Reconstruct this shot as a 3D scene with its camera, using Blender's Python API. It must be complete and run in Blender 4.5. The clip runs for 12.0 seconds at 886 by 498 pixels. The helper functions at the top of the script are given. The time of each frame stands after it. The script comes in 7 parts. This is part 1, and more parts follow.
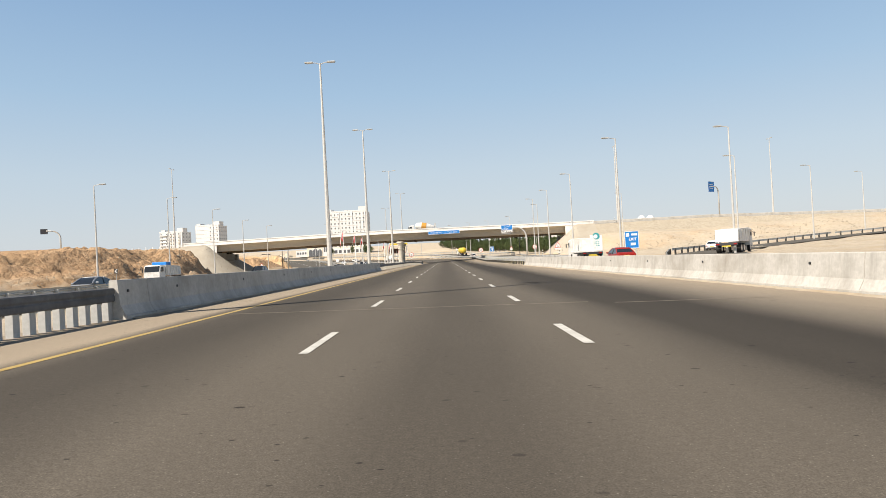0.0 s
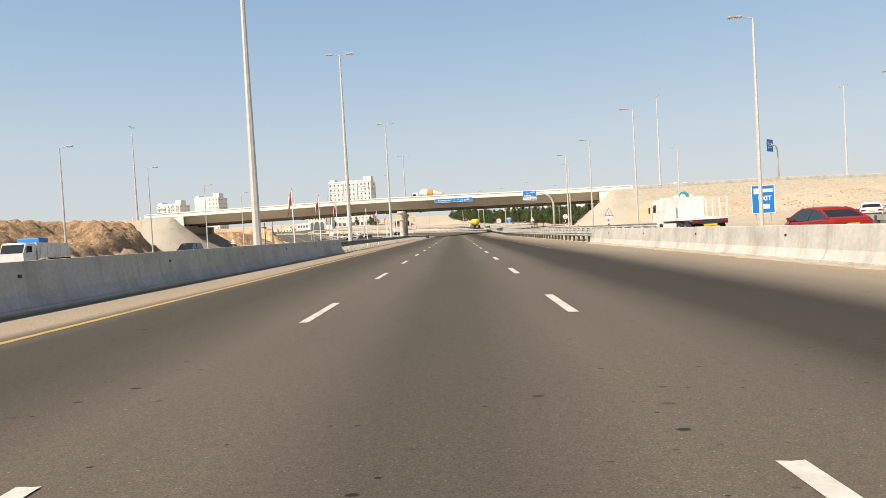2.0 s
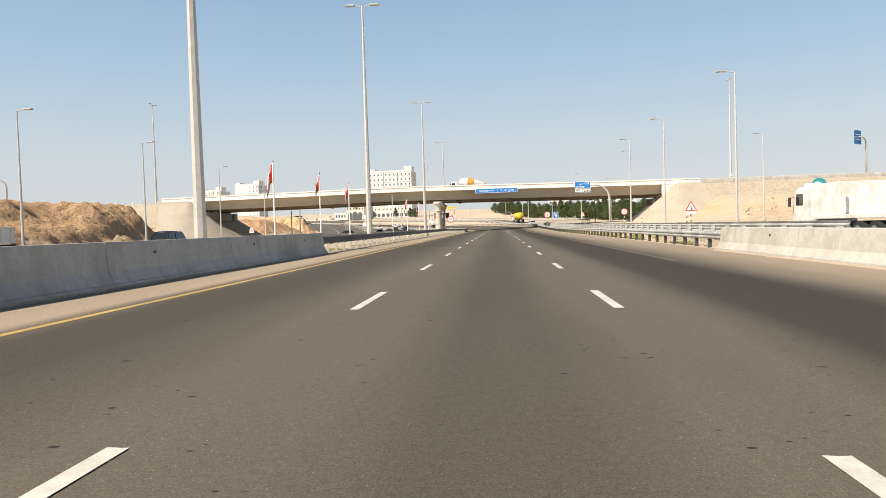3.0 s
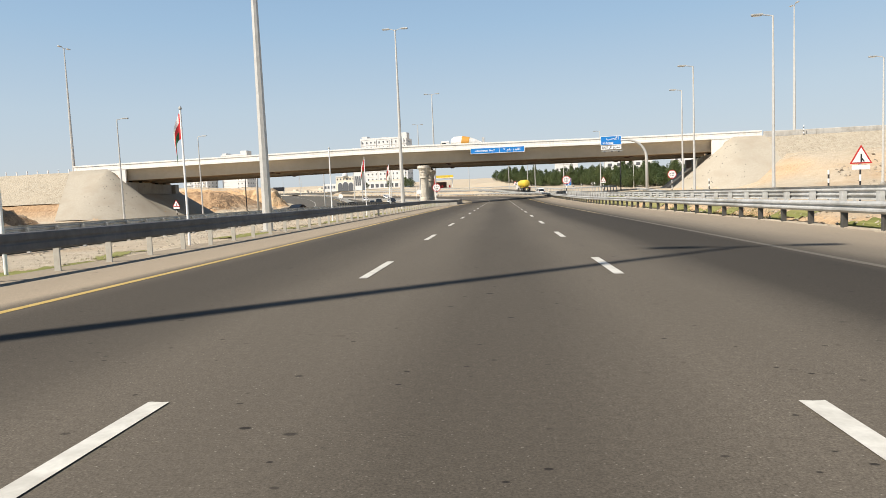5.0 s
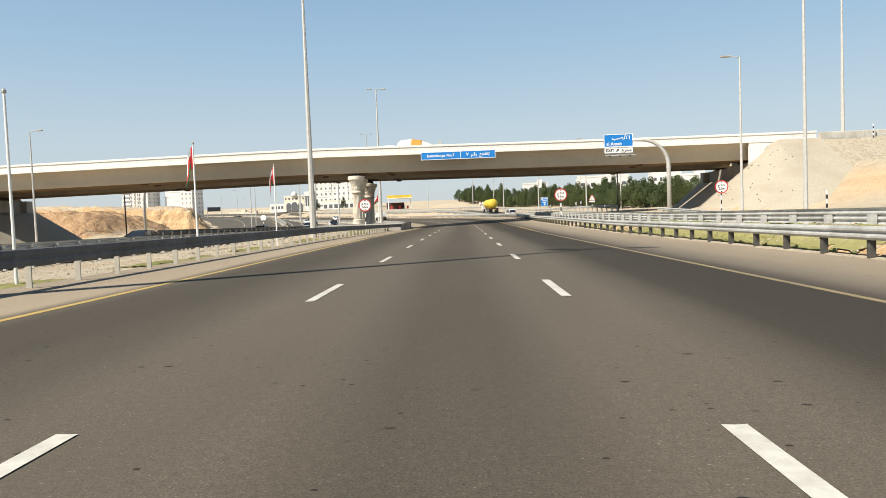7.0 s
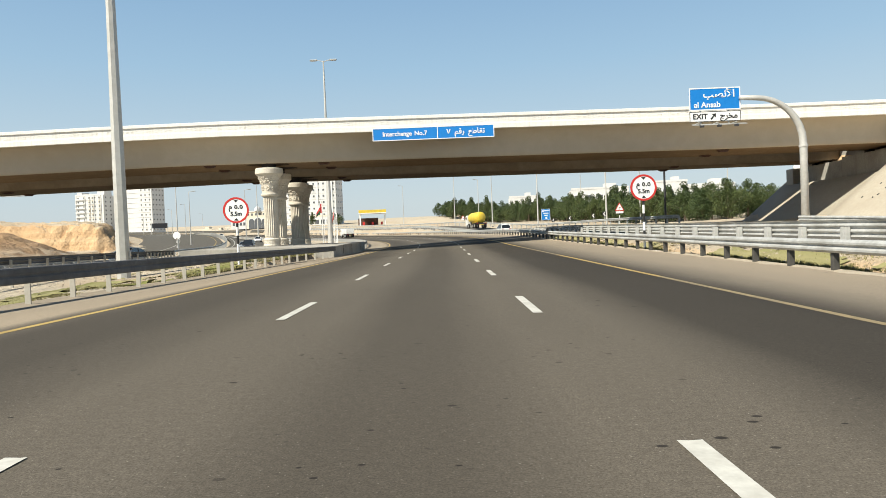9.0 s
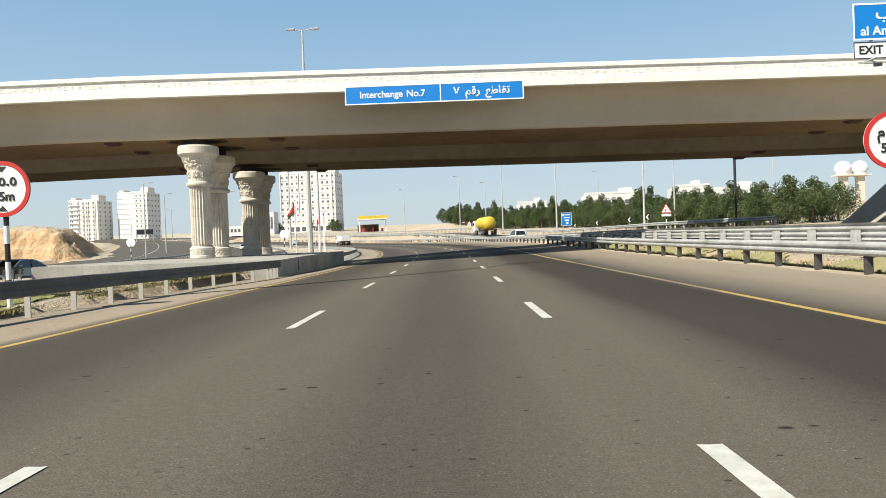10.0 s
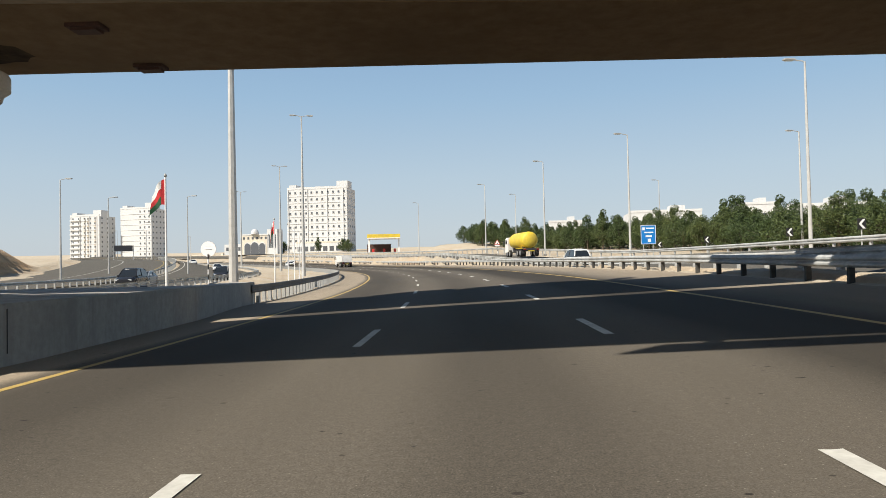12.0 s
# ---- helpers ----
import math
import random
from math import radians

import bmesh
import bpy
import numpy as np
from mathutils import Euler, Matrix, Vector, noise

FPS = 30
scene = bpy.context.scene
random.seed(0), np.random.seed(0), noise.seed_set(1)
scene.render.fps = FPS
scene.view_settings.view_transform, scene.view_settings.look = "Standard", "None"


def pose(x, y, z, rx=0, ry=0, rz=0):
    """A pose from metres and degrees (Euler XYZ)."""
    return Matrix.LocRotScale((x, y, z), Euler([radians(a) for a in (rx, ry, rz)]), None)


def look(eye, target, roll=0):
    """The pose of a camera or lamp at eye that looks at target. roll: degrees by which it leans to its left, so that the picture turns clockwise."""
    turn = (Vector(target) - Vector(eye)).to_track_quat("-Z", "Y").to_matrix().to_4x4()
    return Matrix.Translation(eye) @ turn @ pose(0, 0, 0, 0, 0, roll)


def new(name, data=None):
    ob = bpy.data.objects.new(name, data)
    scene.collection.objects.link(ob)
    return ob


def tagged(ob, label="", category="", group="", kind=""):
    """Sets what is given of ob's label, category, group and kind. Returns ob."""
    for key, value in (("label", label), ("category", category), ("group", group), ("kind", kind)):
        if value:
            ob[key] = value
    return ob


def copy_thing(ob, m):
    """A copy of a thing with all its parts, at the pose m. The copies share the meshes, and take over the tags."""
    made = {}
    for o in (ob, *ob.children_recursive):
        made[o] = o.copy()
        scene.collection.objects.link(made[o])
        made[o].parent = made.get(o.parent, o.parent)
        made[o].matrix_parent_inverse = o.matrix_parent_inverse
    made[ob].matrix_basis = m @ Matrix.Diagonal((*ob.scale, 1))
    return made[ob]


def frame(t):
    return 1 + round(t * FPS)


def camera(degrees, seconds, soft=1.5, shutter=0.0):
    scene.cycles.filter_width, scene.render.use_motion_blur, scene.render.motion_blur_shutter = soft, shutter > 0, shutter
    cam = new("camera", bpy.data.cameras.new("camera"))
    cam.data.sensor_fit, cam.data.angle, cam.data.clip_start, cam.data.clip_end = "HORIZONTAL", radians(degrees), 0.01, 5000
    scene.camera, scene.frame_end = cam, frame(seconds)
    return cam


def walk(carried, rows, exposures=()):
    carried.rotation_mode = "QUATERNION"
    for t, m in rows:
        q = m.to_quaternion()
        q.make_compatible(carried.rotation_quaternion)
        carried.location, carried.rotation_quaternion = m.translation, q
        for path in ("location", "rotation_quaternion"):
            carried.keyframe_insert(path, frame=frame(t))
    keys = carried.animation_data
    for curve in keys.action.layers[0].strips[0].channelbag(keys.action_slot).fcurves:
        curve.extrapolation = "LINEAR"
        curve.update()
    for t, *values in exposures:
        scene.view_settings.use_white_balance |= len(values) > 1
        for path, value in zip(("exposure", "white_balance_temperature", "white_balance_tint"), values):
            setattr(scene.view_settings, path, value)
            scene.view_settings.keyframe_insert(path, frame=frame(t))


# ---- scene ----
# camera: carried in a car along the middle lane; seconds, x, y, yaw, pitch, roll
cam = camera(66.77, 12.0, soft=0.6)
EYE = 1.165
ROWS = [
    (0.0, 0.051, -9.063, 0.204, 0.813, 3.045),
    (0.5, 0.209, -0.780, 0.628, -0.279, 4.130),
    (1.0, 0.333, 7.640, 0.213, -1.411, 4.414),
    (1.5, 0.360, 15.962, 0.475, -1.265, 3.902),
    (2.0, 0.314, 24.317, 1.141, -1.442, 3.231),
    (2.5, 0.272, 32.685, 3.317, -1.567, 2.773),
    (3.0, 0.219, 41.039, 4.686, -1.881, 1.729),
    (5.0, 0.201, 74.566, 4.843, -4.390, 2.421),
    (5.5, 0.149, 83.121, 3.842, -4.920, 2.155),
    (6.0, 0.252, 91.566, 3.486, -3.908, 2.365),
    (6.5, 0.340, 100.121, 2.490, -2.837, 2.326),
    (7.0, 0.419, 108.482, 1.741, -2.667, 2.166),
    (7.5, 0.534, 116.972, 0.447, -2.464, 2.196),
    (9.5, 0.550, 150.763, 0.092, -1.006, 2.270),
    (10.0, 0.464, 159.228, 0.433, -0.641, 2.138),
    (10.5, 0.320, 167.633, 0.631, 0.450, 1.951),
    (11.0, 0.205, 176.061, 0.824, 1.261, 1.699),
    (11.5, 0.001, 184.446, 1.267, 1.572, 1.579),
    (12.0, -0.196, 192.804, 2.067, 1.375, 1.227),
]
walk(cam, [(t, pose(x, y, EYE, 90 + pitch, roll, yaw)) for t, x, y, yaw, pitch, roll in ROWS],
     exposures=((0.0, 0.60, 7000, 11), (1.0, 0.54, 7150, 12), (1.5, 0.57, 7250, 12), (3.0, 0.62, 7300, 12), (4.8, 0.52, 6750, 9), (5.5, 0.57, 7100, 12), (6.5, 0.57, 6950, 8), (7.5, 0.57, 6950, 7), (9.5, 0.58, 6700, 4), (10.5, 0.56, 6600, 5), (12.0, 0.46, 6700, 8)))
DASH_STEP, DASH_LENGTH, DASH_START = 8.460, 2.21, -0.222

# ---- light ----
SUN_DIR = Vector((-0.735, -0.645, 1.0)).normalized()      # towards the sun
world = bpy.data.worlds.new("sky")
scene.world = world
world.use_nodes = True
wn = world.node_tree
sky = wn.nodes.new("ShaderNodeTexSky")
sky.sky_type = "NISHITA"
sky.sun_disc = False
sky.sun_elevation = math.asin(SUN_DIR.z)
sky.sun_rotation = math.atan2(SUN_DIR.x, SUN_DIR.y)
sky.altitude, sky.air_density, sky.dust_density, sky.ozone_density = 20, 1.0, 0.8, 1.5
wn.nodes["Background"].inputs["Strength"].default_value = 0.094
# desert haze: pale near the horizon, deep blue overhead
geo = wn.nodes.new("ShaderNodeTexCoord")
split = wn.nodes.new("ShaderNodeSeparateXYZ")
wn.links.new(geo.outputs["Generated"], split.inputs[0])
air = wn.nodes.new("ShaderNodeValToRGB")
for e, (p, c) in zip(air.color_ramp.elements, ((0.0, (4.25, 4.75, 5.4)), (1.0, (0.13, 0.32, 0.95)))):
    e.position, e.color = p, (*c, 1)
for p, c in ((0.05, (4.15, 4.78, 5.5)), (0.13, (3.7, 4.65, 5.65)), (0.24, (2.65, 4.0, 5.6)), (0.38, (1.75, 3.05, 5.0)), (0.6, (0.26, 0.62, 1.5))):
    k = air.color_ramp.elements.new(p)
    k.color = (*c, 1)
wn.links.new(split.outputs[2], air.inputs[0])
haze = wn.nodes.new("ShaderNodeMix")
haze.data_type = "RGBA"
haze.inputs["Factor"].default_value = 0.88
wn.links.new(sky.outputs["Color"], haze.inputs["A"])
wn.links.new(air.outputs[0], haze.inputs["B"])
wn.links.new(haze.outputs["Result"], wn.nodes["Background"].inputs["Color"])
sun_data = bpy.data.lights.new("sun", "SUN")
sun_data.energy, sun_data.angle, sun_data.color = 5.0, radians(0.6), (1.0, 0.94, 0.86)
sun = new("sun", sun_data)
sun.matrix_world = look(SUN_DIR * 200, (0, 0, 0))


# ---- materials ----
def nodes_of(name):
    m = bpy.data.materials.new(name)
    m.use_nodes = True
    nt = m.node_tree
    return m, nt, nt.nodes["Principled BSDF"]


def ramp_between(nt, fac, a, b, lo=0.3, hi=0.7):
    r = nt.nodes.new("ShaderNodeValToRGB")
    r.color_ramp.elements[0].position, r.color_ramp.elements[1].position = lo, hi
    r.color_ramp.elements[0].color, r.color_ramp.elements[1].color = (*a, 1), (*b, 1)
    nt.links.new(fac, r.inputs[0])
    return r.outputs[0]


def noise_tex(nt, vec, scale, detail=4.0, rough=0.6):
    n = nt.nodes.new("ShaderNodeTexNoise")
    n.inputs["Scale"].default_value, n.inputs["Detail"].default_value, n.inputs["Roughness"].default_value = scale, detail, rough
    nt.links.new(vec, n.inputs["Vector"])
    return n.outputs["Fac"]


def mix_rgb(nt, fac, a, b, mode="MIX"):
    m = nt.nodes.new("ShaderNodeMix")
    m.data_type, m.blend_type = "RGBA", mode
    for sock, v in ((m.inputs["Factor"], fac), (m.inputs["A"], a), (m.inputs["B"], b)):
        if isinstance(v, (int, float)):
            sock.default_value = v
        elif isinstance(v, tuple):
            sock.default_value = (*v, 1)
        else:
            nt.links.new(v, sock)
    return m.outputs["Result"]


def scaled(nt, vec, s):
    m = nt.nodes.new("ShaderNodeMapping")
    m.inputs["Scale"].default_value = s
    nt.links.new(vec, m.inputs["Vector"])
    return m.outputs["Vector"]


def bumped(nt, bsdf, height, strength, distance):
    b = nt.nodes.new("ShaderNodeBump")
    b.inputs["Strength"].default_value, b.inputs["Distance"].default_value = strength, distance
    nt.links.new(height, b.inputs["Height"])
    nt.links.new(b.outputs["Normal"], bsdf.inputs["Normal"])


def surface(name, a, b, fine=12.0, coarse=0.6, rough=0.8, metal=0.0, bump=0.2, depth=0.01, stain=None, streak=None, space="Object", spec=0.5):
    """A real surface: fine grain between two tones, broad stains, relief."""
    m, nt, bsdf = nodes_of(name)
    tc = nt.nodes.new("ShaderNodeTexCoord")
    vec = tc.outputs[space]
    grain = noise_tex(nt, vec, fine, 6.0, 0.65)
    col = ramp_between(nt, grain, a, b, 0.3, 0.7)
    broad = noise_tex(nt, vec, coarse, 5.0, 0.6)
    if stain:
        f = ramp_between(nt, broad, (0, 0, 0), (1, 1, 1), 0.45, 0.75)
        col = mix_rgb(nt, f, col, stain)
    if streak:
        down = noise_tex(nt, scaled(nt, vec, (2.2, 2.2, 0.12)), 1.0, 4.0, 0.7)
        f = ramp_between(nt, down, (0, 0, 0), (0.75, 0.75, 0.75), 0.5, 0.78)
        col = mix_rgb(nt, f, col, streak)
    nt.links.new(col, bsdf.inputs["Base Color"])
    bsdf.inputs["Roughness"].default_value, bsdf.inputs["Metallic"].default_value = rough, metal
    bsdf.inputs["Specular IOR Level"].default_value = spec
    if bump:
        bumped(nt, bsdf, grain, bump, depth)
    return m


def asphalt_material(name, tone, lanes=True):
    """Sun-bleached asphalt; U is the offset across the road, V the way along it, in metres."""
    m, nt, bsdf = nodes_of(name)
    uv = nt.nodes.new("ShaderNodeUVMap")
    uv.uv_map = "way"
    vec = uv.outputs["UV"]
    t = tone
    grit = noise_tex(nt, vec, 70.0, 3.0, 0.8)
    col = ramp_between(nt, grit, tuple(c * 0.5 for c in t), tuple(c * 1.55 for c in t), 0.3, 0.7)
    gravel = noise_tex(nt, vec, 17.0, 3.0, 0.7)
    col = mix_rgb(nt, 1.0, col, ramp_between(nt, gravel, (0.78, 0.78, 0.78), (1.0, 1.0, 1.0), 0.35, 0.65), "MULTIPLY")
    blotch = noise_tex(nt, scaled(nt, vec, (0.55, 0.12, 1)), 1.0, 6.0, 0.62)
    col = mix_rgb(nt, ramp_between(nt, blotch, (0, 0, 0), (0.6, 0.6, 0.6), 0.35, 0.75), col, tuple(c * 0.72 for c in t))
    chips = noise_tex(nt, vec, 48.0, 2.0, 0.5)
    col = mix_rgb(nt, ramp_between(nt, chips, (0, 0, 0), (0.45, 0.45, 0.45), 0.67, 0.73), col, (0.30, 0.275, 0.235))
    if lanes:
        sep = nt.nodes.new("ShaderNodeSeparateXYZ")
        nt.links.new(vec, sep.inputs[0])
        wob = noise_tex(nt, scaled(nt, vec, (0.3, 0.05, 1)), 1.0, 3.0, 0.5)
        add = nt.nodes.new("ShaderNodeMath")
        add.operation = "MULTIPLY_ADD"
        add.inputs[1].default_value, add.inputs[2].default_value = 0.9, -0.45
        nt.links.new(wob, add.inputs[0])
        off = nt.nodes.new("ShaderNodeMath")
        nt.links.new(sep.outputs[0], off.inputs[0])
        nt.links.new(add.outputs[0], off.inputs[1])
        rng = nt.nodes.new("ShaderNodeMapRange")
        rng.inputs["From Min"].default_value, rng.inputs["From Max"].default_value = -10.0, 10.0
        nt.links.new(off.outputs[0], rng.inputs["Value"])
        r = nt.nodes.new("ShaderNodeValToRGB")
        e = r.color_ramp.elements
        stops = ((-9.0, 3.9), (-6.0, 3.6), (-5.6, 1.35), (-5.0, 0.78), (-3.8, 0.76), (-2.9, 1.0), (-2.2, 1.3), (-1.0, 1.22), (-0.2, 0.88),
                 (0.6, 0.92), (1.4, 1.28), (2.5, 1.28), (3.1, 0.96), (3.6, 0.56), (5.3, 0.48), (5.8, 0.95), (6.4, 1.75), (7.6, 2.8), (9.5, 3.4))
        e[0].position, e[1].position = 0.0, 1.0
        for d, v in stops:
            k = e.new((d + 10) / 20)
            dust = max(0.0, v - 1.2)          # the hard shoulders are dusted with sand
            k.color = (v / 4, v / 4 * (1 - 0.02 * dust), v / 4 * (1 - 0.05 * dust), 1)
        e[0].color = e[1].color = (0.72, 0.70, 0.66, 1)
        nt.links.new(rng.outputs[0], r.inputs[0])
        col = mix_rgb(nt, 1.0, col, r.outputs[0], "MULTIPLY")
        col = mix_rgb(nt, 1.0, col, (4.0, 4.0, 4.0), "MULTIPLY")
    # dark spatters of oil and rubber, of three sizes
    for size, gate, lo, hi in ((1.5, 0.30, 0.05, 0.068), (2.4, 0.5, 0.055, 0.075), (5.0, 0.8, 0.07, 0.10)):
        v2 = nt.nodes.new("ShaderNodeTexVoronoi")
        v2.inputs["Scale"].default_value = size
        nt.links.new(scaled(nt, vec, (0.8, 1.25, 1)), v2.inputs["Vector"])
        spots = ramp_between(nt, v2.outputs["Distance"], (0.88, 0.88, 0.88), (0, 0, 0), lo, hi)
        chosen = ramp_between(nt, v2.outputs["Color"], (0, 0, 0), (1, 1, 1), 0.32, 0.42)
        where = ramp_between(nt, noise_tex(nt, vec, gate, 2.0, 0.5), (0, 0, 0), (1, 1, 1), 0.38, 0.52)
        both = mix_rgb(nt, 1.0, mix_rgb(nt, 1.0, spots, where, "MULTIPLY"), chosen, "MULTIPLY")
        col = mix_rgb(nt, both, col, (0.016, 0.014, 0.013))
    nt.links.new(col, bsdf.inputs["Base Color"])
    bsdf.inputs["Roughness"].default_value = 0.92
    bsdf.inputs["Specular IOR Level"].default_value = 0.16
    bumped(nt, bsdf, grit, 0.18, 0.004)
    return m


def plain(name, colour, rough=0.5, metal=0.0, grain=0.12, scale=18.0):
    lo = tuple(c * (1 - grain) for c in colour)
    hi = tuple(min(1.0, c * (1 + grain)) for c in colour)
    return surface(name, lo, hi, fine=scale, coarse=1.2, rough=rough, metal=metal, bump=0.03, depth=0.002)


def glass_material(name, tint=(0.02, 0.025, 0.03)):
    m, nt, bsdf = nodes_of(name)
    bsdf.inputs["Base Color"].default_value = (*tint, 1)
    bsdf.inputs["Roughness"].default_value = 0.06
    bsdf.inputs["Specular IOR Level"].default_value = 0.7
    return m


ASPHALT = asphalt_material("asphalt", (0.099, 0.086, 0.069))
ASPHALT_SIDE = asphalt_material("asphalt_side", (0.122, 0.113, 0.096), lanes=False)
PAINT_WHITE = surface("road_paint_white", (0.48, 0.47, 0.425), (0.64, 0.63, 0.575), fine=9, rough=0.7, bump=0.2, depth=0.004, stain=(0.30, 0.28, 0.24), coarse=1.5)
PAINT_YELLOW = surface("road_paint_yellow", (0.40, 0.275, 0.075), (0.50, 0.355, 0.115), fine=9, rough=0.7, bump=0.2, depth=0.004, stain=(0.32, 0.22, 0.075), coarse=0.8)
PAINT_WORN = surface("road_paint_worn", (0.17, 0.14, 0.10), (0.27, 0.215, 0.13), fine=5, rough=0.8, bump=0.1, depth=0.003, stain=(0.17, 0.15, 0.125), coarse=1.2)
PAINT_GHOST = surface("road_paint_worn_away", (0.085, 0.077, 0.062), (0.135, 0.118, 0.09), fine=7, rough=0.85, bump=0.1, depth=0.003, stain=(0.11, 0.10, 0.08), coarse=1.0)
PAINT_FADED = surface("road_paint_faded", (0.20, 0.158, 0.085), (0.31, 0.24, 0.125), fine=7, rough=0.8, bump=0.1, depth=0.003, stain=(0.17, 0.14, 0.095), coarse=1.0)
CONCRETE = surface("concrete", (0.33, 0.315, 0.285), (0.44, 0.42, 0.38), fine=7, coarse=0.5, rough=0.85, bump=0.15, depth=0.01, stain=(0.28, 0.265, 0.235), streak=(0.26, 0.245, 0.215), spec=0.25)
CONCRETE_WALL = surface("barrier_concrete", (0.42, 0.405, 0.37), (0.54, 0.52, 0.48), fine=9, coarse=0.7, rough=0.85, bump=0.2, depth=0.008, stain=(0.32, 0.295, 0.255), streak=(0.30, 0.285, 0.255), spec=0.25)
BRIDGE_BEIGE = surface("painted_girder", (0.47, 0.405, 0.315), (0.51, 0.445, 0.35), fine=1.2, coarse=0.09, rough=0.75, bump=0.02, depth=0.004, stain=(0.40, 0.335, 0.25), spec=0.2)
# the second deck's beige darkened; its shade is put into the colour
GIRDER_SHADED = surface("shaded_girder", (0.25, 0.20, 0.145), (0.32, 0.265, 0.20), fine=1.4, coarse=0.2, rough=0.8, bump=0.02, depth=0.004, stain=(0.2, 0.155, 0.11), spec=0.15)
# the girders' paint browned, so the colour holds the underside's shade
SOFFIT = surface("shade_browned_soffit", (0.19, 0.125, 0.07), (0.25, 0.175, 0.105), fine=2, coarse=0.18, rough=0.9, bump=0.05, depth=0.006, stain=(0.17, 0.115, 0.065), spec=0.1)
BRIDGE_WHITE = surface("painted_parapet", (0.72, 0.70, 0.655), (0.82, 0.80, 0.755), fine=6, coarse=0.5, rough=0.7, bump=0.06, depth=0.004, streak=(0.60, 0.57, 0.51))
STONE_CREAM = surface("carved_stone", (0.55, 0.50, 0.42), (0.69, 0.64, 0.55), fine=14, coarse=1.1, rough=0.8, bump=0.15, depth=0.006, stain=(0.41, 0.36, 0.29))
SHOTCRETE = surface("sprayed_concrete", (0.34, 0.305, 0.245), (0.42, 0.38, 0.31), fine=4, coarse=0.25, rough=0.9, bump=0.2, depth=0.03, stain=(0.33, 0.285, 0.22))


def pitching_material():
    """Rough stones of uneven tone set in mortar."""
    m, nt, bsdf = nodes_of("stone_pitching")
    vec = nt.nodes.new("ShaderNodeTexCoord").outputs["Object"]
    cells = nt.nodes.new("ShaderNodeTexVoronoi")
    cells.inputs["Scale"].default_value = 2.8
    nt.links.new(vec, cells.inputs["Vector"])
    joint = nt.nodes.new("ShaderNodeTexVoronoi")
    joint.feature = "DISTANCE_TO_EDGE"
    joint.inputs["Scale"].default_value = 2.8
    nt.links.new(vec, joint.inputs["Vector"])
    tone = ramp_between(nt, cells.outputs["Color"], (0.27, 0.235, 0.18), (0.47, 0.425, 0.345), 0.15, 0.85)
    tone = mix_rgb(nt, 0.35, tone, ramp_between(nt, noise_tex(nt, vec, 7.0, 5.0, 0.7), (0.20, 0.165, 0.12), (0.46, 0.40, 0.31)))
    edge_mask = ramp_between(nt, joint.outputs["Distance"], (1, 1, 1), (0, 0, 0), 0.02, 0.09)
    col = mix_rgb(nt, edge_mask, tone, (0.40, 0.35, 0.27))
    dusty = ramp_between(nt, noise_tex(nt, vec, 0.18, 4.0, 0.6), (0, 0, 0), (0.6, 0.6, 0.6), 0.42, 0.7)
    col = mix_rgb(nt, dusty, col, (0.43, 0.375, 0.29))
    nt.links.new(col, bsdf.inputs["Base Color"])
    bsdf.inputs["Roughness"].default_value = 0.92
    bsdf.inputs["Specular IOR Level"].default_value = 0.2
    bumped(nt, bsdf, joint.outputs["Distance"], 0.7, 0.18)
    return m


PITCHING = pitching_material()



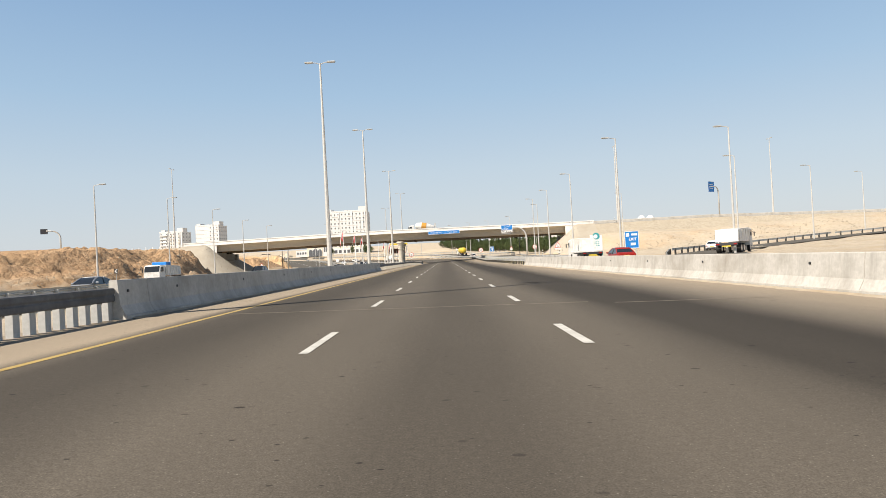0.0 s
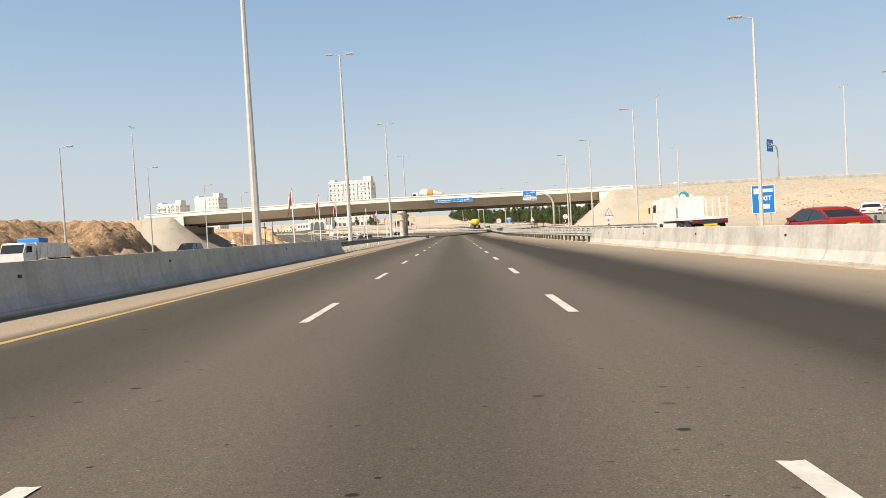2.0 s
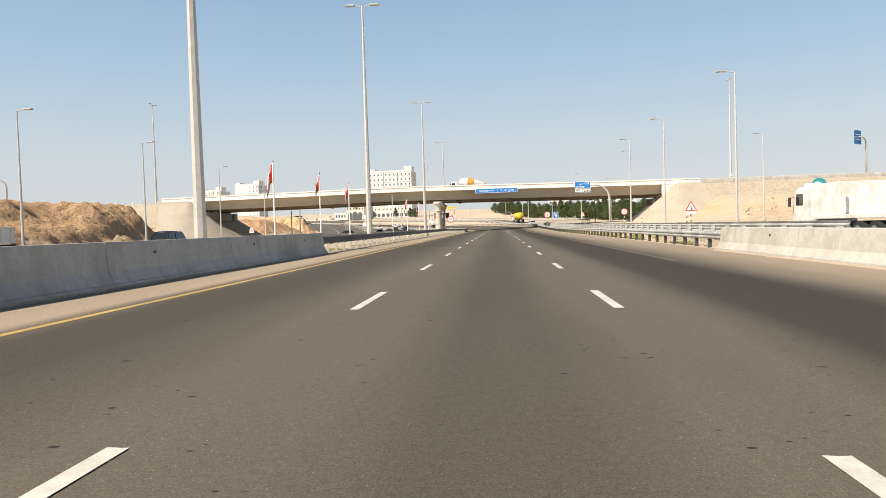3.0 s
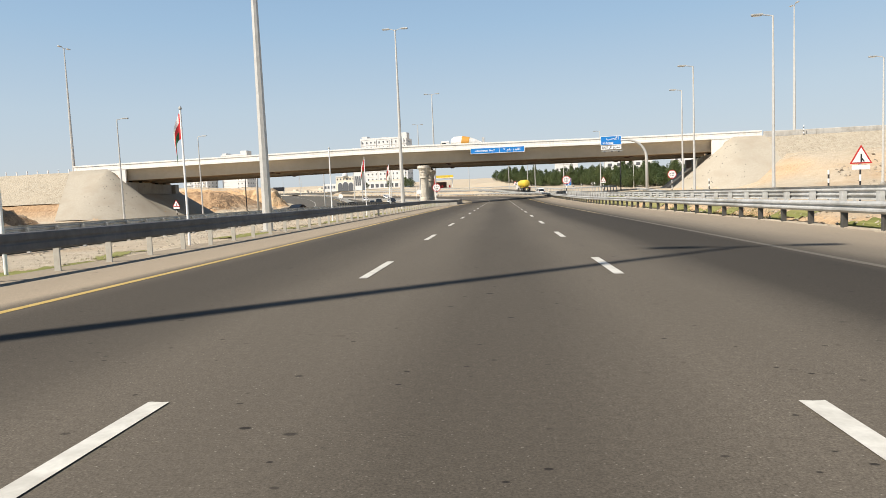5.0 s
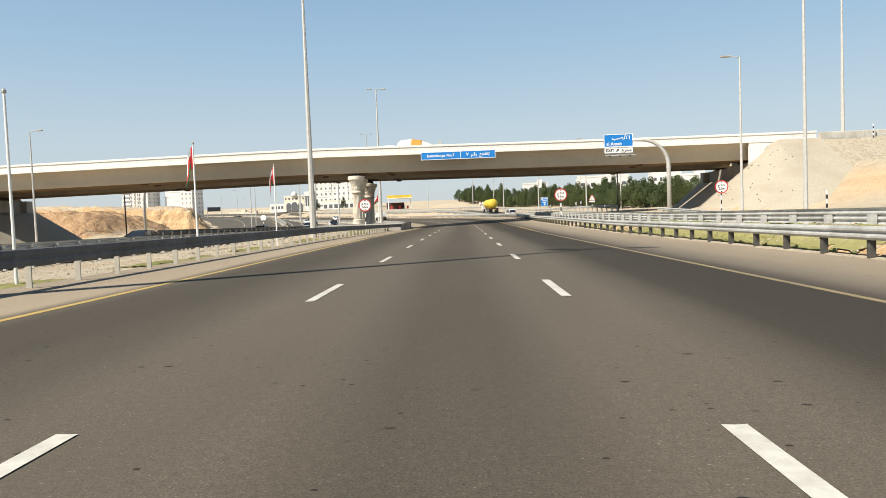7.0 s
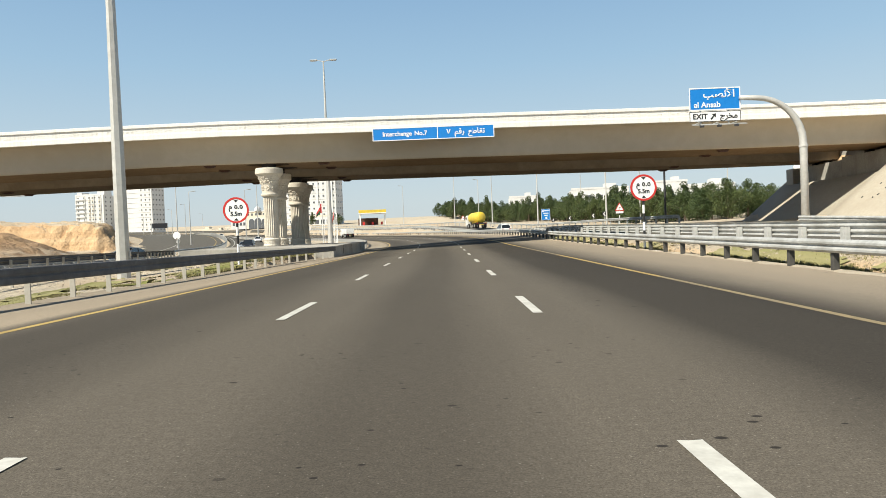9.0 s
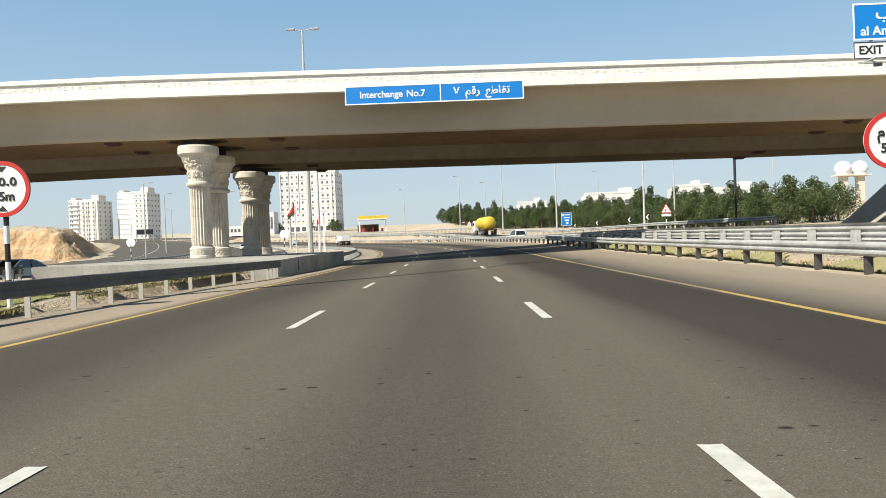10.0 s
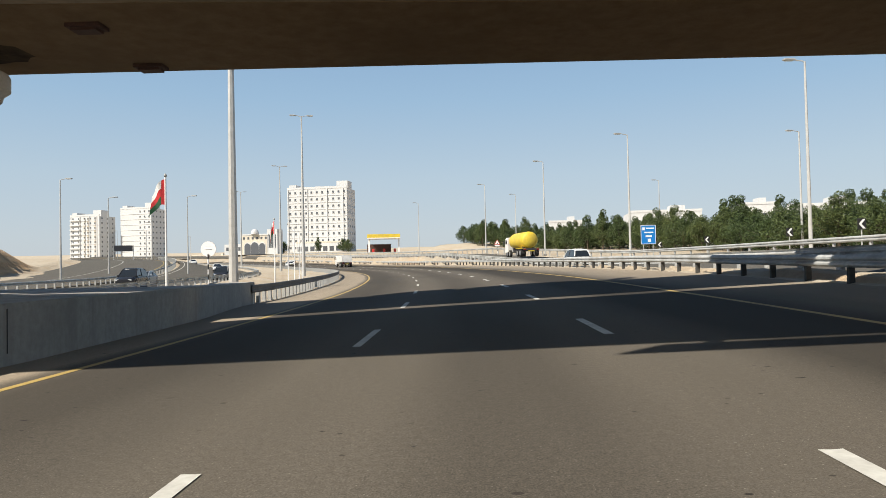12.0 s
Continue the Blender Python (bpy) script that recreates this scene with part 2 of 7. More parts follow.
def soil_material():
    """Pale trampled dust on the flat, ochre broken rock on the banks."""
    m, nt, bsdf = nodes_of("desert_soil")
    vec = nt.nodes.new("ShaderNodeTexCoord").outputs["Object"]
    grain = noise_tex(nt, vec, 1.3, 7.0, 0.7)
    fine = noise_tex(nt, vec, 6.0, 5.0, 0.7)
    pale = ramp_between(nt, grain, (0.42, 0.355, 0.265), (0.565, 0.49, 0.38), 0.3, 0.7)
    rock = ramp_between(nt, fine, (0.36, 0.215, 0.11), (0.68, 0.475, 0.28), 0.32, 0.68)
    band = noise_tex(nt, scaled(nt, vec, (0.05, 0.05, 0.9)), 1.0, 4.0, 0.6)
    rock = mix_rgb(nt, ramp_between(nt, band, (0, 0, 0), (0.7, 0.7, 0.7), 0.45, 0.65), rock, (0.66, 0.475, 0.29))
    sep = nt.nodes.new("ShaderNodeSeparateXYZ")
    nt.links.new(vec, sep.inputs[0])
    rng = nt.nodes.new("ShaderNodeMapRange")
    rng.inputs["From Min"].default_value, rng.inputs["From Max"].default_value = 0.2, 1.8
    nt.links.new(sep.outputs[2], rng.inputs["Value"])
    # ochre rock where the ground is dug steep, and on the near hills
    near = nt.nodes.new("ShaderNodeMapRange")
    near.inputs["From Min"].default_value, near.inputs["From Max"].default_value = 275.0, 267.0
    nt.links.new(sep.outputs[1], near.inputs["Value"])
    west = nt.nodes.new("ShaderNodeMapRange")
    west.inputs["From Min"].default_value, west.inputs["From Max"].default_value = -30.0, -46.0
    nt.links.new(sep.outputs[0], west.inputs["Value"])
    west_near = nt.nodes.new("ShaderNodeMath")
    west_near.operation = "MULTIPLY"
    nt.links.new(near.outputs[0], west_near.inputs[0])
    nt.links.new(west.outputs[0], west_near.inputs[1])
    lumps = nt.nodes.new("ShaderNodeTexVoronoi")
    lumps.inputs["Scale"].default_value = 1.7
    nt.links.new(vec, lumps.inputs["Vector"])
    red_rock = ramp_between(nt, fine, (0.21, 0.12, 0.062), (0.58, 0.395, 0.24), 0.34, 0.70)
    red_rock = mix_rgb(nt, ramp_between(nt, lumps.outputs["Color"], (0, 0, 0), (0.6, 0.6, 0.6), 0.35, 0.7), red_rock, (0.50, 0.345, 0.21))
    rock = mix_rgb(nt, west_near.outputs[0], rock, red_rock)
    hill = nt.nodes.new("ShaderNodeMath")
    hill.operation = "MULTIPLY"
    nt.links.new(rng.outputs[0], hill.inputs[0])
    nt.links.new(west_near.outputs[0], hill.inputs[1])
    steep_sep = nt.nodes.new("ShaderNodeSeparateXYZ")
    nt.links.new(nt.nodes.new("ShaderNodeNewGeometry").outputs["Normal"], steep_sep.inputs[0])
    steep = nt.nodes.new("ShaderNodeMapRange")
    steep.inputs["From Min"].default_value, steep.inputs["From Max"].default_value = 0.97, 0.80
    nt.links.new(steep_sep.outputs[2], steep.inputs["Value"])
    most = nt.nodes.new("ShaderNodeMath")
    most.operation = "MAXIMUM"
    nt.links.new(hill.outputs[0], most.inputs[0])
    nt.links.new(steep.outputs[0], most.inputs[1])
    col = mix_rgb(nt, most.outputs[0], pale, rock)
    broad = noise_tex(nt, vec, 0.11, 4.0, 0.6)
    col = mix_rgb(nt, ramp_between(nt, broad, (0, 0, 0), (0.45, 0.45, 0.45), 0.5, 0.7), col, (0.42, 0.27, 0.145))
    nt.links.new(col, bsdf.inputs["Base Color"])
    bsdf.inputs["Roughness"].default_value = 0.95
    bsdf.inputs["Specular IOR Level"].default_value = 0.2
    crumble = nt.nodes.new("ShaderNodeMath")
    nt.links.new(grain, crumble.inputs[0])
    nt.links.new(fine, crumble.inputs[1])
    clods = nt.nodes.new("ShaderNodeMath")
    clods.operation = "MULTIPLY_ADD"
    clods.inputs[1].default_value = -0.9
    on_banks = nt.nodes.new("ShaderNodeMath")
    on_banks.operation = "MULTIPLY"
    nt.links.new(lumps.outputs["Distance"], on_banks.inputs[0])
    nt.links.new(most.outputs[0], on_banks.inputs[1])
    nt.links.new(on_banks.outputs[0], clods.inputs[0])
    nt.links.new(crumble.outputs[0], clods.inputs[2])
    bumped(nt, bsdf, clods.outputs[0], 0.7, 0.26)
    return m


SAND = soil_material()
GALV = surface("galvanised_steel", (0.38, 0.385, 0.375), (0.53, 0.535, 0.52), fine=5, coarse=0.8, rough=0.6, metal=0.15, bump=0.03, depth=0.002, stain=(0.25, 0.245, 0.225))
# median rail beams: galvanised steel darkened, the shade of their road face in the colour
SHADED_STEEL = surface("dull_shaded_steel", (0.10, 0.10, 0.102), (0.16, 0.16, 0.16), fine=4, coarse=0.6, rough=0.7, metal=0.1, bump=0.04, depth=0.002, stain=(0.09, 0.088, 0.082), spec=0.3)
POST_PALE = surface("pale_beige_post", (0.33, 0.31, 0.265), (0.45, 0.425, 0.37), fine=6, coarse=0.8, rough=0.75, bump=0.05, depth=0.002, stain=(0.27, 0.245, 0.20))
# near-black tone; on the outer rail's posts it holds the beam's shadow
POST_DARK = surface("dark_and_shaded_post", (0.04, 0.038, 0.034), (0.08, 0.076, 0.068), fine=6, coarse=0.8, rough=0.8, bump=0.05, depth=0.002)
POLE = surface("pole_grey", (0.46, 0.45, 0.42), (0.58, 0.57, 0.54), fine=3, coarse=0.3, rough=0.5, metal=0.2, bump=0.02, depth=0.002)
DARK_STEEL = plain("dark_steel", (0.05, 0.05, 0.055), 0.5, 0.3)
RUBBER = plain("rubber", (0.022, 0.021, 0.02), 0.85)
CAR_WHITE = plain("car_paint_white", (0.78, 0.78, 0.77), 0.25, 0.0, 0.03)
CAR_RED = plain("car_paint_red", (0.30, 0.022, 0.016), 0.25, 0.1, 0.05)
CAR_BLACK = plain("car_paint_black", (0.025, 0.026, 0.03), 0.22, 0.1, 0.05)
CAR_SILVER = plain("car_paint_silver", (0.45, 0.46, 0.47), 0.3, 0.5, 0.05)
TRUCK_WHITE = surface("truck_paint_white", (0.66, 0.65, 0.62), (0.78, 0.77, 0.74), fine=4, rough=0.5, bump=0.02, depth=0.002, stain=(0.52, 0.49, 0.43), coarse=1.2)
YELLOW = surface("yellow_paint", (0.60, 0.43, 0.03), (0.74, 0.55, 0.06), fine=3, rough=0.5, bump=0.03, depth=0.003, stain=(0.50, 0.36, 0.06), coarse=0.6)
ORANGE = plain("orange_paint", (0.55, 0.27, 0.05), 0.5)
GLASS = glass_material("dark_glass")
LAMP_RED = plain("tail_lamp_red", (0.30, 0.012, 0.01), 0.25)
LAMP_CLEAR = plain("headlamp_clear", (0.62, 0.63, 0.62), 0.15)
CHROME = plain("rim_metal", (0.50, 0.50, 0.51), 0.3, 0.8)
PLATE_YELLOW = plain("yellow_plate", (0.66, 0.50, 0.06), 0.5)
STAIN_AND_SHADOW = surface("stain_and_shadow", (0.03, 0.022, 0.014), (0.12, 0.085, 0.055), fine=1.4, coarse=0.5, rough=0.95, bump=0.0, stain=(0.02, 0.014, 0.01), spec=0.1)
BEARING_BLACK = plain("bearing_black", (0.016, 0.012, 0.009), 0.95, 0.0, 0.3, 4)
SIGN_BLUE = plain("sign_blue", (0.002, 0.19, 0.58), 0.5, 0.0, 0.05, 5)
SIGN_WHITE = plain("sign_white", (0.80, 0.80, 0.79), 0.5, 0.0, 0.03, 5)
SIGN_BLACK = plain("sign_black", (0.02, 0.02, 0.02), 0.5)
SIGN_RED = plain("sign_red", (0.52, 0.03, 0.025), 0.45)
FLAG_RED = plain("flag_red", (0.50, 0.025, 0.03), 0.8)
FLAG_GREEN = plain("flag_green", (0.012, 0.075, 0.03), 0.8)
FLAG_WHITE = plain("flag_white", (0.76, 0.76, 0.74), 0.8)
BUILDING_WHITE = surface("white_render", (0.56, 0.56, 0.55), (0.66, 0.66, 0.65), fine=1.5, coarse=0.1, rough=0.8, bump=0.03, depth=0.01, streak=(0.52, 0.515, 0.50))
BUILDING_CREAM = surface("cream_render", (0.58, 0.52, 0.42), (0.70, 0.64, 0.53), fine=1.5, coarse=0.1, rough=0.85, bump=0.03, depth=0.01, streak=(0.54, 0.48, 0.39))
WINDOW_DARK = glass_material("window_glass", (0.10, 0.105, 0.115))
RUST = plain("rusty_red", (0.075, 0.036, 0.026), 0.8, 0.0, 0.3)
TEAL = plain("teal_logo", (0.02, 0.30, 0.34), 0.5)


# ---- geometry helpers ----
def part(name, bm, material, parent=None, label="", smooth=False):
    """Links a bmesh as one mesh object under a thing or under a part."""
    me = bpy.data.meshes.new(name)
    if smooth:
        for fc in bm.faces:
            fc.smooth = True
    bm.to_mesh(me)
    bm.free()
    me.materials.append(material)
    ob = new(name, me)
    if parent is not None:
        ob.parent = parent
    if label:
        ob["label"] = label
    return ob


def thing(name, label="", category="", group="", kind="", at=None):
    ob = new(name)
    ob.empty_display_size = 0.2
    if at is not None:
        ob.matrix_basis = at
    return tagged(ob, label, category, group, kind)


def box(bm, size, at=(0, 0, 0), bevel=0.0, turn=None):
    m = Matrix.Translation(at)
    if turn is not None:
        m = m @ turn
    got = bmesh.ops.create_cube(bm, size=1.0, matrix=m @ Matrix.Diagonal((*size, 1)))
    if bevel:
        edges = {e for v in got["verts"] for e in v.link_edges}
        bmesh.ops.bevel(bm, geom=list(edges), offset=bevel, segments=2, affect="EDGES", profile=0.6)
    return bm


def boxed(size, at=(0, 0, 0), bevel=0.0, turn=None):
    return box(bmesh.new(), size, at, bevel, turn)


def tube(bm, a, b, ra, rb=None, seg=12):
    a, b = Vector(a), Vector(b)
    rb = ra if rb is None else rb
    d = b - a
    q = Vector((0, 0, 1)).rotation_difference(d.normalized()).to_matrix().to_4x4()
    bmesh.ops.create_cone(bm, cap_ends=True, segments=seg, radius1=ra, radius2=rb, depth=d.length,
                          matrix=Matrix.Translation((a + b) / 2) @ q)
    return bm


def path_tube(bm, pts, radii, seg=10):
    """A bent pipe through the points."""
    rings = []
    pts = [Vector(p) for p in pts]
    for i, p in enumerate(pts):
        t = (pts[min(i + 1, len(pts) - 1)] - pts[max(i - 1, 0)]).normalized()
        side = t.cross(Vector((0, 1, 0.01))).normalized()
        up = side.cross(t).normalized()
        r = radii[i] if isinstance(radii, (list, tuple)) else radii
        rings.append([bm.verts.new(p + side * math.cos(k * math.tau / seg) * r + up * math.sin(k * math.tau / seg) * r) for k in range(seg)])
    for a, b in zip(rings, rings[1:]):
        for k in range(seg):
            bm.faces.new((a[k], a[(k + 1) % seg], b[(k + 1) % seg], b[k]))
    bm.faces.new(rings[0][::-1])
    bm.faces.new(rings[-1])
    bmesh.ops.recalc_face_normals(bm, faces=bm.faces)
    return bm


def lathe(bm, profile, seg=24, flute=0.0, flutes=0, at=(0, 0)):
    """A turned shape from (radius, height) pairs."""
    rings = []
    for r, z in profile:
        ring = []
        for k in range(seg):
            a = k * math.tau / seg
            rr = r - (flute * (0.5 + 0.5 * math.cos(a * flutes)) if flutes else 0)
            ring.append(bm.verts.new((at[0] + rr * math.cos(a), at[1] + rr * math.sin(a), z)))
        rings.append(ring)
    for a, b in zip(rings, rings[1:]):
        for k in range(seg):
            bm.faces.new((a[k], a[(k + 1) % seg], b[(k + 1) % seg], b[k]))
    bm.faces.new(rings[0][::-1])
    bm.faces.new(rings[-1])
    return bm


def prism(bm, outline, depth, m=None):
    """An outline in x, z pushed along y by depth, centred."""
    m = m or Matrix()
    fa = [bm.verts.new(m @ Vector((x, -depth / 2, z))) for x, z in outline]
    fb = [bm.verts.new(m @ Vector((x, depth / 2, z))) for x, z in outline]
    n = len(outline)
    bm.faces.new(fa)
    bm.faces.new(fb[::-1])
    for k in range(n):
        bm.faces.new((fa[k], fb[k], fb[(k + 1) % n], fa[(k + 1) % n]))
    bmesh.ops.recalc_face_normals(bm, faces=bm.faces)
    return bm


# ---- the road's line: straight to BEND, then an arc to the left ----
BEND, RADIUS = 200.7, 391.2


def lean(s):
    """Crossfall of the carriageway, rise per metre to the right."""
    a = -0.0145 + 0.0000125 * s
    k = min(max((s - 150.0) / 50.0, 0.0), 1.5)
    return a + 0.043 * k


def ease(a, b, x):
    t = min(max((x - a) / (b - a), 0.0), 1.0)
    return t * t * (3 - 2 * t)


def climb(s, d=0.0):
    """The road rises through the bend; the roads beside it begin to rise later."""
    t = min(max(s - 240.0, 0.0), 170.0)
    beside = 0.00007 * t * t + 0.0238 * max(0.0, s - 410.0)
    t = min(max(s - 310.0, 0.0), 100.0)
    main = 0.006 * max(s - 195.0, 0.0) + 0.00009 * t * t + 0.018 * max(0.0, s - 410.0)
    w = ease(10.5, 12.5, abs(d))
    return main * (1 - w) + beside * w


def side_rise(s, d):
    """The slip road and the far carriageway lie higher past the bridge."""
    if d > 6.0:
        if d < 10.5:
            return 0.0
        w = ease(12.0, 21.0, d)
        far = 0.03 * max(0.0, min(s, 315.0) - 262.0)
        return -(1 - w) * 0.2 * ease(203, 230, s) + w * 0.7 * ease(150, 200, s) + far
    if d < -19.0:
        return 0.45 * ease(195, 262, s) + 2.6 * ease(268, 400, s) * ease(-22, -36, d)
    return 0.0


def on_road(s, d, z=0.0):
    """The place s metres along, d to the right of the middle, z above the carriageway."""
    zz = z + lean(s) * max(-8.5, min(d, 10.5)) + climb(s, d) + side_rise(s, d)
    if s <= BEND:
        return Vector((d, s, zz))
    a = (s - BEND) / RADIUS
    return Vector((-RADIUS + (RADIUS + d) * math.cos(a), BEND + (RADIUS + d) * math.sin(a), zz))


def heading(s):
    return 0.0 if s <= BEND else math.degrees((s - BEND) / RADIUS)


def stations(s0, s1, step):
    n = max(1, int(math.ceil((s1 - s0) / step)))
    return [s0 + (s1 - s0) * k / n for k in range(n + 1)]


def sweep(bm, section, s0, s1, step=6.0, closed=True, uv=False, zfun=None):
    """A cross-section of (offset, height) pairs carried along the road."""
    layer = bm.loops.layers.uv.new("way") if uv else None
    rings, ss = [], stations(s0, s1, step)
    for s in ss:
        rings.append([bm.verts.new(on_road(s, d, z + (zfun(s, d) if zfun else 0))) for d, z in section])
    n = len(section)
    for i, (a, b) in enumerate(zip(rings, rings[1:])):
        for k in range(n if closed else n - 1):
            fc = bm.faces.new((a[k], a[(k + 1) % n], b[(k + 1) % n], b[k]))
            if layer:
                for lp, (kk, s) in zip(fc.loops, ((k, ss[i]), ((k + 1) % n, ss[i]), ((k + 1) % n, ss[i + 1]), (k, ss[i + 1]))):
                    lp[layer].uv = (section[kk][0], s)
    if closed:
        bm.faces.new(rings[0][::-1])
        bm.faces.new(rings[-1])
        bmesh.ops.recalc_face_normals(bm, faces=bm.faces)
    return bm


# ---- ground ----
def bridge_top(x):
    return 10.57 - 0.008 * min(max(x, -20.0), 25.0) - 0.0135 * max(0.0, -20.0 - max(x, -110.0)) + 0.004 * max(0.0, min(x, 80.0) - 45.0) - 0.022 * max(0.0, min(x, 130.0) - 82.0)


EMB_RIGHT, EMB_LEFT, DAM_REAR = 40.4, -72.6, 215.6


def berm_line(side, y):
    return 36.4 + 0.05 * (y - 195.0) if side > 0 else -68.5


def embankment(x, y):
    """The road dams that lead up to the bridge."""
    dy = max(195.0 - y, 0.0, y - DAM_REAR)
    side = 1 if x > 0 else -1
    top, dx = bridge_top(x) - 1.0, max(side * ((EMB_RIGHT if x > 0 else EMB_LEFT) - x), 0.0)
    if dx >= 20:
        return -9.0
    open_slope = top - 0.72 * math.hypot(1.12 * dx, dy * 0.9)
    # under the deck: a paved slope, a narrow berm and the abutment's wall; u runs into the dam
    level, grade = (4.85, 0.85) if x > 0 else (4.3, 0.62)
    u = side * (x - berm_line(side, y))
    paved = level + grade * min(u, 0.0) if u < 0.9 else level + 4.0 * ease(1.6, 2.2, u)
    if y > 214.4:
        paved = level + 0.85 * min(u, 2.4) if u > 0.0 else level + grade * u
    if y > DAM_REAR:
        w = ease(6.0, 14.0, u)
        paved -= (0.65 if u < 0.0 else 1.6) * (y - DAM_REAR) * (1 - w) + 0.65 * max(0.0, y - 226.0) * w
    k = ease(194.9, 196.2, y)
    return min(open_slope + k * (paved - open_slope), top)


def rough_noise(x, y, s, seed=0.0):
    return noise.fractal(Vector((x * s, y * s, seed)), 1.0, 2.0, 4)


def ground_height(x, y):
    if y > BEND:
        rho = math.hypot(x + RADIUS, y - BEND)
        d, s = rho - RADIUS, BEND + RADIUS * math.atan2(y - BEND, x + RADIUS)
    else:
        d, s = x, y
    fall = lean(s) * max(-8.5, min(d, 10.5))
    up = climb(s, d) + side_rise(s, d)
    z = -0.47 + 0.05 * rough_noise(x, y, 0.35) + up
    if -8.6 < d < 10.0:
        z = fall - 0.35 + up
    elif 10.0 <= d < 13.0:
        z = fall + 0.04 + 0.10 * rough_noise(x, y, 0.6) + up + (0.42 + 0.12 * ease(98, 106, s) * ease(156, 146, s)) * ease(9.9, 11.0, d) * ease(74, 96, s) * (1.0 - 0.4 * ease(150, 166, s)) - 0.2 * ease(12.3, 13.0, d)
    elif 13.0 <= d < 21.0:
        z = -0.45 + up + fall
    elif d >= 21.0:
        z = -0.1 + 0.02 * (d - 21) + 0.15 * rough_noise(x, y, 0.2) + up + fall
    elif -36.0 < d < -21.0 or (-60.0 < d <= -36.0 and s > 252.0):
        z = -0.75 + up + fall
    if -20.5 < d < -8.4 and s < 200:
        z += 0.42 * ease(140, 165, s) * ease(-14.0, -9.5, d) + 0.6 * ease(166, 184, s) * (1.0 - 0.55 * ease(-14.0, -9.5, d))
    # dug hills beyond the far carriageway
    if x < -44 and y < 185:
        edge = -52.0 - 2.0 * rough_noise(0.0, y, 0.06, 3.0) - 14.0 * ease(104, 30, y)
        crag = 1.0 * rough_noise(x, y, 0.16, 7.0) + 0.8 * abs(rough_noise(x, y, 0.42, 2.0)) + 0.5 * rough_noise(x, y, 1.0, 9.0)
        end = ease(153.0, 143.0, y + 2.0 * rough_noise(x, 0, 0.12, 9.0) + crag) * ease(-60, 0, y)
        top = 6.7 - 3.4 * ease(112, 60, y) + 0.02 * max(0.0, -60.0 - x)
        step = 6.0 * ease(112, 90, y)
        low = ease(edge + 1.0, edge - 4.0, x + crag)
        high = ease(edge - 1.0 - step, edge - 7.5 - step, x + 1.2 * crag)
        bite = ease(108, 114, y) * ease(134, 127, y) * ease(edge - 12.0, edge - 6.0, x)
        z += end * ((0.42 * low + 0.58 * high) * top - 3.0 * bite * high)
        slope = end * low * (1.0 - 0.8 * ease(edge - 12.0, edge - 17.0, x))
        z += slope * (0.4 * abs(rough_noise(x, y, 0.5, 4.0)) - 0.25 + 0.5 * rough_noise(x, y, 0.85, 6.0) + 0.38 * rough_noise(x, y, 1.6, 1.0))
    if x < -50 and 219 < y < 275:
        heap = ease(-57, -70, x + 2.0 * rough_noise(x, y, 0.25, 8.0)) * ease(221, 228, y + rough_noise(x, y, 0.4, 5.0)) * ease(268, 240, y)
        z += heap * (4.6 + 0.7 * rough_noise(x, y, 0.3, 2.0) + 0.5 * rough_noise(x, y, 0.9, 6.0) + 0.3 * abs(rough_noise(x, y, 1.9, 4.0)) + 0.25 * math.sin(2.1 * x + 3.0 * rough_noise(x, y, 0.3, 1.0)) * ease(232, 224, y))
    # a long cut bank past the bridge, left of the far roads, its face to the sun
    if x < -52 and y > 262:
        crag = 1.2 * rough_noise(x, y, 0.2, 4.0) + 0.9 * rough_noise(x, 0.4 * y, 0.55, 1.0) + 0.5 * rough_noise(x, y, 1.2, 3.0)
        edge = -66.5 - 0.36 * (y - 280.0)
        wall = ease(edge + 1.0, edge - 4.5, x + crag) * ease(278.0, 282.0, y + 0.8 * crag + 0.05 * max(0.0, -70 - x)) * ease(322, 302, y)
        skirt = ease(edge + 9.0, edge - 2.0, x + crag) * ease(276.0, 284.0, y) * ease(322, 302, y)
        z += wall * (4.7 - 3.4 * ease(288, 318, y) + 0.035 * max(0.0, min(-70.0 - x, 40.0)) + 0.5 * rough_noise(x, y, 0.12)) + 0.8 * skirt + wall * (0.6 * rough_noise(x, y, 0.9, 2.0) - 0.5 * abs(rough_noise(x, y, 0.5, 5.0)))
    # desert rising on the right side, behind the slip road
    if x > 24 and y < 195:
        z += 1.6 * ease(40, 110, x) * ease(60, 150, y) + 0.25 * rough_noise(x, y, 0.12, 8.0) * ease(26, 40, x) * ease(180, 165, y) - 0.5 * ease(172, 182, y) * ease(48, 40, x)
        rock = 1.4 * rough_noise(x, y, 0.25, 6.0)
        z += 4.3 * ease(163, 182, y + 2.0 * rough_noise(x, 0, 0.08, 6.0) + rock) * ease(36.5, 48.0, x + 0.4 * rock) * (1.0 - 0.25 * ease(58, 75, x)) + 0.35 * rough_noise(x, y, 0.8, 3.0) * ease(163, 170, y) * ease(37, 46, x)
    # high ground outside the bend
    if y > 330 and d > 24:
        z += (3.2 * ease(26, 48, d) * ease(345, 400, y) + 2.0 * ease(60, 110, d) + 0.6 * rough_noise(x, y, 0.05, 2.5)) * ease(28, -4, x) * ease(330, 360, y)
    if d > 45 and y > 230:
        z += 3.0 * ease(45, 90, d) * ease(230, 300, y)
    if y > 430 and d < -60:
        z += 3.6 * ease(430, 600, y)
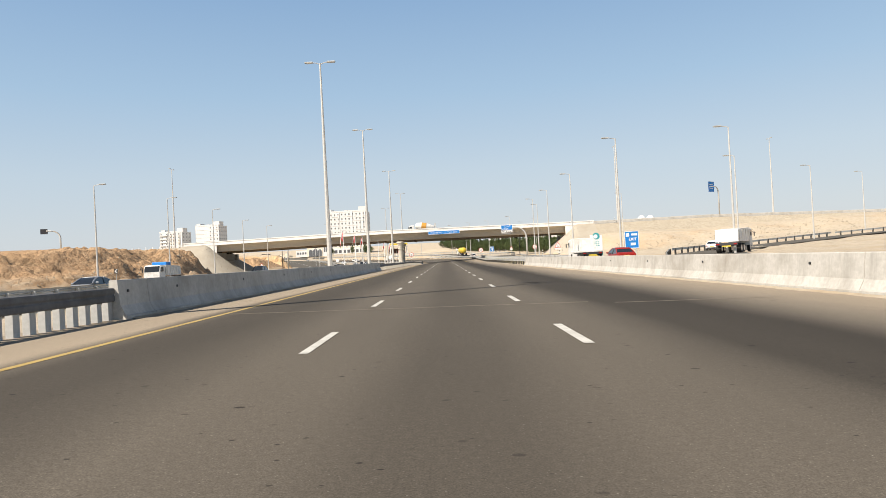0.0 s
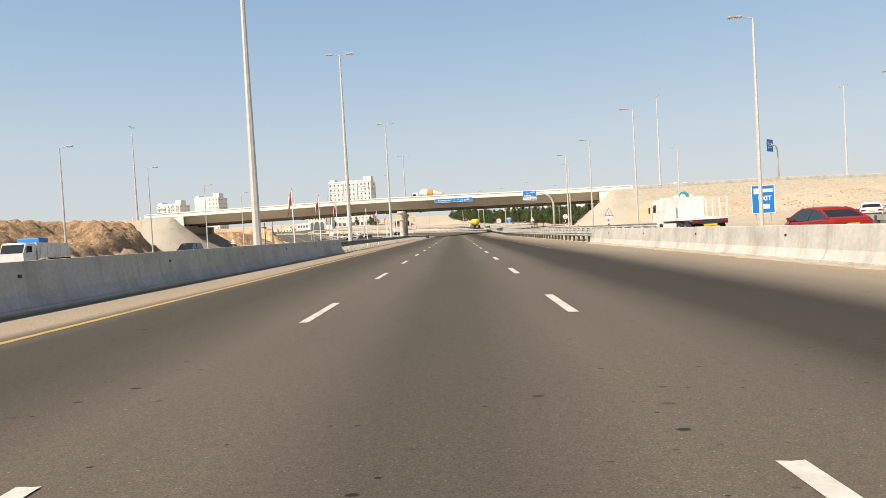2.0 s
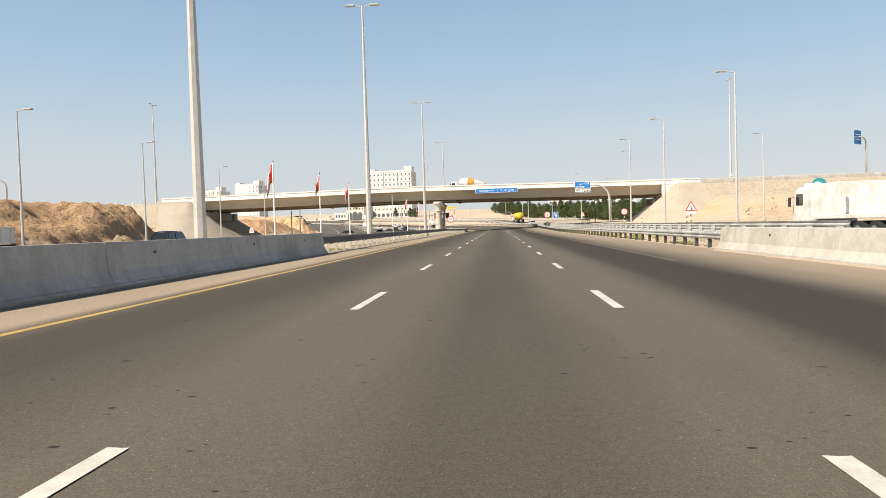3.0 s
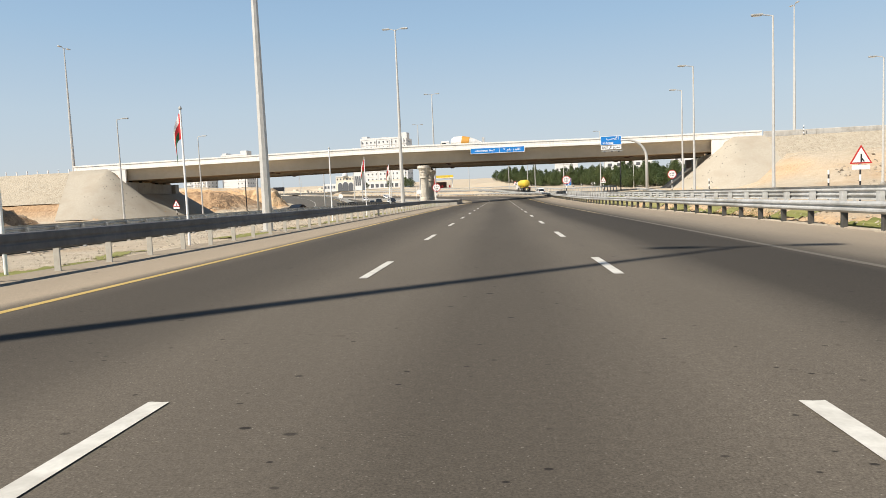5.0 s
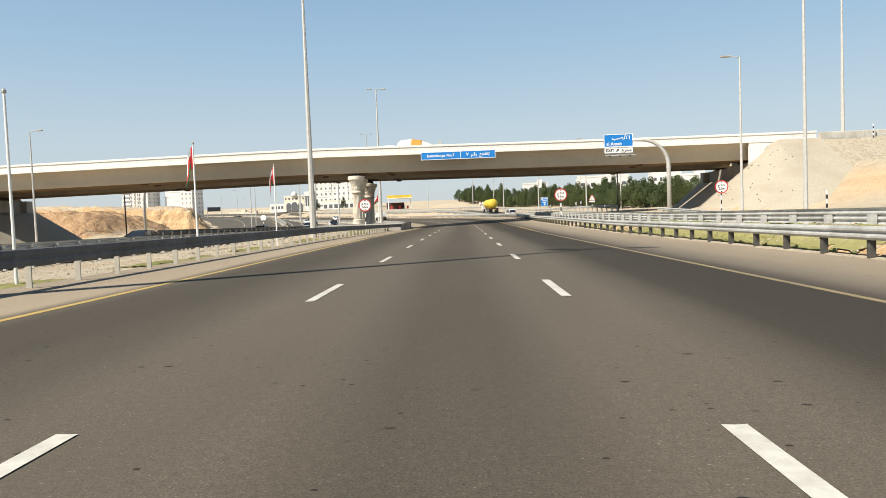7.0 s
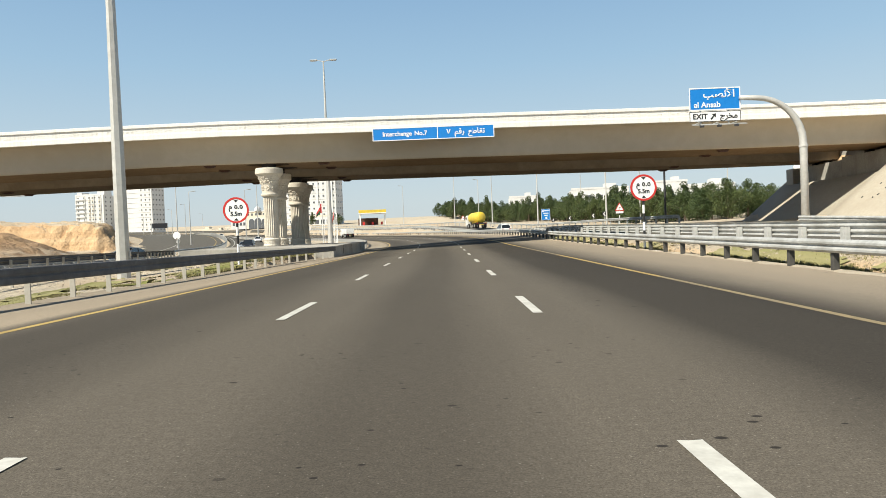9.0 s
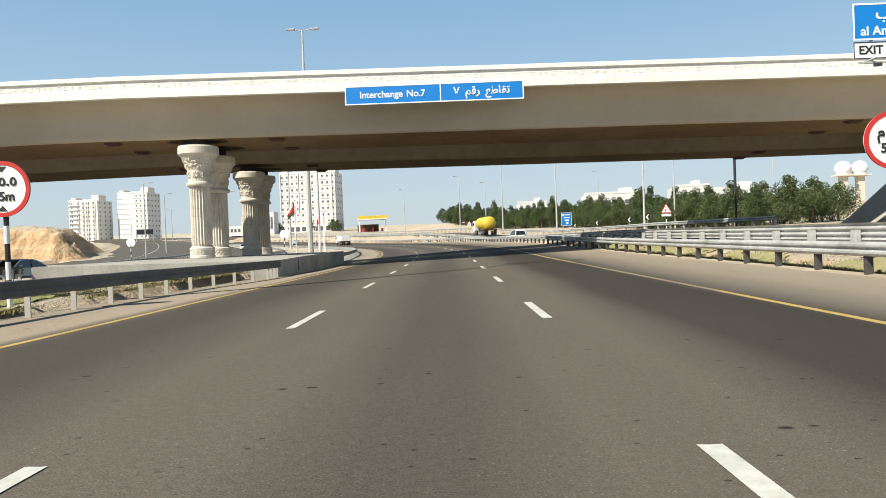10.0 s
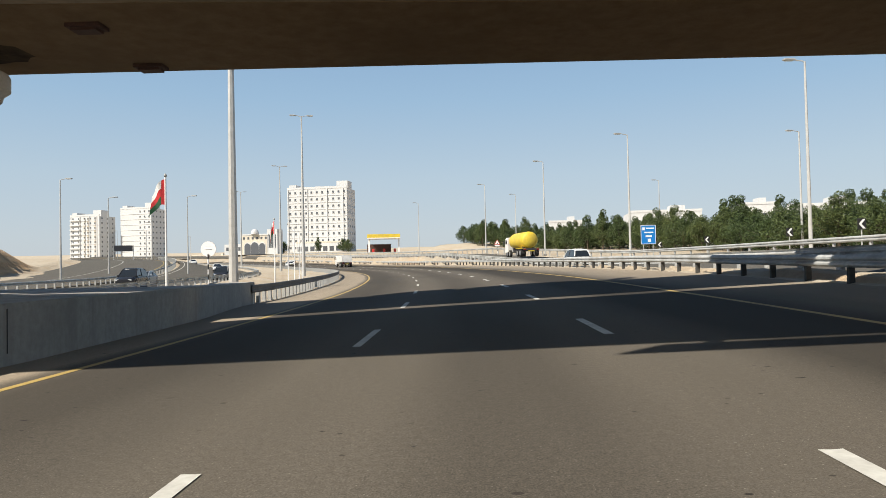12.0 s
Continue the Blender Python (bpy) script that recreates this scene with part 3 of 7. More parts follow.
    # the plain behind the bend climbs gently
    if y > 400 and x < 40:
        z = min(z, 5.0 + 0.03 * (y - 400.0) + 0.5 * rough_noise(x, y, 0.04, 3.3) + 12.0 * ease(4, 36, x) - 5.5 * ease(-105, -180, x) * ease(440, 600, y))
    z = max(z, embankment(x, y) - 0.12 + (0.18 * rough_noise(x, y, 0.5) if abs(x) > 50 else 0.0))
    return z


def axis(points):
    out = []
    for a, b, step in points:
        out += stations(a, b, step)[:-1]
    return out + [points[-1][1]]


def build_ground():
    xs = axis(((-4200, -900, 550), (-900, -300, 60), (-300, -110, 7), (-110, -78, 1.0), (-78, -46, 0.5), (-46, -40, 1.8), (-40, -20.2, 2.4), (-20.2, -8.2, 0.6), (-8.2, 8.2, 2.4), (8.2, 14.2, 0.5), (14.2, 24, 2.4), (24, 120, 1.8), (120, 300, 9), (300, 900, 60), (900, 4200, 550)))
    ys = axis(((-1500, -120, 230), (-120, 0, 10), (0, 60, 2.2), (60, 165, 0.7), (165, 219, 1.8), (219, 246, 0.5), (246, 270, 1.8), (270, 276, 1.0), (276, 286, 0.35), (286, 300, 1.2), (300, 460, 4), (460, 800, 17), (800, 4800, 500)))
    verts = [(x, y, ground_height(x, y)) for y in ys for x in xs]
    w = len(xs)
    faces = [(j * w + i, j * w + i + 1, (j + 1) * w + i + 1, (j + 1) * w + i) for j in range(len(ys) - 1) for i in range(w - 1)]
    me = bpy.data.meshes.new("ground")
    me.from_pydata(verts, [], faces)
    me.materials.append(SAND)
    for p in me.polygons:
        p.use_smooth = True
    return tagged(new("ground", me), "pale dusty desert ground with dug sandy banks", "ground", kind="structure")


build_ground()


# ---- roads ----
def road_strip(name, section, s0, s1, material, label):
    bm = sweep(bmesh.new(), section, s0, s1, 2.5, closed=False, uv=True)
    for fc in bm.faces:
        if fc.normal.z < 0:
            fc.normal_flip()
    ob = part(name, bm, material)
    return tagged(ob, label, "road", kind="structure")


def kerbed(d0, d1, z=0.0, drop=0.35):
    n = max(2, int((d1 - d0) / 1.5))
    return [(d0, z - drop)] + [(d0 + (d1 - d0) * k / n, z) for k in range(n + 1)] + [(d1, z - drop)]


road = road_strip("road", kerbed(-8.5, 9.75), -60, 500, ASPHALT, "grey-brown worn asphalt motorway carriageway with oil spots")
far_road = road_strip("road", kerbed(-35.5, -21.5, -0.32, 0.4), -60, 560, ASPHALT_SIDE, "grey asphalt carriageway of the opposite direction")
slip_road = road_strip("road", kerbed(13.3, 20.6, -0.08, 0.35), -60, 640, ASPHALT_SIDE, "grey asphalt slip road beside the motorway")
far_slip = road_strip("road", kerbed(-57.5, -37.6, -0.32, 0.4), 256, 470, ASPHALT_SIDE, "wide grey asphalt road joining the opposite carriageway")
left_slip = road_strip("road", kerbed(-46.5, -39.5, -0.32, 0.4), -60, 256, ASPHALT_SIDE, "grey asphalt slip road on the far side")


def line_on(road_ob, d, s0, s1, width, material, name="edge_line", z=0.004, step=2.5):
    bm = sweep(bmesh.new(), [(d - width / 2, z), (d + width / 2, z)], s0, s1, step, closed=False)
    for fc in bm.faces:
        if fc.normal.z < 0:
            fc.normal_flip()
    return part(name, bm, material, road_ob)


line_on(road, -5.48, -60, 498, 0.14, PAINT_YELLOW)
line_on(road, 5.55, 187, 498, 0.135, PAINT_YELLOW)
line_on(road, 5.55, 172, 187, 0.135, PAINT_FADED)
line_on(road, 5.55, 158, 172, 0.135, PAINT_YELLOW)
line_on(road, 5.55, 112, 158, 0.135, PAINT_FADED)
line_on(road, 5.57, 62, 112, 0.15, PAINT_GHOST)
line_on(slip_road, 13.7, -60, 640, 0.14, PAINT_WORN, z=-0.074)
line_on(slip_road, 20.2, -60, 640, 0.14, PAINT_WHITE, z=-0.074)
line_on(far_road, -22.3, -60, 558, 0.14, PAINT_YELLOW, z=-0.314)
line_on(far_slip, -39.0, 258, 468, 0.14, PAINT_YELLOW, z=-0.314)
line_on(far_slip, -48.0, 258, 468, 0.14, PAINT_WHITE, z=-0.314)
line_on(far_road, -34.6, -60, 558, 0.14, PAINT_WHITE, z=-0.314)


def dash_mesh(w):
    """One worn lane dash, its ends a little ragged."""
    bm = bmesh.new()
    n = 6
    lo = [bm.verts.new((w * (k / n - 0.5), -0.15 + random.uniform(-0.006, 0.006), 0.0)) for k in range(n + 1)]
    hi = [bm.verts.new((w * (k / n - 0.5), 2.38 + random.uniform(-0.006, 0.006), 0.0)) for k in range(n + 1)]
    for k in range(n):
        bm.faces.new((lo[k], lo[k + 1], hi[k + 1], hi[k]))
    me = bpy.data.meshes.new("lane_dash")
    bm.to_mesh(me)
    bm.free()
    me.materials.append(PAINT_WHITE)
    return me


DASH_MESHES = [dash_mesh(w) for w in (0.13, 0.128, 0.144, 0.142)]
for d, z, first in ((-1.85, 0.004, 0), (1.85, 0.004, 2)):
    for k in range(-5, 58):
        s = DASH_START + k * DASH_STEP
        ob = new("lane_dash", DASH_MESHES[first + k % 2])
        ob.parent = road
        p, q = on_road(s, d, z), on_road(s + 2.4, d, z)
        pitch = math.atan2(q.z - p.z, 2.4)
        ob.matrix_basis = Matrix.Translation(p + Vector((0, 0, 0.003))) @ Matrix.Rotation(radians(heading(s + 1)), 4, "Z") @ Matrix.Rotation(pitch, 4, "X") @ Matrix.Rotation(math.atan(-lean(s + 1.2)), 4, "Y")
for d in (-26.2, -30.4):
    for k in range(-5, 62):
        s = DASH_START + k * DASH_STEP
        ob = new("lane_dash", DASH_MESHES[k % 4])
        ob.parent = far_road
        ob.matrix_basis = Matrix.Translation(on_road(s, d, -0.314)) @ Matrix.Rotation(radians(heading(s + 1)), 4, "Z")


# ---- concrete barriers ----
def barrier_section(d, side, base):
    """side +1: the sloping foot faces right."""
    pts = [(0.0, -0.3), (0.0, 0.09), (-0.05, 0.10), (-0.17, 0.34), (-0.23, 0.93), (-0.245, 0.95), (-0.41, 0.95), (-0.425, 0.93), (-0.48, 0.34), (-0.60, 0.10), (-0.60, -0.3)]
    return [(d + side * a, z + base) for a, z in pts]


def build_barrier(name, d, side, base, cuts, label):
    root = thing(name, label, "barrier", kind="structure")
    for a, b in zip(cuts, cuts[1:]):
        bm = sweep(bmesh.new(), barrier_section(d, side, base), a + 0.012, b - 0.012, 1.5)
        seg = part("barrier_segment", bm, CONCRETE_WALL, root)
        mid = a + (b - a) * 0.3
        z0 = on_road(mid, d, base).z
        hole = boxed((0.02, 0.10, 0.07), (d - side * 0.195, mid, z0 + 0.68), 0.01)
        part("lifting_hole", hole, SIGN_BLACK, seg)
    return root


build_barrier("barrier", -7.6, 1, 0.0, [7.0, 8.6, 15.0, 21.5, 28.2, 34.6, 41.2, 47.6, 54.2, 60.7, 67.0, 71.4], "grey concrete safety barrier with its road face in shade")
build_barrier("barrier", 9.2, -1, 0.0, [-40.0, -30, -20, -12, -3, 6.0, 13.5, 20, 27, 34, 41, 48, 55, 62.5, 69.8], "sunlit pale concrete safety barrier along the slip road")


# ---- guard rails ----
def beam_section(d, face, mid, t=0.012, flat=False, triple=False):
    """The W-shaped steel beam; face +1 shows its waves to the right."""
    wave = [(0.0, -0.16), (0.03, -0.15), (0.08, -0.10), (0.08, -0.055), (0.01, -0.01), (0.01, 0.01), (0.08, 0.055), (0.08, 0.10), (0.03, 0.15), (0.0, 0.16)]
    if flat:
        wave = [(0.0, -0.17), (0.045, -0.155), (0.055, -0.13), (0.055, -0.04), (0.035, -0.015), (0.035, 0.015), (0.055, 0.04), (0.055, 0.13), (0.045, 0.155), (0.0, 0.17)]
    if triple:
        wave = [(0.0, -0.25), (0.03, -0.24), (0.08, -0.19), (0.08, -0.15), (0.01, -0.10), (0.01, -0.07), (0.08, -0.02), (0.08, 0.02), (0.01, 0.07), (0.01, 0.10), (0.08, 0.15), (0.08, 0.19), (0.03, 0.24), (0.0, 0.25)]
    front = [(d + face * a, mid + z) for a, z in wave]
    back = [(d + face * (a - t), mid + z) for a, z in reversed(wave)]
    return front + back


POST_MESH = {}


def post_mesh(key, w, dpt, h, steel=None):
    if key not in POST_MESH:
        bm = boxed((w, dpt, h), (0, 0, h / 2), 0.008)
        me = bpy.data.meshes.new("post")
        bm.to_mesh(me)
        bm.free()
        me.materials.append(steel or GALV)
        POST_MESH[key] = me
    return POST_MESH[key]


def build_rail(d, face, s0, s1, base, label, spacing=2.0, mid=0.60, post=(0.15, 0.12), dense=(), dfun=None, steel=None, flat=False, beam=None, triple=False, first=0.4):
    root = thing("guard_rail", label, "guard rail", group="motorway guard rails")
    shift = dfun or (lambda s: 0.0)
    for a, b in zip(stations(s0, s1, 24.0), stations(s0, s1, 24.0)[1:]):
        bm = bmesh.new()
        sec = beam_section(0.0, face, 0.0, flat=flat, triple=triple)
        rings = []
        for s in stations(a, b - 0.006, 4.0):
            rings.append([bm.verts.new(on_road(s, d + shift(s) + x, z + mid + base)) for x, z in sec])
        n = len(sec)
        for ra, rb in zip(rings, rings[1:]):
            for k in range(n):
                bm.faces.new((ra[k], ra[(k + 1) % n], rb[(k + 1) % n], rb[k]))
        bmesh.ops.recalc_face_normals(bm, faces=bm.faces)
        part("beam", bm, beam or GALV, root)
    me = post_mesh((post, mid, steel), post[0], post[1], mid + 0.55, steel)
    s = s0 + first
    while s < s1:
        ob = new("post", me)
        ob.parent = root
        p = on_road(s, d + shift(s) - face * (post[0] / 2 + 0.012), base - 0.5)
        ob.matrix_basis = Matrix.Translation(p) @ Matrix.Rotation(radians(heading(s)), 4, "Z")
        s += 0.5 if any(a <= s < b for a, b in dense) else spacing
    return root


build_rail(-7.95, 1, -30.0, 7.2, 0.0, "galvanised steel guard rail ending against the concrete barrier", post=(0.15, 0.20), dense=((0.0, 8.0),), flat=True, beam=SHADED_STEEL)
build_rail(-7.95, 1, 71.2, 189.2, 0.0, "galvanised steel guard rail along the sandy median", post=(0.125, 0.03), steel=POST_PALE, spacing=1.66, first=0.2, dense=((186.4, 188.1),), dfun=lambda s: 0.85 * ease(179.0, 189.0, s), flat=True, beam=SHADED_STEEL)
build_rail(-8.7, 1, 221.0, 470.0, 0.0, "galvanised steel guard rail round the bend of the median", flat=True, beam=SHADED_STEEL, spacing=1.1, post=(0.15, 0.20))
build_rail(9.55, -1, 69.6, 470.0, 0.0, "galvanised steel guard rail on the motorway's outer edge", mid=0.58, steel=POST_DARK)
build_rail(12.6, 1, 66.0, 470.0, 0.36, "galvanised steel guard rail of the slip road seen from behind", mid=0.51, spacing=2.4, post=(0.16, 0.26), triple=True)
build_rail(-17.75, -1, 148.0, 187.9, 0.06, "galvanised steel guard rail ending against the pier plinth", mid=0.73, post=(0.11, 0.06), steel=POST_PALE, beam=SHADED_STEEL, dense=((182.6, 188.0),), spacing=1.3)
build_rail(-20.6, -1, -30.0, 183.0, -0.15, "galvanised steel guard rail of the opposite carriageway seen from behind", mid=0.60)
build_rail(-20.6, -1, 219.0, 470.0, -0.15, "galvanised steel guard rail of the opposite carriageway past the bridge", mid=0.60)
build_rail(-36.4, 1, 226.0, 430.0, -0.3, "galvanised steel guard rail between the far roads", mid=0.60)
build_rail(21.5, -1, 96.0, 182.0, 0.0, "galvanised steel guard rail on the slip road's outer edge", mid=0.60, spacing=3.0)
build_rail(21.9, -1, 203.0, 470.0, 0.2, "long pale guard rail on the slip road's outer edge", mid=0.65, spacing=3.0)


# ---- the plinth under the bridge's piers ----
def build_plinth():
    root = thing("pier_plinth", "raised concrete plinth round the bridge columns", "plinth", kind="structure")
    edge = [(-7.2, 189.3), (-7.0, 195.0), (-7.0, 203.0), (-7.6, 211.0), (-8.7, 217.0), (-9.4, 221.6), (-10.4, 221.4), (-9.9, 217.0), (-10.6, 215.4), (-12.5, 214.8), (-18.5, 214.6), (-19.6, 212.0), (-17.5, 188.0)]
    bm = bmesh.new()
    top = [bm.verts.new((x, y, 0.57 + 0.17 * ease(186, 200, y) + 0.012 * (-7.0 - x) * ease(202, 192, y) - 0.12 * ease(208, 219, y))) for x, y in edge]
    low = [bm.verts.new((x, y, -0.7)) for x, y in edge]
    bm.faces.new(top)
    for k in range(len(edge)):
        j = (k + 1) % len(edge)
        bm.faces.new((low[k], low[j], top[j], top[k]))
    bmesh.ops.recalc_face_normals(bm, faces=bm.faces)
    bmesh.ops.bevel(bm, geom=[e for e in bm.edges if all(v in top for v in e.verts)], offset=0.03, segments=2, affect="EDGES")
    part("plinth_block", bm, CONCRETE, root)
    for y in (192.5, 197.0, 202.5):
        part("joint", boxed((0.03, 0.007, 0.66), (-7.0, y, 0.33)), POST_DARK, root)
    return root


build_plinth()


# ---- the bridge ----
X_LEFT, X_RIGHT = -72.0, 35.4


def deck_section(y0, y1, s0, s1):
    """Outline of the box girder in y and height below the parapet's top: hollow-curved sides under wide overhangs."""
    lip_a, lip_b = min(0.28, 0.5 * (s0 - y0)), min(0.28, 0.5 * (y1 - s1))
    bend = [math.pi / 2 * k / 9 for k in range(10)]
    front = [(y0 + lip_a + (s0 - y0 - lip_a) * math.sin(a), -1.17 - 1.97 * (1 - math.cos(a))) for a in bend]
    rear = [(y1 - lip_b - (y1 - s1 - lip_b) * math.sin(a), -1.17 - 1.97 * (1 - math.cos(a))) for a in bend]
    return [(y0 + lip_a, -1.10)] + front + [(s0 + 0.05, -3.21), (s0 + 0.14, -3.24), (s1 - 0.14, -3.24), (s1 - 0.05, -3.21)] + rear[::-1] + [(y1 - lip_b, -1.10)]


def flare_out(x):
    """The unseen gap between the decks swings away rightwards, shaped to steer sunlight."""
    return max(-2.1, 0.233 * (x + 9.0)) if x < -9.0 else min(0.9, 0.06 * (x + 9.0))


def along_bridge(bm, section, xs, slide=None, drop=0.0):
    rings = [[bm.verts.new((x, y + (slide(x, y) if slide else 0.0), bridge_top(x) - drop + dz)) for y, dz in section] for x in xs]
    n = len(section)
    for a, b in zip(rings, rings[1:]):
        for k in range(n):
            bm.faces.new((a[k], a[(k + 1) % n], b[(k + 1) % n], b[k]))
    bm.faces.new(rings[0][::-1])
    bm.faces.new(rings[-1])
    bmesh.ops.recalc_face_normals(bm, faces=bm.faces)
    return bm


# the second deck lies a little lower
DECKS = ((195.5, 204.65, 196.9, 202.45, 0.0), (205.75, 213.6, 207.1, 212.6, 0.25))


def build_bridge():
    root = thing("bridge", "long beige concrete flyover with a white ornamented parapet", "bridge", kind="structure")
    xs = stations(X_LEFT, X_RIGHT + 4.2, 3.0)
    for n, (y0, y1, s0, s1, drop) in enumerate(DECKS):
        def slide(x, y, n=n, y0=y0, y1=y1, s0=s0, s1=s1):
            f = flare_out(x)
            if n == 0:
                return f * min(max((y - s1) / (y1 - s1 - 0.3), 0.0), 1.0)
            # widened so sun reaches a capital, closed further left against sun streaks
            f = 0.7 * f if x < -9.0 else f
            f -= 1.6 * ease(-30.0, -42.0, x)
            if f < 0.0:
                return f * min(max((s0 - y) / (s0 - y0 - 0.15), 0.0), 1.0)
            return f * min(max((s1 - y) / (s1 - s0 - 0.2), 0.0), 1.0)
        part("girder", along_bridge(bmesh.new(), deck_section(y0, y1, s0, s1), xs, slide, drop), GIRDER_SHADED if n else BRIDGE_BEIGE, root, smooth=True)
        # solid parapets on the front edges; the rear edges have a low kerb
        for yy, sign in ((y0, 1), (y1, -1)):
            if sign < 0:
                kerb = [(yy - 0.3, -1.17), (yy, -1.17), (yy, -0.95), (yy - 0.3, -0.95)]
                part("kerb", along_bridge(bmesh.new(), kerb, xs, slide, drop), BRIDGE_WHITE, root)
                continue
            sec = [(yy - sign * 0.05, -0.25), (yy - sign * 0.06, -0.235), (yy - sign * 0.06, -0.02), (yy - sign * 0.04, 0.0), (yy + sign * 0.30, 0.0), (yy + sign * 0.30, -1.17),
                   (yy - sign * 0.03, -1.17), (yy - sign * 0.03, -0.80), (yy, -0.785), (yy + sign * 0.035, -0.77), (yy + sign * 0.035, -0.27), (yy + sign * 0.02, -0.25)]
            xl = stations(X_LEFT - 7.5, X_RIGHT + 10.0, 9.6)
            for a, b in zip(xl, xl[1:]):
                pn = part("parapet_panel", along_bridge(bmesh.new(), sec, (a + 0.004, b - 0.004), slide, drop), BRIDGE_WHITE, root)
                if n == 0 and sign == 1 and a > -50:
                    bm = bmesh.new()
                    k = 0
                    x = a + 0.3
                    while x < b - 0.2:
                        zc = bridge_top(x) - 0.52
                        if k % 4 < 2:
                            for q in range(8):
                                ang = q * math.tau / 8 + 0.2
                                tube(bm, (x + 0.04 * math.cos(ang), yy + 0.032, zc + 0.04 * math.sin(ang)), (x + 0.12 * math.cos(ang), yy + 0.026, zc + 0.12 * math.sin(ang)), 0.016, 0.01, 4)
                        else:
                            for sx, sz, cx, cz in ((0.22, 0.04, 0, 0.09), (0.22, 0.04, 0, -0.09), (0.04, 0.15, -0.09, 0), (0.04, 0.15, 0.09, 0)):
                                box(bm, (sx, 0.02, sz), (x + cx, yy + 0.03, zc + cz))
                        x += 0.385
                        k += 1
                    part("frieze", bm, BRIDGE_WHITE, pn, "carved star frieze")
        road_bm = along_bridge(bmesh.new(), [(y0 + 0.31, -1.11), (y1 - 0.31, -1.11), (y1 - 0.31, -0.98), (y0 + 0.31, -0.98)], xs, slide, drop)
        part("bridge_roadway", road_bm, ASPHALT_SIDE, root)
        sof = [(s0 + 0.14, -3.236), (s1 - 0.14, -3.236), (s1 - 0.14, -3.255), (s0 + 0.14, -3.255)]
        part("soffit", along_bridge(bmesh.new(), sof, xs, slide, drop), SOFFIT, root, "underside with its shade in the brown tone")
        # dark stain round the bearings, with their shadow painted into it
        for yy in ((197.95, 200.75) if n == 0 else (207.95, 210.5)):
            rnd = random.Random(int(yy * 10))
            bm = bmesh.new()
            zs = bridge_top(-13.6) - drop - 3.262
            ringed = [bm.verts.new((-13.6 + (1.75 + rnd.uniform(-0.2, 0.35)) * math.cos(k * math.tau / 28), yy + (0.9 + rnd.uniform(-0.1, 0.1)) * math.sin(k * math.tau / 28), zs)) for k in range(28)]
            low = bmesh.ops.extrude_face_region(bm, geom=[bm.faces.new(ringed)])
            bmesh.ops.translate(bm, vec=(0, 0, -0.006), verts=[v for v in low["geom"] if isinstance(v, bmesh.types.BMVert)])
            bmesh.ops.recalc_face_normals(bm, faces=bm.faces)
            part("stain_and_shadow", bm, STAIN_AND_SHADOW, root, "dark stain with a painted shadow round the bearing")
        # drain boxes under the soffit
        for x in (-42.0, -18.4, -9.05, 23.6):
            for yy in ((197.5, 201.2) if n == 0 else (208.6, 211.9)):
                bm = boxed((0.85, 0.5, 0.10), (x - 0.2 * n, yy, bridge_top(x) - drop - 3.30), 0.02)
                box(bm, (0.62, 0.36, 0.08), (x - 0.2 * n, yy, bridge_top(x) - drop - 3.38))
                part("drain_box", bm, RUST, root)
    # both ends: a white cheek, and a seat wall with a dark bearing gap over it before a back wall
    for side, cheek in ((1, [(37.0, bridge_top(37) - 1.1), (45.4, bridge_top(45.4) - 1.1), (41.2, bridge_top(45.4) - 1.25), (37.05, 5.35)]),
                        (-1, [(-69.4, bridge_top(-69) - 1.1), (-79.5, bridge_top(-79.5) - 1.1), (-73.2, bridge_top(-73) - 1.25), (-69.45, 5.0)])):
        part("cheek_wall", prism(bmesh.new(), cheek, 0.4, Matrix.Translation((0.0, 195.75, 0))), BRIDGE_WHITE, root)
        turned = Matrix.Rotation(-0.05 if side > 0 else 0.0, 4, "Z")
        low = 0.0 if side > 0 else 0.31

        def inside(u, y):
            return berm_line(side, y) + side * u
        for y0, y1, z1 in ((196.0, 205.2, 6.82 - low), (205.2, 213.1, 6.6 - low)):
            yc = (y0 + y1) / 2
            part("seat_wall", box(bmesh.new(), (1.3, y1 - y0, z1 - 3.5), (inside(1.6, yc), yc, (z1 + 3.5) / 2), 0.03, turned), CONCRETE, root)
        part("back_wall", box(bmesh.new(), (1.2, 18.6, 6.0), (inside(2.9, 205.3), 205.2, 6.35 - low), 0.02, turned), CONCRETE, root)
        part("end_pier", box(bmesh.new(), (1.9, 1.5, 3.0), (inside(1.0, 213.75), 213.75, 5.05 - low), 0.03, turned), CONCRETE, root)
        for yy, zz in ((198.6, 6.95), (202.2, 6.95), (208.4, 6.72), (211.6, 6.72)):
            part("bearing_block", boxed((0.5, 0.7, 0.5), (inside(1.8, yy), yy, zz - low), 0.02), BEARING_BLACK, root)
    return root


build_bridge()


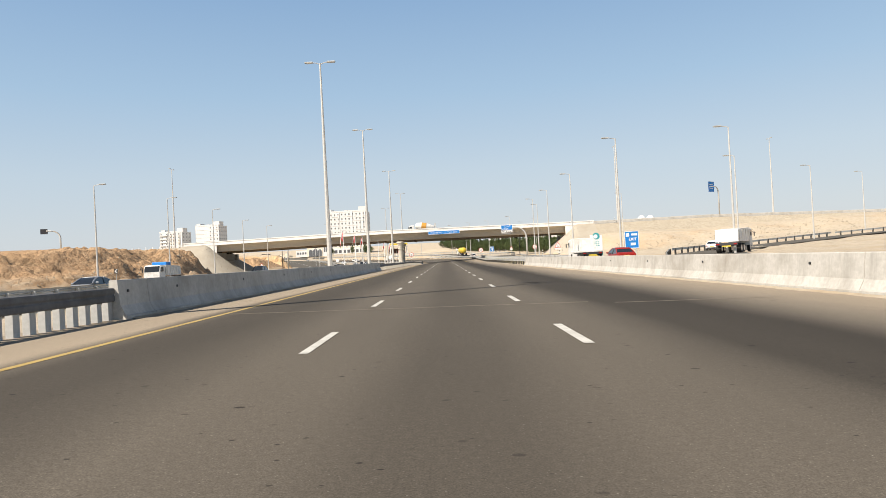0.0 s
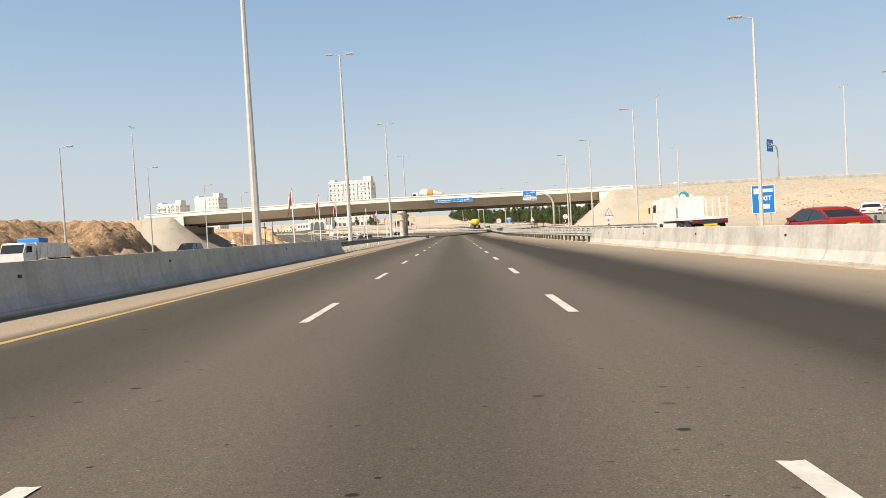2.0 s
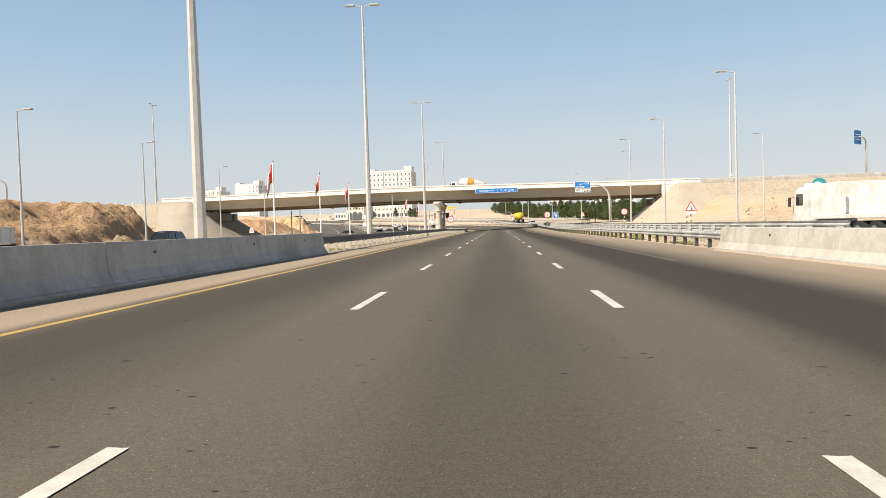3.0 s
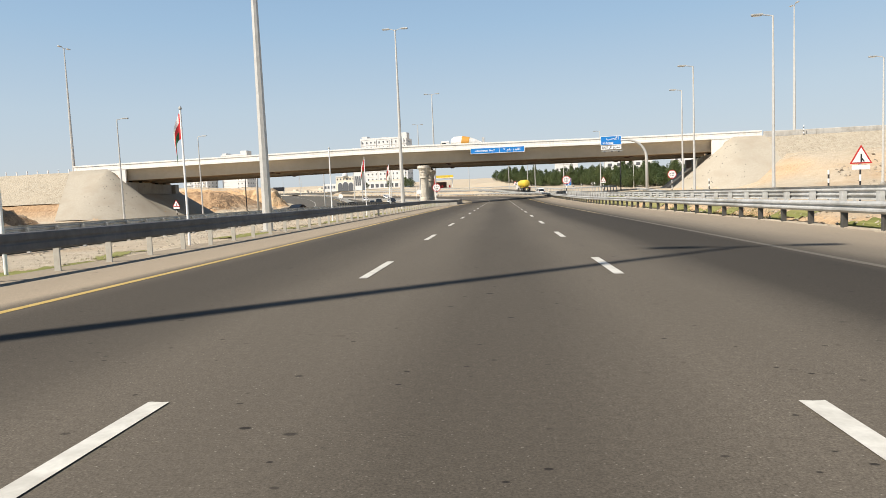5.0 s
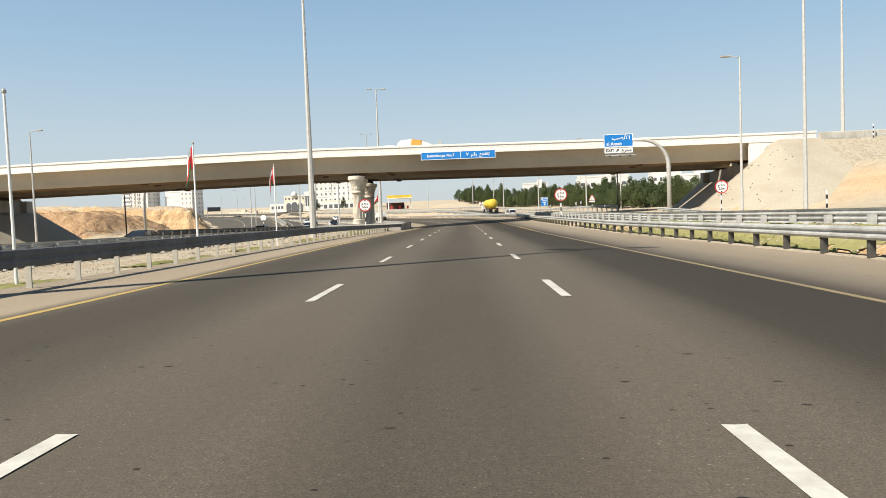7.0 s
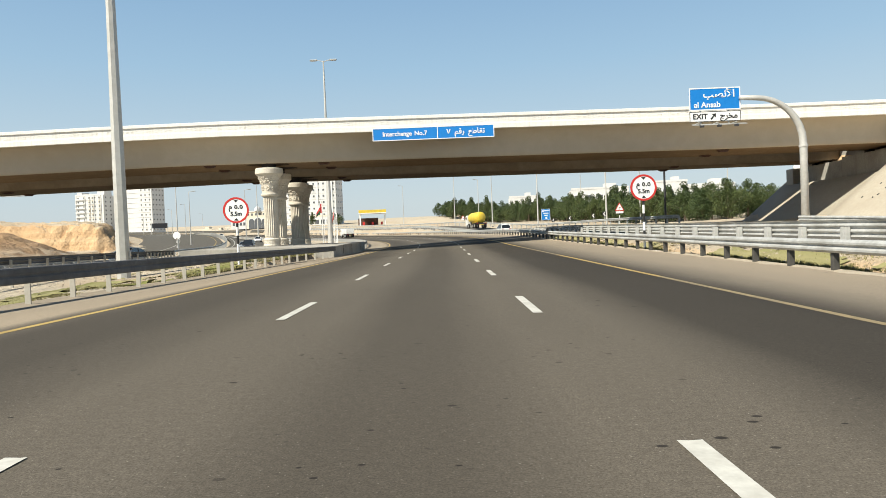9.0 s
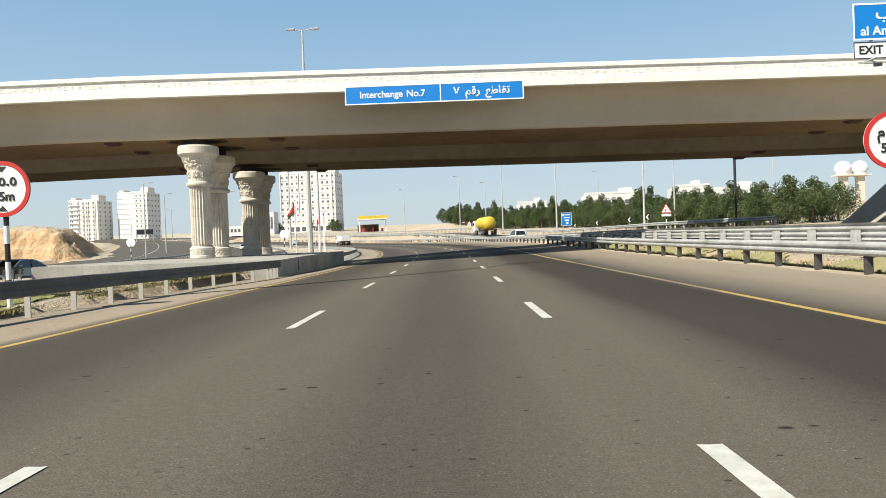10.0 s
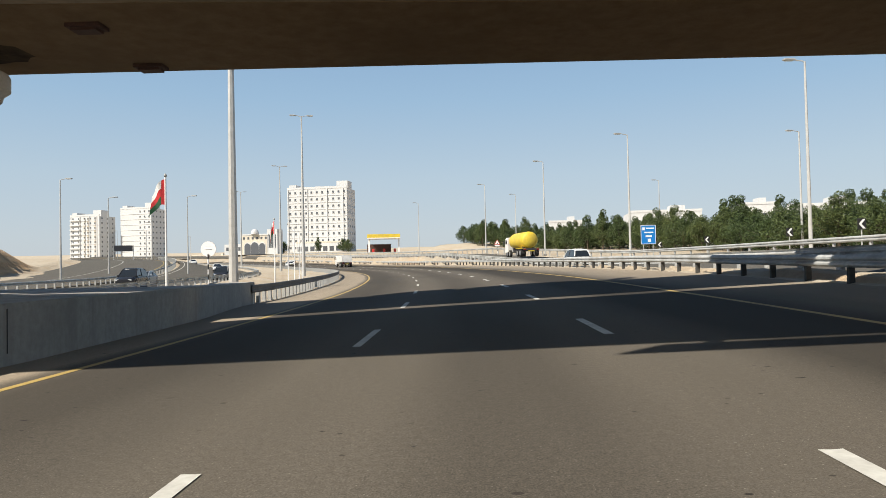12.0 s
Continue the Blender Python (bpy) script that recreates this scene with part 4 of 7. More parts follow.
def build_column():
    root = thing("bridge_column", "fluted cream column with a carved star capital", "column", group="columns under the bridge")
    z0, z1 = 0.74, 6.95
    bm = lathe(bmesh.new(), [(0.70, z0), (0.70, z0 + 0.10), (0.66, z0 + 0.14), (0.66, z0 + 0.42), (0.69, z0 + 0.46), (0.69, z0 + 0.55), (0.60, z0 + 0.60)], 32)
    base = part("base", bm, STONE_CREAM, root)
    bm = bmesh.new()
    for k in range(22):
        a = k * math.tau / 22
        for q in (-1, 1):
            c = Vector((0.665 * math.cos(a), 0.665 * math.sin(a), z0 + 0.28))
            t = Vector((-math.sin(a), math.cos(a), 0)) * 0.09
            tube(bm, c - t * q - Vector((0, 0, 0.1)), c + t * q + Vector((0, 0, 0.1)), 0.018, 0.018, 4)
    part("base_braid", bm, STONE_CREAM, base)
    bm = lathe(bmesh.new(), [(0.59, z0 + 0.58), (0.59, z0 + 0.66)], 88)
    for (r, za, zb, fl) in ((0.575, z0 + 0.66, 4.72, 0.05),):
        lathe(bm, [(r - 0.05, za), (r, za + 0.12), (r, zb - 0.12), (r - 0.05, zb)], 176, 1.35 * fl, 22)
    part("shaft", bm, STONE_CREAM, root, smooth=False)
    bm = lathe(bmesh.new(), [(0.60, 4.70), (0.72, 4.76), (0.74, 4.84), (0.72, 4.92), (0.62, 4.98), (0.62, 5.2), (0.66, 5.6), (0.78, 6.05), (0.98, 6.38), (1.03, 6.42), (1.12, 6.50), (1.12, 6.86), (1.08, z1)], 40)
    cap = part("capital", bm, STONE_CREAM, root)
    bm = bmesh.new()
    flare = [(4.98, 0.62), (5.2, 0.62), (5.6, 0.66), (6.05, 0.78), (6.38, 0.98), (6.5, 1.1)]

    def on_capital(a, z):
        for (za, ra), (zb, rb) in zip(flare, flare[1:]):
            if z <= zb:
                r = ra + (rb - ra) * max(0.0, (z - za) / (zb - za))
                break
        return Vector(((r + 0.012) * math.cos(a), (r + 0.012) * math.sin(a), z))
    def petal(a0, zc, ang, length, width):
        """A pointed leaf, raised along its midrib."""
        ca, sa = math.cos(ang), math.sin(ang)
        rim = []
        for u, v in ((0.06, 0.0), (0.35, 0.8), (0.6, 1.0), (0.82, 0.6), (1.0, 0.0), (0.82, -0.6), (0.6, -1.0), (0.35, -0.8)):
            du, dv = u * length, v * width
            rim.append((a0 + (du * ca - dv * sa) / 0.68, zc + du * sa + dv * ca))
        mid = (a0 + 0.55 * length * ca / 0.68, zc + 0.55 * length * sa)
        low = [bm.verts.new(on_capital(*p)) for p in rim]
        top = on_capital(*mid)
        crest = bm.verts.new((top.x + 0.06 * math.cos(mid[0]), top.y + 0.06 * math.sin(mid[0]), top.z - 0.01))
        for k in range(8):
            bm.faces.new((low[k], low[(k + 1) % 8], crest))
    for row, zc, size in ((0, 5.36, 0.25), (1, 5.97, 0.36)):
        for k in range(8):
            a0 = (k + 0.5 * row) * math.tau / 8
            for q in range(8):
                petal(a0, zc, q * math.tau / 8 + 0.39 * row, size * (1.0 if q % 2 else 0.92), 0.062 + 0.02 * row)
    bmesh.ops.recalc_face_normals(bm, faces=bm.faces)
    part("carving", bm, STONE_CREAM, cap, "raised eight-pointed stars")
    part("bearing", lathe(bmesh.new(), [(0.58, z1), (0.58, 7.4)], 40), BEARING_BLACK, root)
    return root


col = build_column()
col.matrix_basis = pose(-13.6, 197.6, 0)
col.scale = (1, 1, 1.018)
for x, y, f in ((-13.6, 200.55, 0.985), (-13.6, 207.3, 0.95), (-13.6, 210.2, 0.95)):
    copy_thing(col, pose(x, y, 0)).scale = (1, 1, f)


# ---- paved cones at the abutments ----
def build_cone(side, x_edge, label):
    root = thing("paved_slope", label, "paved slope", kind="structure")

    def place(dx, dy):
        x = x_edge - side * dx
        return Vector((x, 195.0 - dy, embankment(x, 195.0 - dy) + 0.04))
    bm = bmesh.new()
    rings = []
    n, m = 14, 10
    for j in range(m + 1):
        r = 12.6 * j / m
        row = []
        for k in range(n + 1):
            a = math.radians(90 * k / n)
            row.append(bm.verts.new(place(r * math.cos(a), r * math.sin(a) / 0.9)))
        rings.append(row)
    for a, b in zip(rings, rings[1:]):
        for k in range(n):
            try:
                bm.faces.new((a[k], a[k + 1], b[k + 1], b[k]))
            except ValueError:
                pass
    # the flat flank next to the cone
    prev = [rings[j][n] for j in range(m + 1)]
    row = [bm.verts.new(place(-5.3 if side > 0 else -7.4 + 5.9 * j / m, 12.6 * j / m / 0.9)) for j in range(m + 1)]
    for j in range(m):
        bm.faces.new((prev[j], prev[j + 1], row[j + 1], row[j]))
    # under the deck
    prev = [rings[j][0] for j in range(m + 1)]
    for y in (195.5, 196.3, 203.0, 210.0, 214.3, 214.5, DAM_REAR):
        row = []
        for j in range(m + 1):
            x = x_edge - side * 12.6 * j / m
            if y > 196:
                x = berm_line(side, y) + side * (2.4 if y > 214.4 else 1.0, 0.5, 0.0, -1.0, -2.0, -3.0, -4.0, -5.0, -6.0, -7.0, -8.0)[j]
            row.append(bm.verts.new((x, y, embankment(x, y) + 0.04)))
        for j in range(m):
            bm.faces.new((prev[j], row[j], row[j + 1], prev[j + 1]))
        prev = row
    bmesh.ops.recalc_face_normals(bm, faces=bm.faces)
    bmesh.ops.remove_doubles(bm, verts=bm.verts, dist=0.001)
    part("slope_face", bm, SHOTCRETE, root, smooth=True)
    bm = bmesh.new()
    for q in range(34):
        a, r = math.radians(random.uniform(8, 88)), random.uniform(2.0, 11.5)
        p = place(r * math.cos(a), r * math.sin(a))
        box(bm, (0.075, 0.075, 0.16), p, 0.0, Euler((0.6, random.uniform(-1, 1), a)).to_matrix().to_4x4())
    part("weep_hole", bm, DARK_STEEL, root, "small dark drain stubs")
    return root


build_cone(1, EMB_RIGHT, "pale paved concrete slope at the bridge's end, with drain holes")
build_cone(-1, EMB_LEFT, "pale paved concrete slope beyond the opposite carriageway")


def build_pitching(x0, x1, label, fan=0.0):
    bm = bmesh.new()
    xs, n = stations(x0, x1, 2.0), 9
    rows = []
    for x in xs:
        row = []
        for k in range(n + 1):
            xk, y = x + (fan * k / n if x == xs[-1] else 0.0), 194.6 - 9.0 * k / n
            row.append(bm.verts.new((xk, y, embankment(xk, y) + (0.12 + 0.08 * rough_noise(x, k, 0.9) if abs(x) > 50 and x != xs[-1] else 0.015))))
        rows.append(row)
    for a, b in zip(rows, rows[1:]):
        for k in range(n):
            bm.faces.new((a[k], a[k + 1], b[k + 1], b[k]))
    bmesh.ops.recalc_face_normals(bm, faces=bm.faces)
    ob = part("stone_pitching", bm, PITCHING, smooth=True)
    return tagged(ob, label, "stone facing", kind="structure")


build_pitching(45.3, 260.0, "grey stone facing on the road dam's upper slope")
build_pitching(-240.0, -79.9, "grey stone facing on the dam beyond the opposite road", 3.9)


# ---- lamp posts ----
def octagon_pole(bm, h, r0, r1, seg=8):
    tube(bm, (0, 0, 0), (0, 0, h), r0, r1, seg)


def build_mast(h, label, group):
    """A tall tapered mast with two short arms."""
    root = thing("street_lamp", label, "street lamp", group)
    bm = bmesh.new()
    octagon_pole(bm, h, 0.32, 0.095)
    pole = part("pole", bm, POLE, root)
    part("flange", lathe(bmesh.new(), [(0.5, -0.3), (0.5, 0.06), (0.42, 0.08)], 12), CONCRETE, root)
    part("hatch", boxed((0.02, 0.16, 0.45), (0.325, 0, 1.2), 0.01), POLE, pole)
    for sgn in (-1, 1):
        bm = bmesh.new()
        path_tube(bm, [(0, 0, h - 0.15), (sgn * 0.5, 0, h + 0.05), (sgn * 1.0, 0, h + 0.1)], 0.05, 6)
        part("arm", bm, POLE, root)
        head = part("lantern", boxed((1.0, 0.42, 0.16), (sgn * 1.35, 0, h + 0.12), 0.05), GALV, root)
        part("lens", boxed((0.7, 0.34, 0.04), (sgn * 1.4, 0, h + 0.03), 0.01), LAMP_CLEAR, head)
    return root


mast = build_mast(26.0, "tall grey tapered lamp mast with two lanterns in the median", "median lamp masts")
MASTS = [(-13.85, 71.9), (-13.95, 114.5), (-14.05, 172.8), (-15.1, 235.2)]
mast.matrix_basis = pose(-14.0, 2.9, -0.45)
for x, y in MASTS:
    copy_thing(mast, pose(x, y, -0.45))
for s in (304.0, 361.0, 420.0):
    p = on_road(s, -13.2)
    copy_thing(mast, pose(p.x, p.y, -0.45, 0, 0, heading(s)))


def build_single(h, reach, label, group):
    root = thing("street_lamp", label, "street lamp", group)
    bm = bmesh.new()
    octagon_pole(bm, h, 0.15, 0.07)
    part("pole", bm, POLE, root)
    part("flange", lathe(bmesh.new(), [(0.28, -0.3), (0.28, 0.05), (0.2, 0.07)], 10), CONCRETE, root)
    bm = bmesh.new()
    path_tube(bm, [(0, 0, h - 0.1), (-0.15, 0, h + 0.02), (-reach, 0, h + 0.12)], 0.045, 6)
    part("arm", bm, POLE, root)
    head = part("lantern", boxed((0.85, 0.34, 0.14), (-reach - 0.3, 0, h + 0.12), 0.05), GALV, root)
    part("lens", boxed((0.6, 0.26, 0.03), (-reach - 0.3, 0, h + 0.04), 0.008), LAMP_CLEAR, head)
    return root


single = build_single(14.2, 0.9, "grey single-armed lamp post beside the slip road", "slip road lamps")
single.matrix_basis = pose(20.6, 69.4, -0.1)
for x, y in ((21.5, 103.1), (21.7, 129.8), (21.4, 150.4), (24.9, 168.4), (58.0, 278.0)):
    copy_thing(single, pose(x, y, -0.1))


# ---- writing ----
def lettering(body, height, material, parent, at, turn_z=0.0, align="CENTER", name="lettering", label=""):
    """Raised letters that face the drivers; height is that of a capital."""
    cu = bpy.data.curves.new(name, "FONT")
    cu.body, cu.size, cu.offset, cu.extrude, cu.align_x, cu.align_y = body, height * 1.36, height * 0.028, 0.006, align, "CENTER"
    tmp = new("tmp", cu)
    bpy.context.view_layer.update()
    me = bpy.data.meshes.new_from_object(tmp.evaluated_get(bpy.context.evaluated_depsgraph_get()))
    bpy.data.objects.remove(tmp)
    me.materials.clear()
    me.materials.append(material)
    ob = new(name, me)
    ob.parent = parent
    ob.matrix_basis = pose(*at, 90, 0, turn_z)
    if label:
        ob["label"] = label
    return ob


def words(bodies, gap, height, material, parent, at):
    """Several words on one line, centred as a whole, each a mesh of its own."""
    made = [lettering(b, height, material, parent, (0, 0, 0)) for b in bodies]
    spans = [(min(v.co.x for v in ob.data.vertices), max(v.co.x for v in ob.data.vertices)) for ob in made]
    x = at[0] - (sum(b - a for a, b in spans) + gap * (len(made) - 1)) / 2
    for ob, (a, b) in zip(made, spans):
        ob.matrix_basis = pose(x - a, at[1], at[2], 90, 0, 0)
        x += b - a + gap


def board(name, w, h, at, material, parent, rim=SIGN_WHITE, rim_w=0.06, depth=0.04):
    """A flat sign panel with a raised border, facing -y."""
    x, y, z = at
    ob = part(name, boxed((w, depth, h), (x, y, z), 0.015), material, parent)
    bm = bmesh.new()
    for sx, sz, cx, cz in ((w, rim_w, 0, h / 2 - rim_w / 2), (w, rim_w, 0, -h / 2 + rim_w / 2), (rim_w, h - 2 * rim_w, -w / 2 + rim_w / 2, 0), (rim_w, h - 2 * rim_w, w / 2 - rim_w / 2, 0)):
        box(bm, (sx, 0.012, sz), (x + cx, y - depth / 2 - 0.005, z + cz))
    part("border", bm, rim, ob)
    return ob


# ---- signs ----
def build_bridge_sign():
    root = thing("bridge_name_sign", "long blue sign with white border hung on the bridge parapet", "road sign")
    y = 195.22
    board("panel", 9.55, 1.0, (0.02, y, 9.12), SIGN_BLUE, root)
    part("divider", boxed((0.06, 0.012, 0.9), (0.35, y - 0.027, 9.12)), SIGN_WHITE, root)
    words(("Interchange", "No.7"), 0.22, 0.36, SIGN_WHITE, root, (-2.2, y - 0.03, 9.12))
    words(("\u0667", "\uFEE2\uFED7\uFEAD", "\uFECA\uFEC3\uFE8E\uFED8\uFE97"), 0.3, 0.42, SIGN_WHITE, root, (2.55, y - 0.03, 9.14))
    for x in (-4.0, -1.5, 1.5, 4.0):
        part("bracket", boxed((0.06, 0.22, 0.9), (x, y + 0.13, 9.2)), GALV, root)
    return root


build_bridge_sign()


def arrow(bm, size, at, angle, y):
    pts = [(-0.09, -0.5), (0.09, -0.5), (0.09, 0.1), (0.34, 0.1), (0.0, 0.5), (-0.34, 0.1), (-0.09, 0.1)]
    m = Matrix.Translation((at[0], y, at[1])) @ Matrix.Rotation(angle, 4, "Y") @ Matrix.Diagonal((size, 1, size, 1))
    prism(bm, pts, 0.012, m)
    return bm


def curved_pole(root, reach, height, r=0.2, bend=2.6):
    """A thick pole that bends over to the left at its top."""
    bm = bmesh.new()
    pts = [(0, 0, -0.3), (0, 0, height - bend)]
    for k in range(1, 9):
        a = k / 8 * math.pi / 2
        pts.append((-bend * (1 - math.cos(a)), 0, height - bend + bend * math.sin(a)))
    pts.append((-reach, 0, height + 0.05))
    n = len(pts)
    path_tube(bm, pts, [r - (r * 0.35) * k / (n - 1) for k in range(n)], 12)
    part("pole", bm, POLE, root, smooth=True)
    part("flange", lathe(bmesh.new(), [(r * 1.9, -0.35), (r * 1.9, 0.05), (r * 1.3, 0.09)], 14), CONCRETE, root)
    part("collar", lathe(bmesh.new(), [(r * 1.15, height - bend - 0.25), (r * 1.15, height - bend - 0.1)], 14), POLE, root)


def build_exit_sign():
    root = thing("exit_sign", "blue and white exit sign hung from a bent grey pole", "road sign", at=pose(23.8, 185.6, -0.22))
    curved_pole(root, 4.0, 9.3, 0.24, 3.0)
    y = 0.25
    board("destination_panel", 3.3, 1.45, (-5.5, y, 9.38), SIGN_BLUE, root, rim_w=0.07)
    lettering("\uFE90\uFEBC\uFEE7\uFEF7\uFE8D", 0.48, SIGN_WHITE, root, (-4.2, y - 0.03, 9.68), align="RIGHT")
    lettering("al Ansab", 0.37, SIGN_WHITE, root, (-6.85, y - 0.03, 9.0), align="LEFT")
    board("exit_panel", 3.3, 0.66, (-5.5, y, 8.26), SIGN_WHITE, root, rim=SIGN_BLACK, rim_w=0.035)
    lettering("EXIT", 0.34, SIGN_BLACK, root, (-6.95, y - 0.03, 8.26), align="LEFT")
    lettering("\uFE9D\uFEAE\uFEA8\uFEE3", 0.38, SIGN_BLACK, root, (-4.05, y - 0.03, 8.28), align="RIGHT")
    part("arrow", arrow(bmesh.new(), 0.5, (-5.62, 8.26), radians(40), y - 0.026), SIGN_BLACK, root)
    bm = bmesh.new()
    box(bm, (3.4, 0.06, 0.07), (-5.4, y - 0.25, 7.72))
    box(bm, (3.4, 0.06, 0.07), (-5.4, y - 0.55, 7.66))
    for x in (-6.8, -5.6, -4.4):
        box(bm, (0.06, 0.75, 0.06), (x, y - 0.3, 7.78))
    part("walkway", bm, GALV, root, "narrow steel service walkway")
    bm = bmesh.new()
    for x in (-6.6, -5.5, -4.4):
        box(bm, (0.25, 0.16, 0.12), (x, y - 0.62, 7.55))
    part("sign_lights", bm, DARK_STEEL, root)
    for x in (-6.4, -4.6):
        part("hanger", boxed((0.09, 0.1, 2.3), (x, y + 0.08, 8.95)), GALV, root)
    return root


build_exit_sign()


def striped_post(root, height, r=0.045, bands=6):
    h = height / bands
    for k in range(bands):
        bm = tube(bmesh.new(), (0, 0, k * h - (0.3 if k == 0 else 0)), (0, 0, (k + 1) * h), r, r, 10)
        part("post_band", bm, SIGN_WHITE if k % 2 else SIGN_BLACK, root)


def build_height_sign():
    root = thing("height_limit_sign", "round red and white height limit sign on a striped post", "road sign", "height limit signs")
    striped_post(root, 2.75, 0.055, 7)
    zc, y = 3.15, -0.07
    face = part("disc", tube(bmesh.new(), (0, y + 0.02, zc), (0, y - 0.02, zc), 0.60, 0.60, 40), SIGN_WHITE, root)
    bm = bmesh.new()
    n = 48
    rings = [[bm.verts.new((r * math.cos(k * math.tau / n), yy, zc + r * math.sin(k * math.tau / n))) for k in range(n)] for r, yy in ((0.605, y), (0.605, y - 0.03), (0.515, y - 0.03), (0.515, y))]
    for a, b in zip(rings, rings[1:]):
        for k in range(n):
            bm.faces.new((a[k], a[(k + 1) % n], b[(k + 1) % n], b[k]))
    bmesh.ops.recalc_face_normals(bm, faces=bm.faces)
    part("red_rim", bm, SIGN_RED, face)
    lettering("5.5m", 0.20, SIGN_BLACK, face, (0, y - 0.03, zc - 0.17))
    lettering("\uFEE1 \u0665.\u0665", 0.24, SIGN_BLACK, face, (0, y - 0.03, zc + 0.17))
    for sgn in (-1, 1):
        bm = prism(bmesh.new(), [(-0.1, sgn * 0.48), (0.1, sgn * 0.48), (0, sgn * 0.36)], 0.012, Matrix.Translation((0, y - 0.026, zc)))
        part("limit_mark", bm, SIGN_BLACK, face)
    part("back_rail", boxed((0.5, 0.03, 0.05), (0, y + 0.035, zc)), SIGN_WHITE, root)
    return root


hs = build_height_sign()
hs.matrix_basis = pose(-9.1, 173.75, -0.5)
copy_thing(hs, pose(9.8, 173.4, -0.22))
copy_thing(hs, pose(24.1, 171.0, -0.12))
copy_thing(hs, pose(-41.1, 247.0, -0.6, 0, 0, 180))
copy_thing(hs, pose(-20.2, 244.1, -0.35, 0, 0, 180))


def triangle_face(bm, r, y, depth, zc):
    pts = [(r * math.sin(k * math.tau / 3), r * math.cos(k * math.tau / 3)) for k in range(3)]
    prism(bm, pts, depth, Matrix.Translation((0, y, zc)))
    return bm


def build_warning_sign(kind):
    root = thing("warning_sign", "red and white triangular warning sign on a striped post", "road sign", "triangular warning signs")
    striped_post(root, 2.2, 0.05, 6)
    zc, y = 2.45, -0.07
    face = part("red_triangle", triangle_face(bmesh.new(), 0.72, y, 0.03, zc), SIGN_RED, root)
    part("white_field", triangle_face(bmesh.new(), 0.56, y - 0.018, 0.012, zc), SIGN_WHITE, face)
    bm = bmesh.new()
    if kind == "merge":
        box(bm, (0.08, 0.012, 0.46), (0.0, y - 0.03, zc - 0.04))
        box(bm, (0.07, 0.012, 0.28), (0.09, y - 0.03, zc - 0.14), 0, Matrix.Rotation(radians(-35), 4, "Y"))
    else:
        box(bm, (0.07, 0.012, 0.26), (-0.06, y - 0.03, zc - 0.1))
        box(bm, (0.22, 0.012, 0.07), (0.03, y - 0.03, zc + 0.06), 0, Matrix.Rotation(radians(-20), 4, "Y"))
    part("symbol", bm, SIGN_BLACK, face)
    part("plate", boxed((1.0, 0.03, 0.26), (0, y, 1.88), 0.01), SIGN_WHITE, root)
    return root


def build_delineator():
    root = thing("marker_post", "slim black and white striped marker post", "marker post", "striped marker posts")
    striped_post(root, 1.7, 0.06, 6)
    return root


delineator = build_delineator()
delineator.matrix_basis = pose(23.3, 151.6, 0.3)
copy_thing(delineator, pose(22.4, 122.4, 0.2))
copy_thing(delineator, pose(51.8, 194.4, embankment(51.8, 194.4) + 0.1))


ws = build_warning_sign("merge")
ws.matrix_basis = pose(20.95, 115.5, 0.0)
ws2 = build_warning_sign("bend")
ws2.matrix_basis = pose(23.7, 230.8, 1.2)
for x, y, z in ((-48.3, 103.0, -0.5), (-51.0, 177.6, -0.6), (6.0, 330.0, 3.0)):
    copy_thing(ws, pose(x, y, z))


def build_info_sign(w, h, top, at, label, lines):
    root = thing("information_sign", label, "road sign", at=at)
    for x in (-w * 0.32, w * 0.32):
        part("post", tube(bmesh.new(), (x, 0.06, -0.4), (x, 0.06, top - 0.05), 0.05, 0.05, 8), GALV, root)
    p = board("panel", w, h, (0, 0, top - h / 2), SIGN_BLUE, root, rim_w=0.05)
    for kind, txt, size, x, z in lines:
        if kind == "text":
            lettering(txt, size, SIGN_WHITE, p, (x, -0.03, top - z))
        else:
            part("writing_bar", boxed((txt, 0.012, size), (x, -0.026, top - z), 0.004), SIGN_WHITE, p)
    return root


build_info_sign(1.65, 2.05, 5.0, pose(19.3, 265.7, 0.0, 0, 0, 6), "small blue information sign with white writing on two posts",
                [("bar", 0.9, 0.14, 0.2, 0.35), ("bar", 0.3, 0.3, -0.5, 0.4), ("bar", 1.0, 0.14, 0.05, 0.8), ("bar", 0.7, 0.2, 0.05, 1.2), ("bar", 0.35, 0.35, 0.1, 1.65)])
build_info_sign(1.75, 2.15, 3.35, pose(23.65, 75.8, 0.0), "blue exit sign with white writing beside the slip road",
                [("bar", 0.75, 0.26, 0.35, 0.42), ("bar", 0.4, 0.42, -0.5, 0.45), ("text", "EXIT", 0.36, 0.12, 1.02), ("bar", 0.62, 0.34, 0.15, 1.62)])


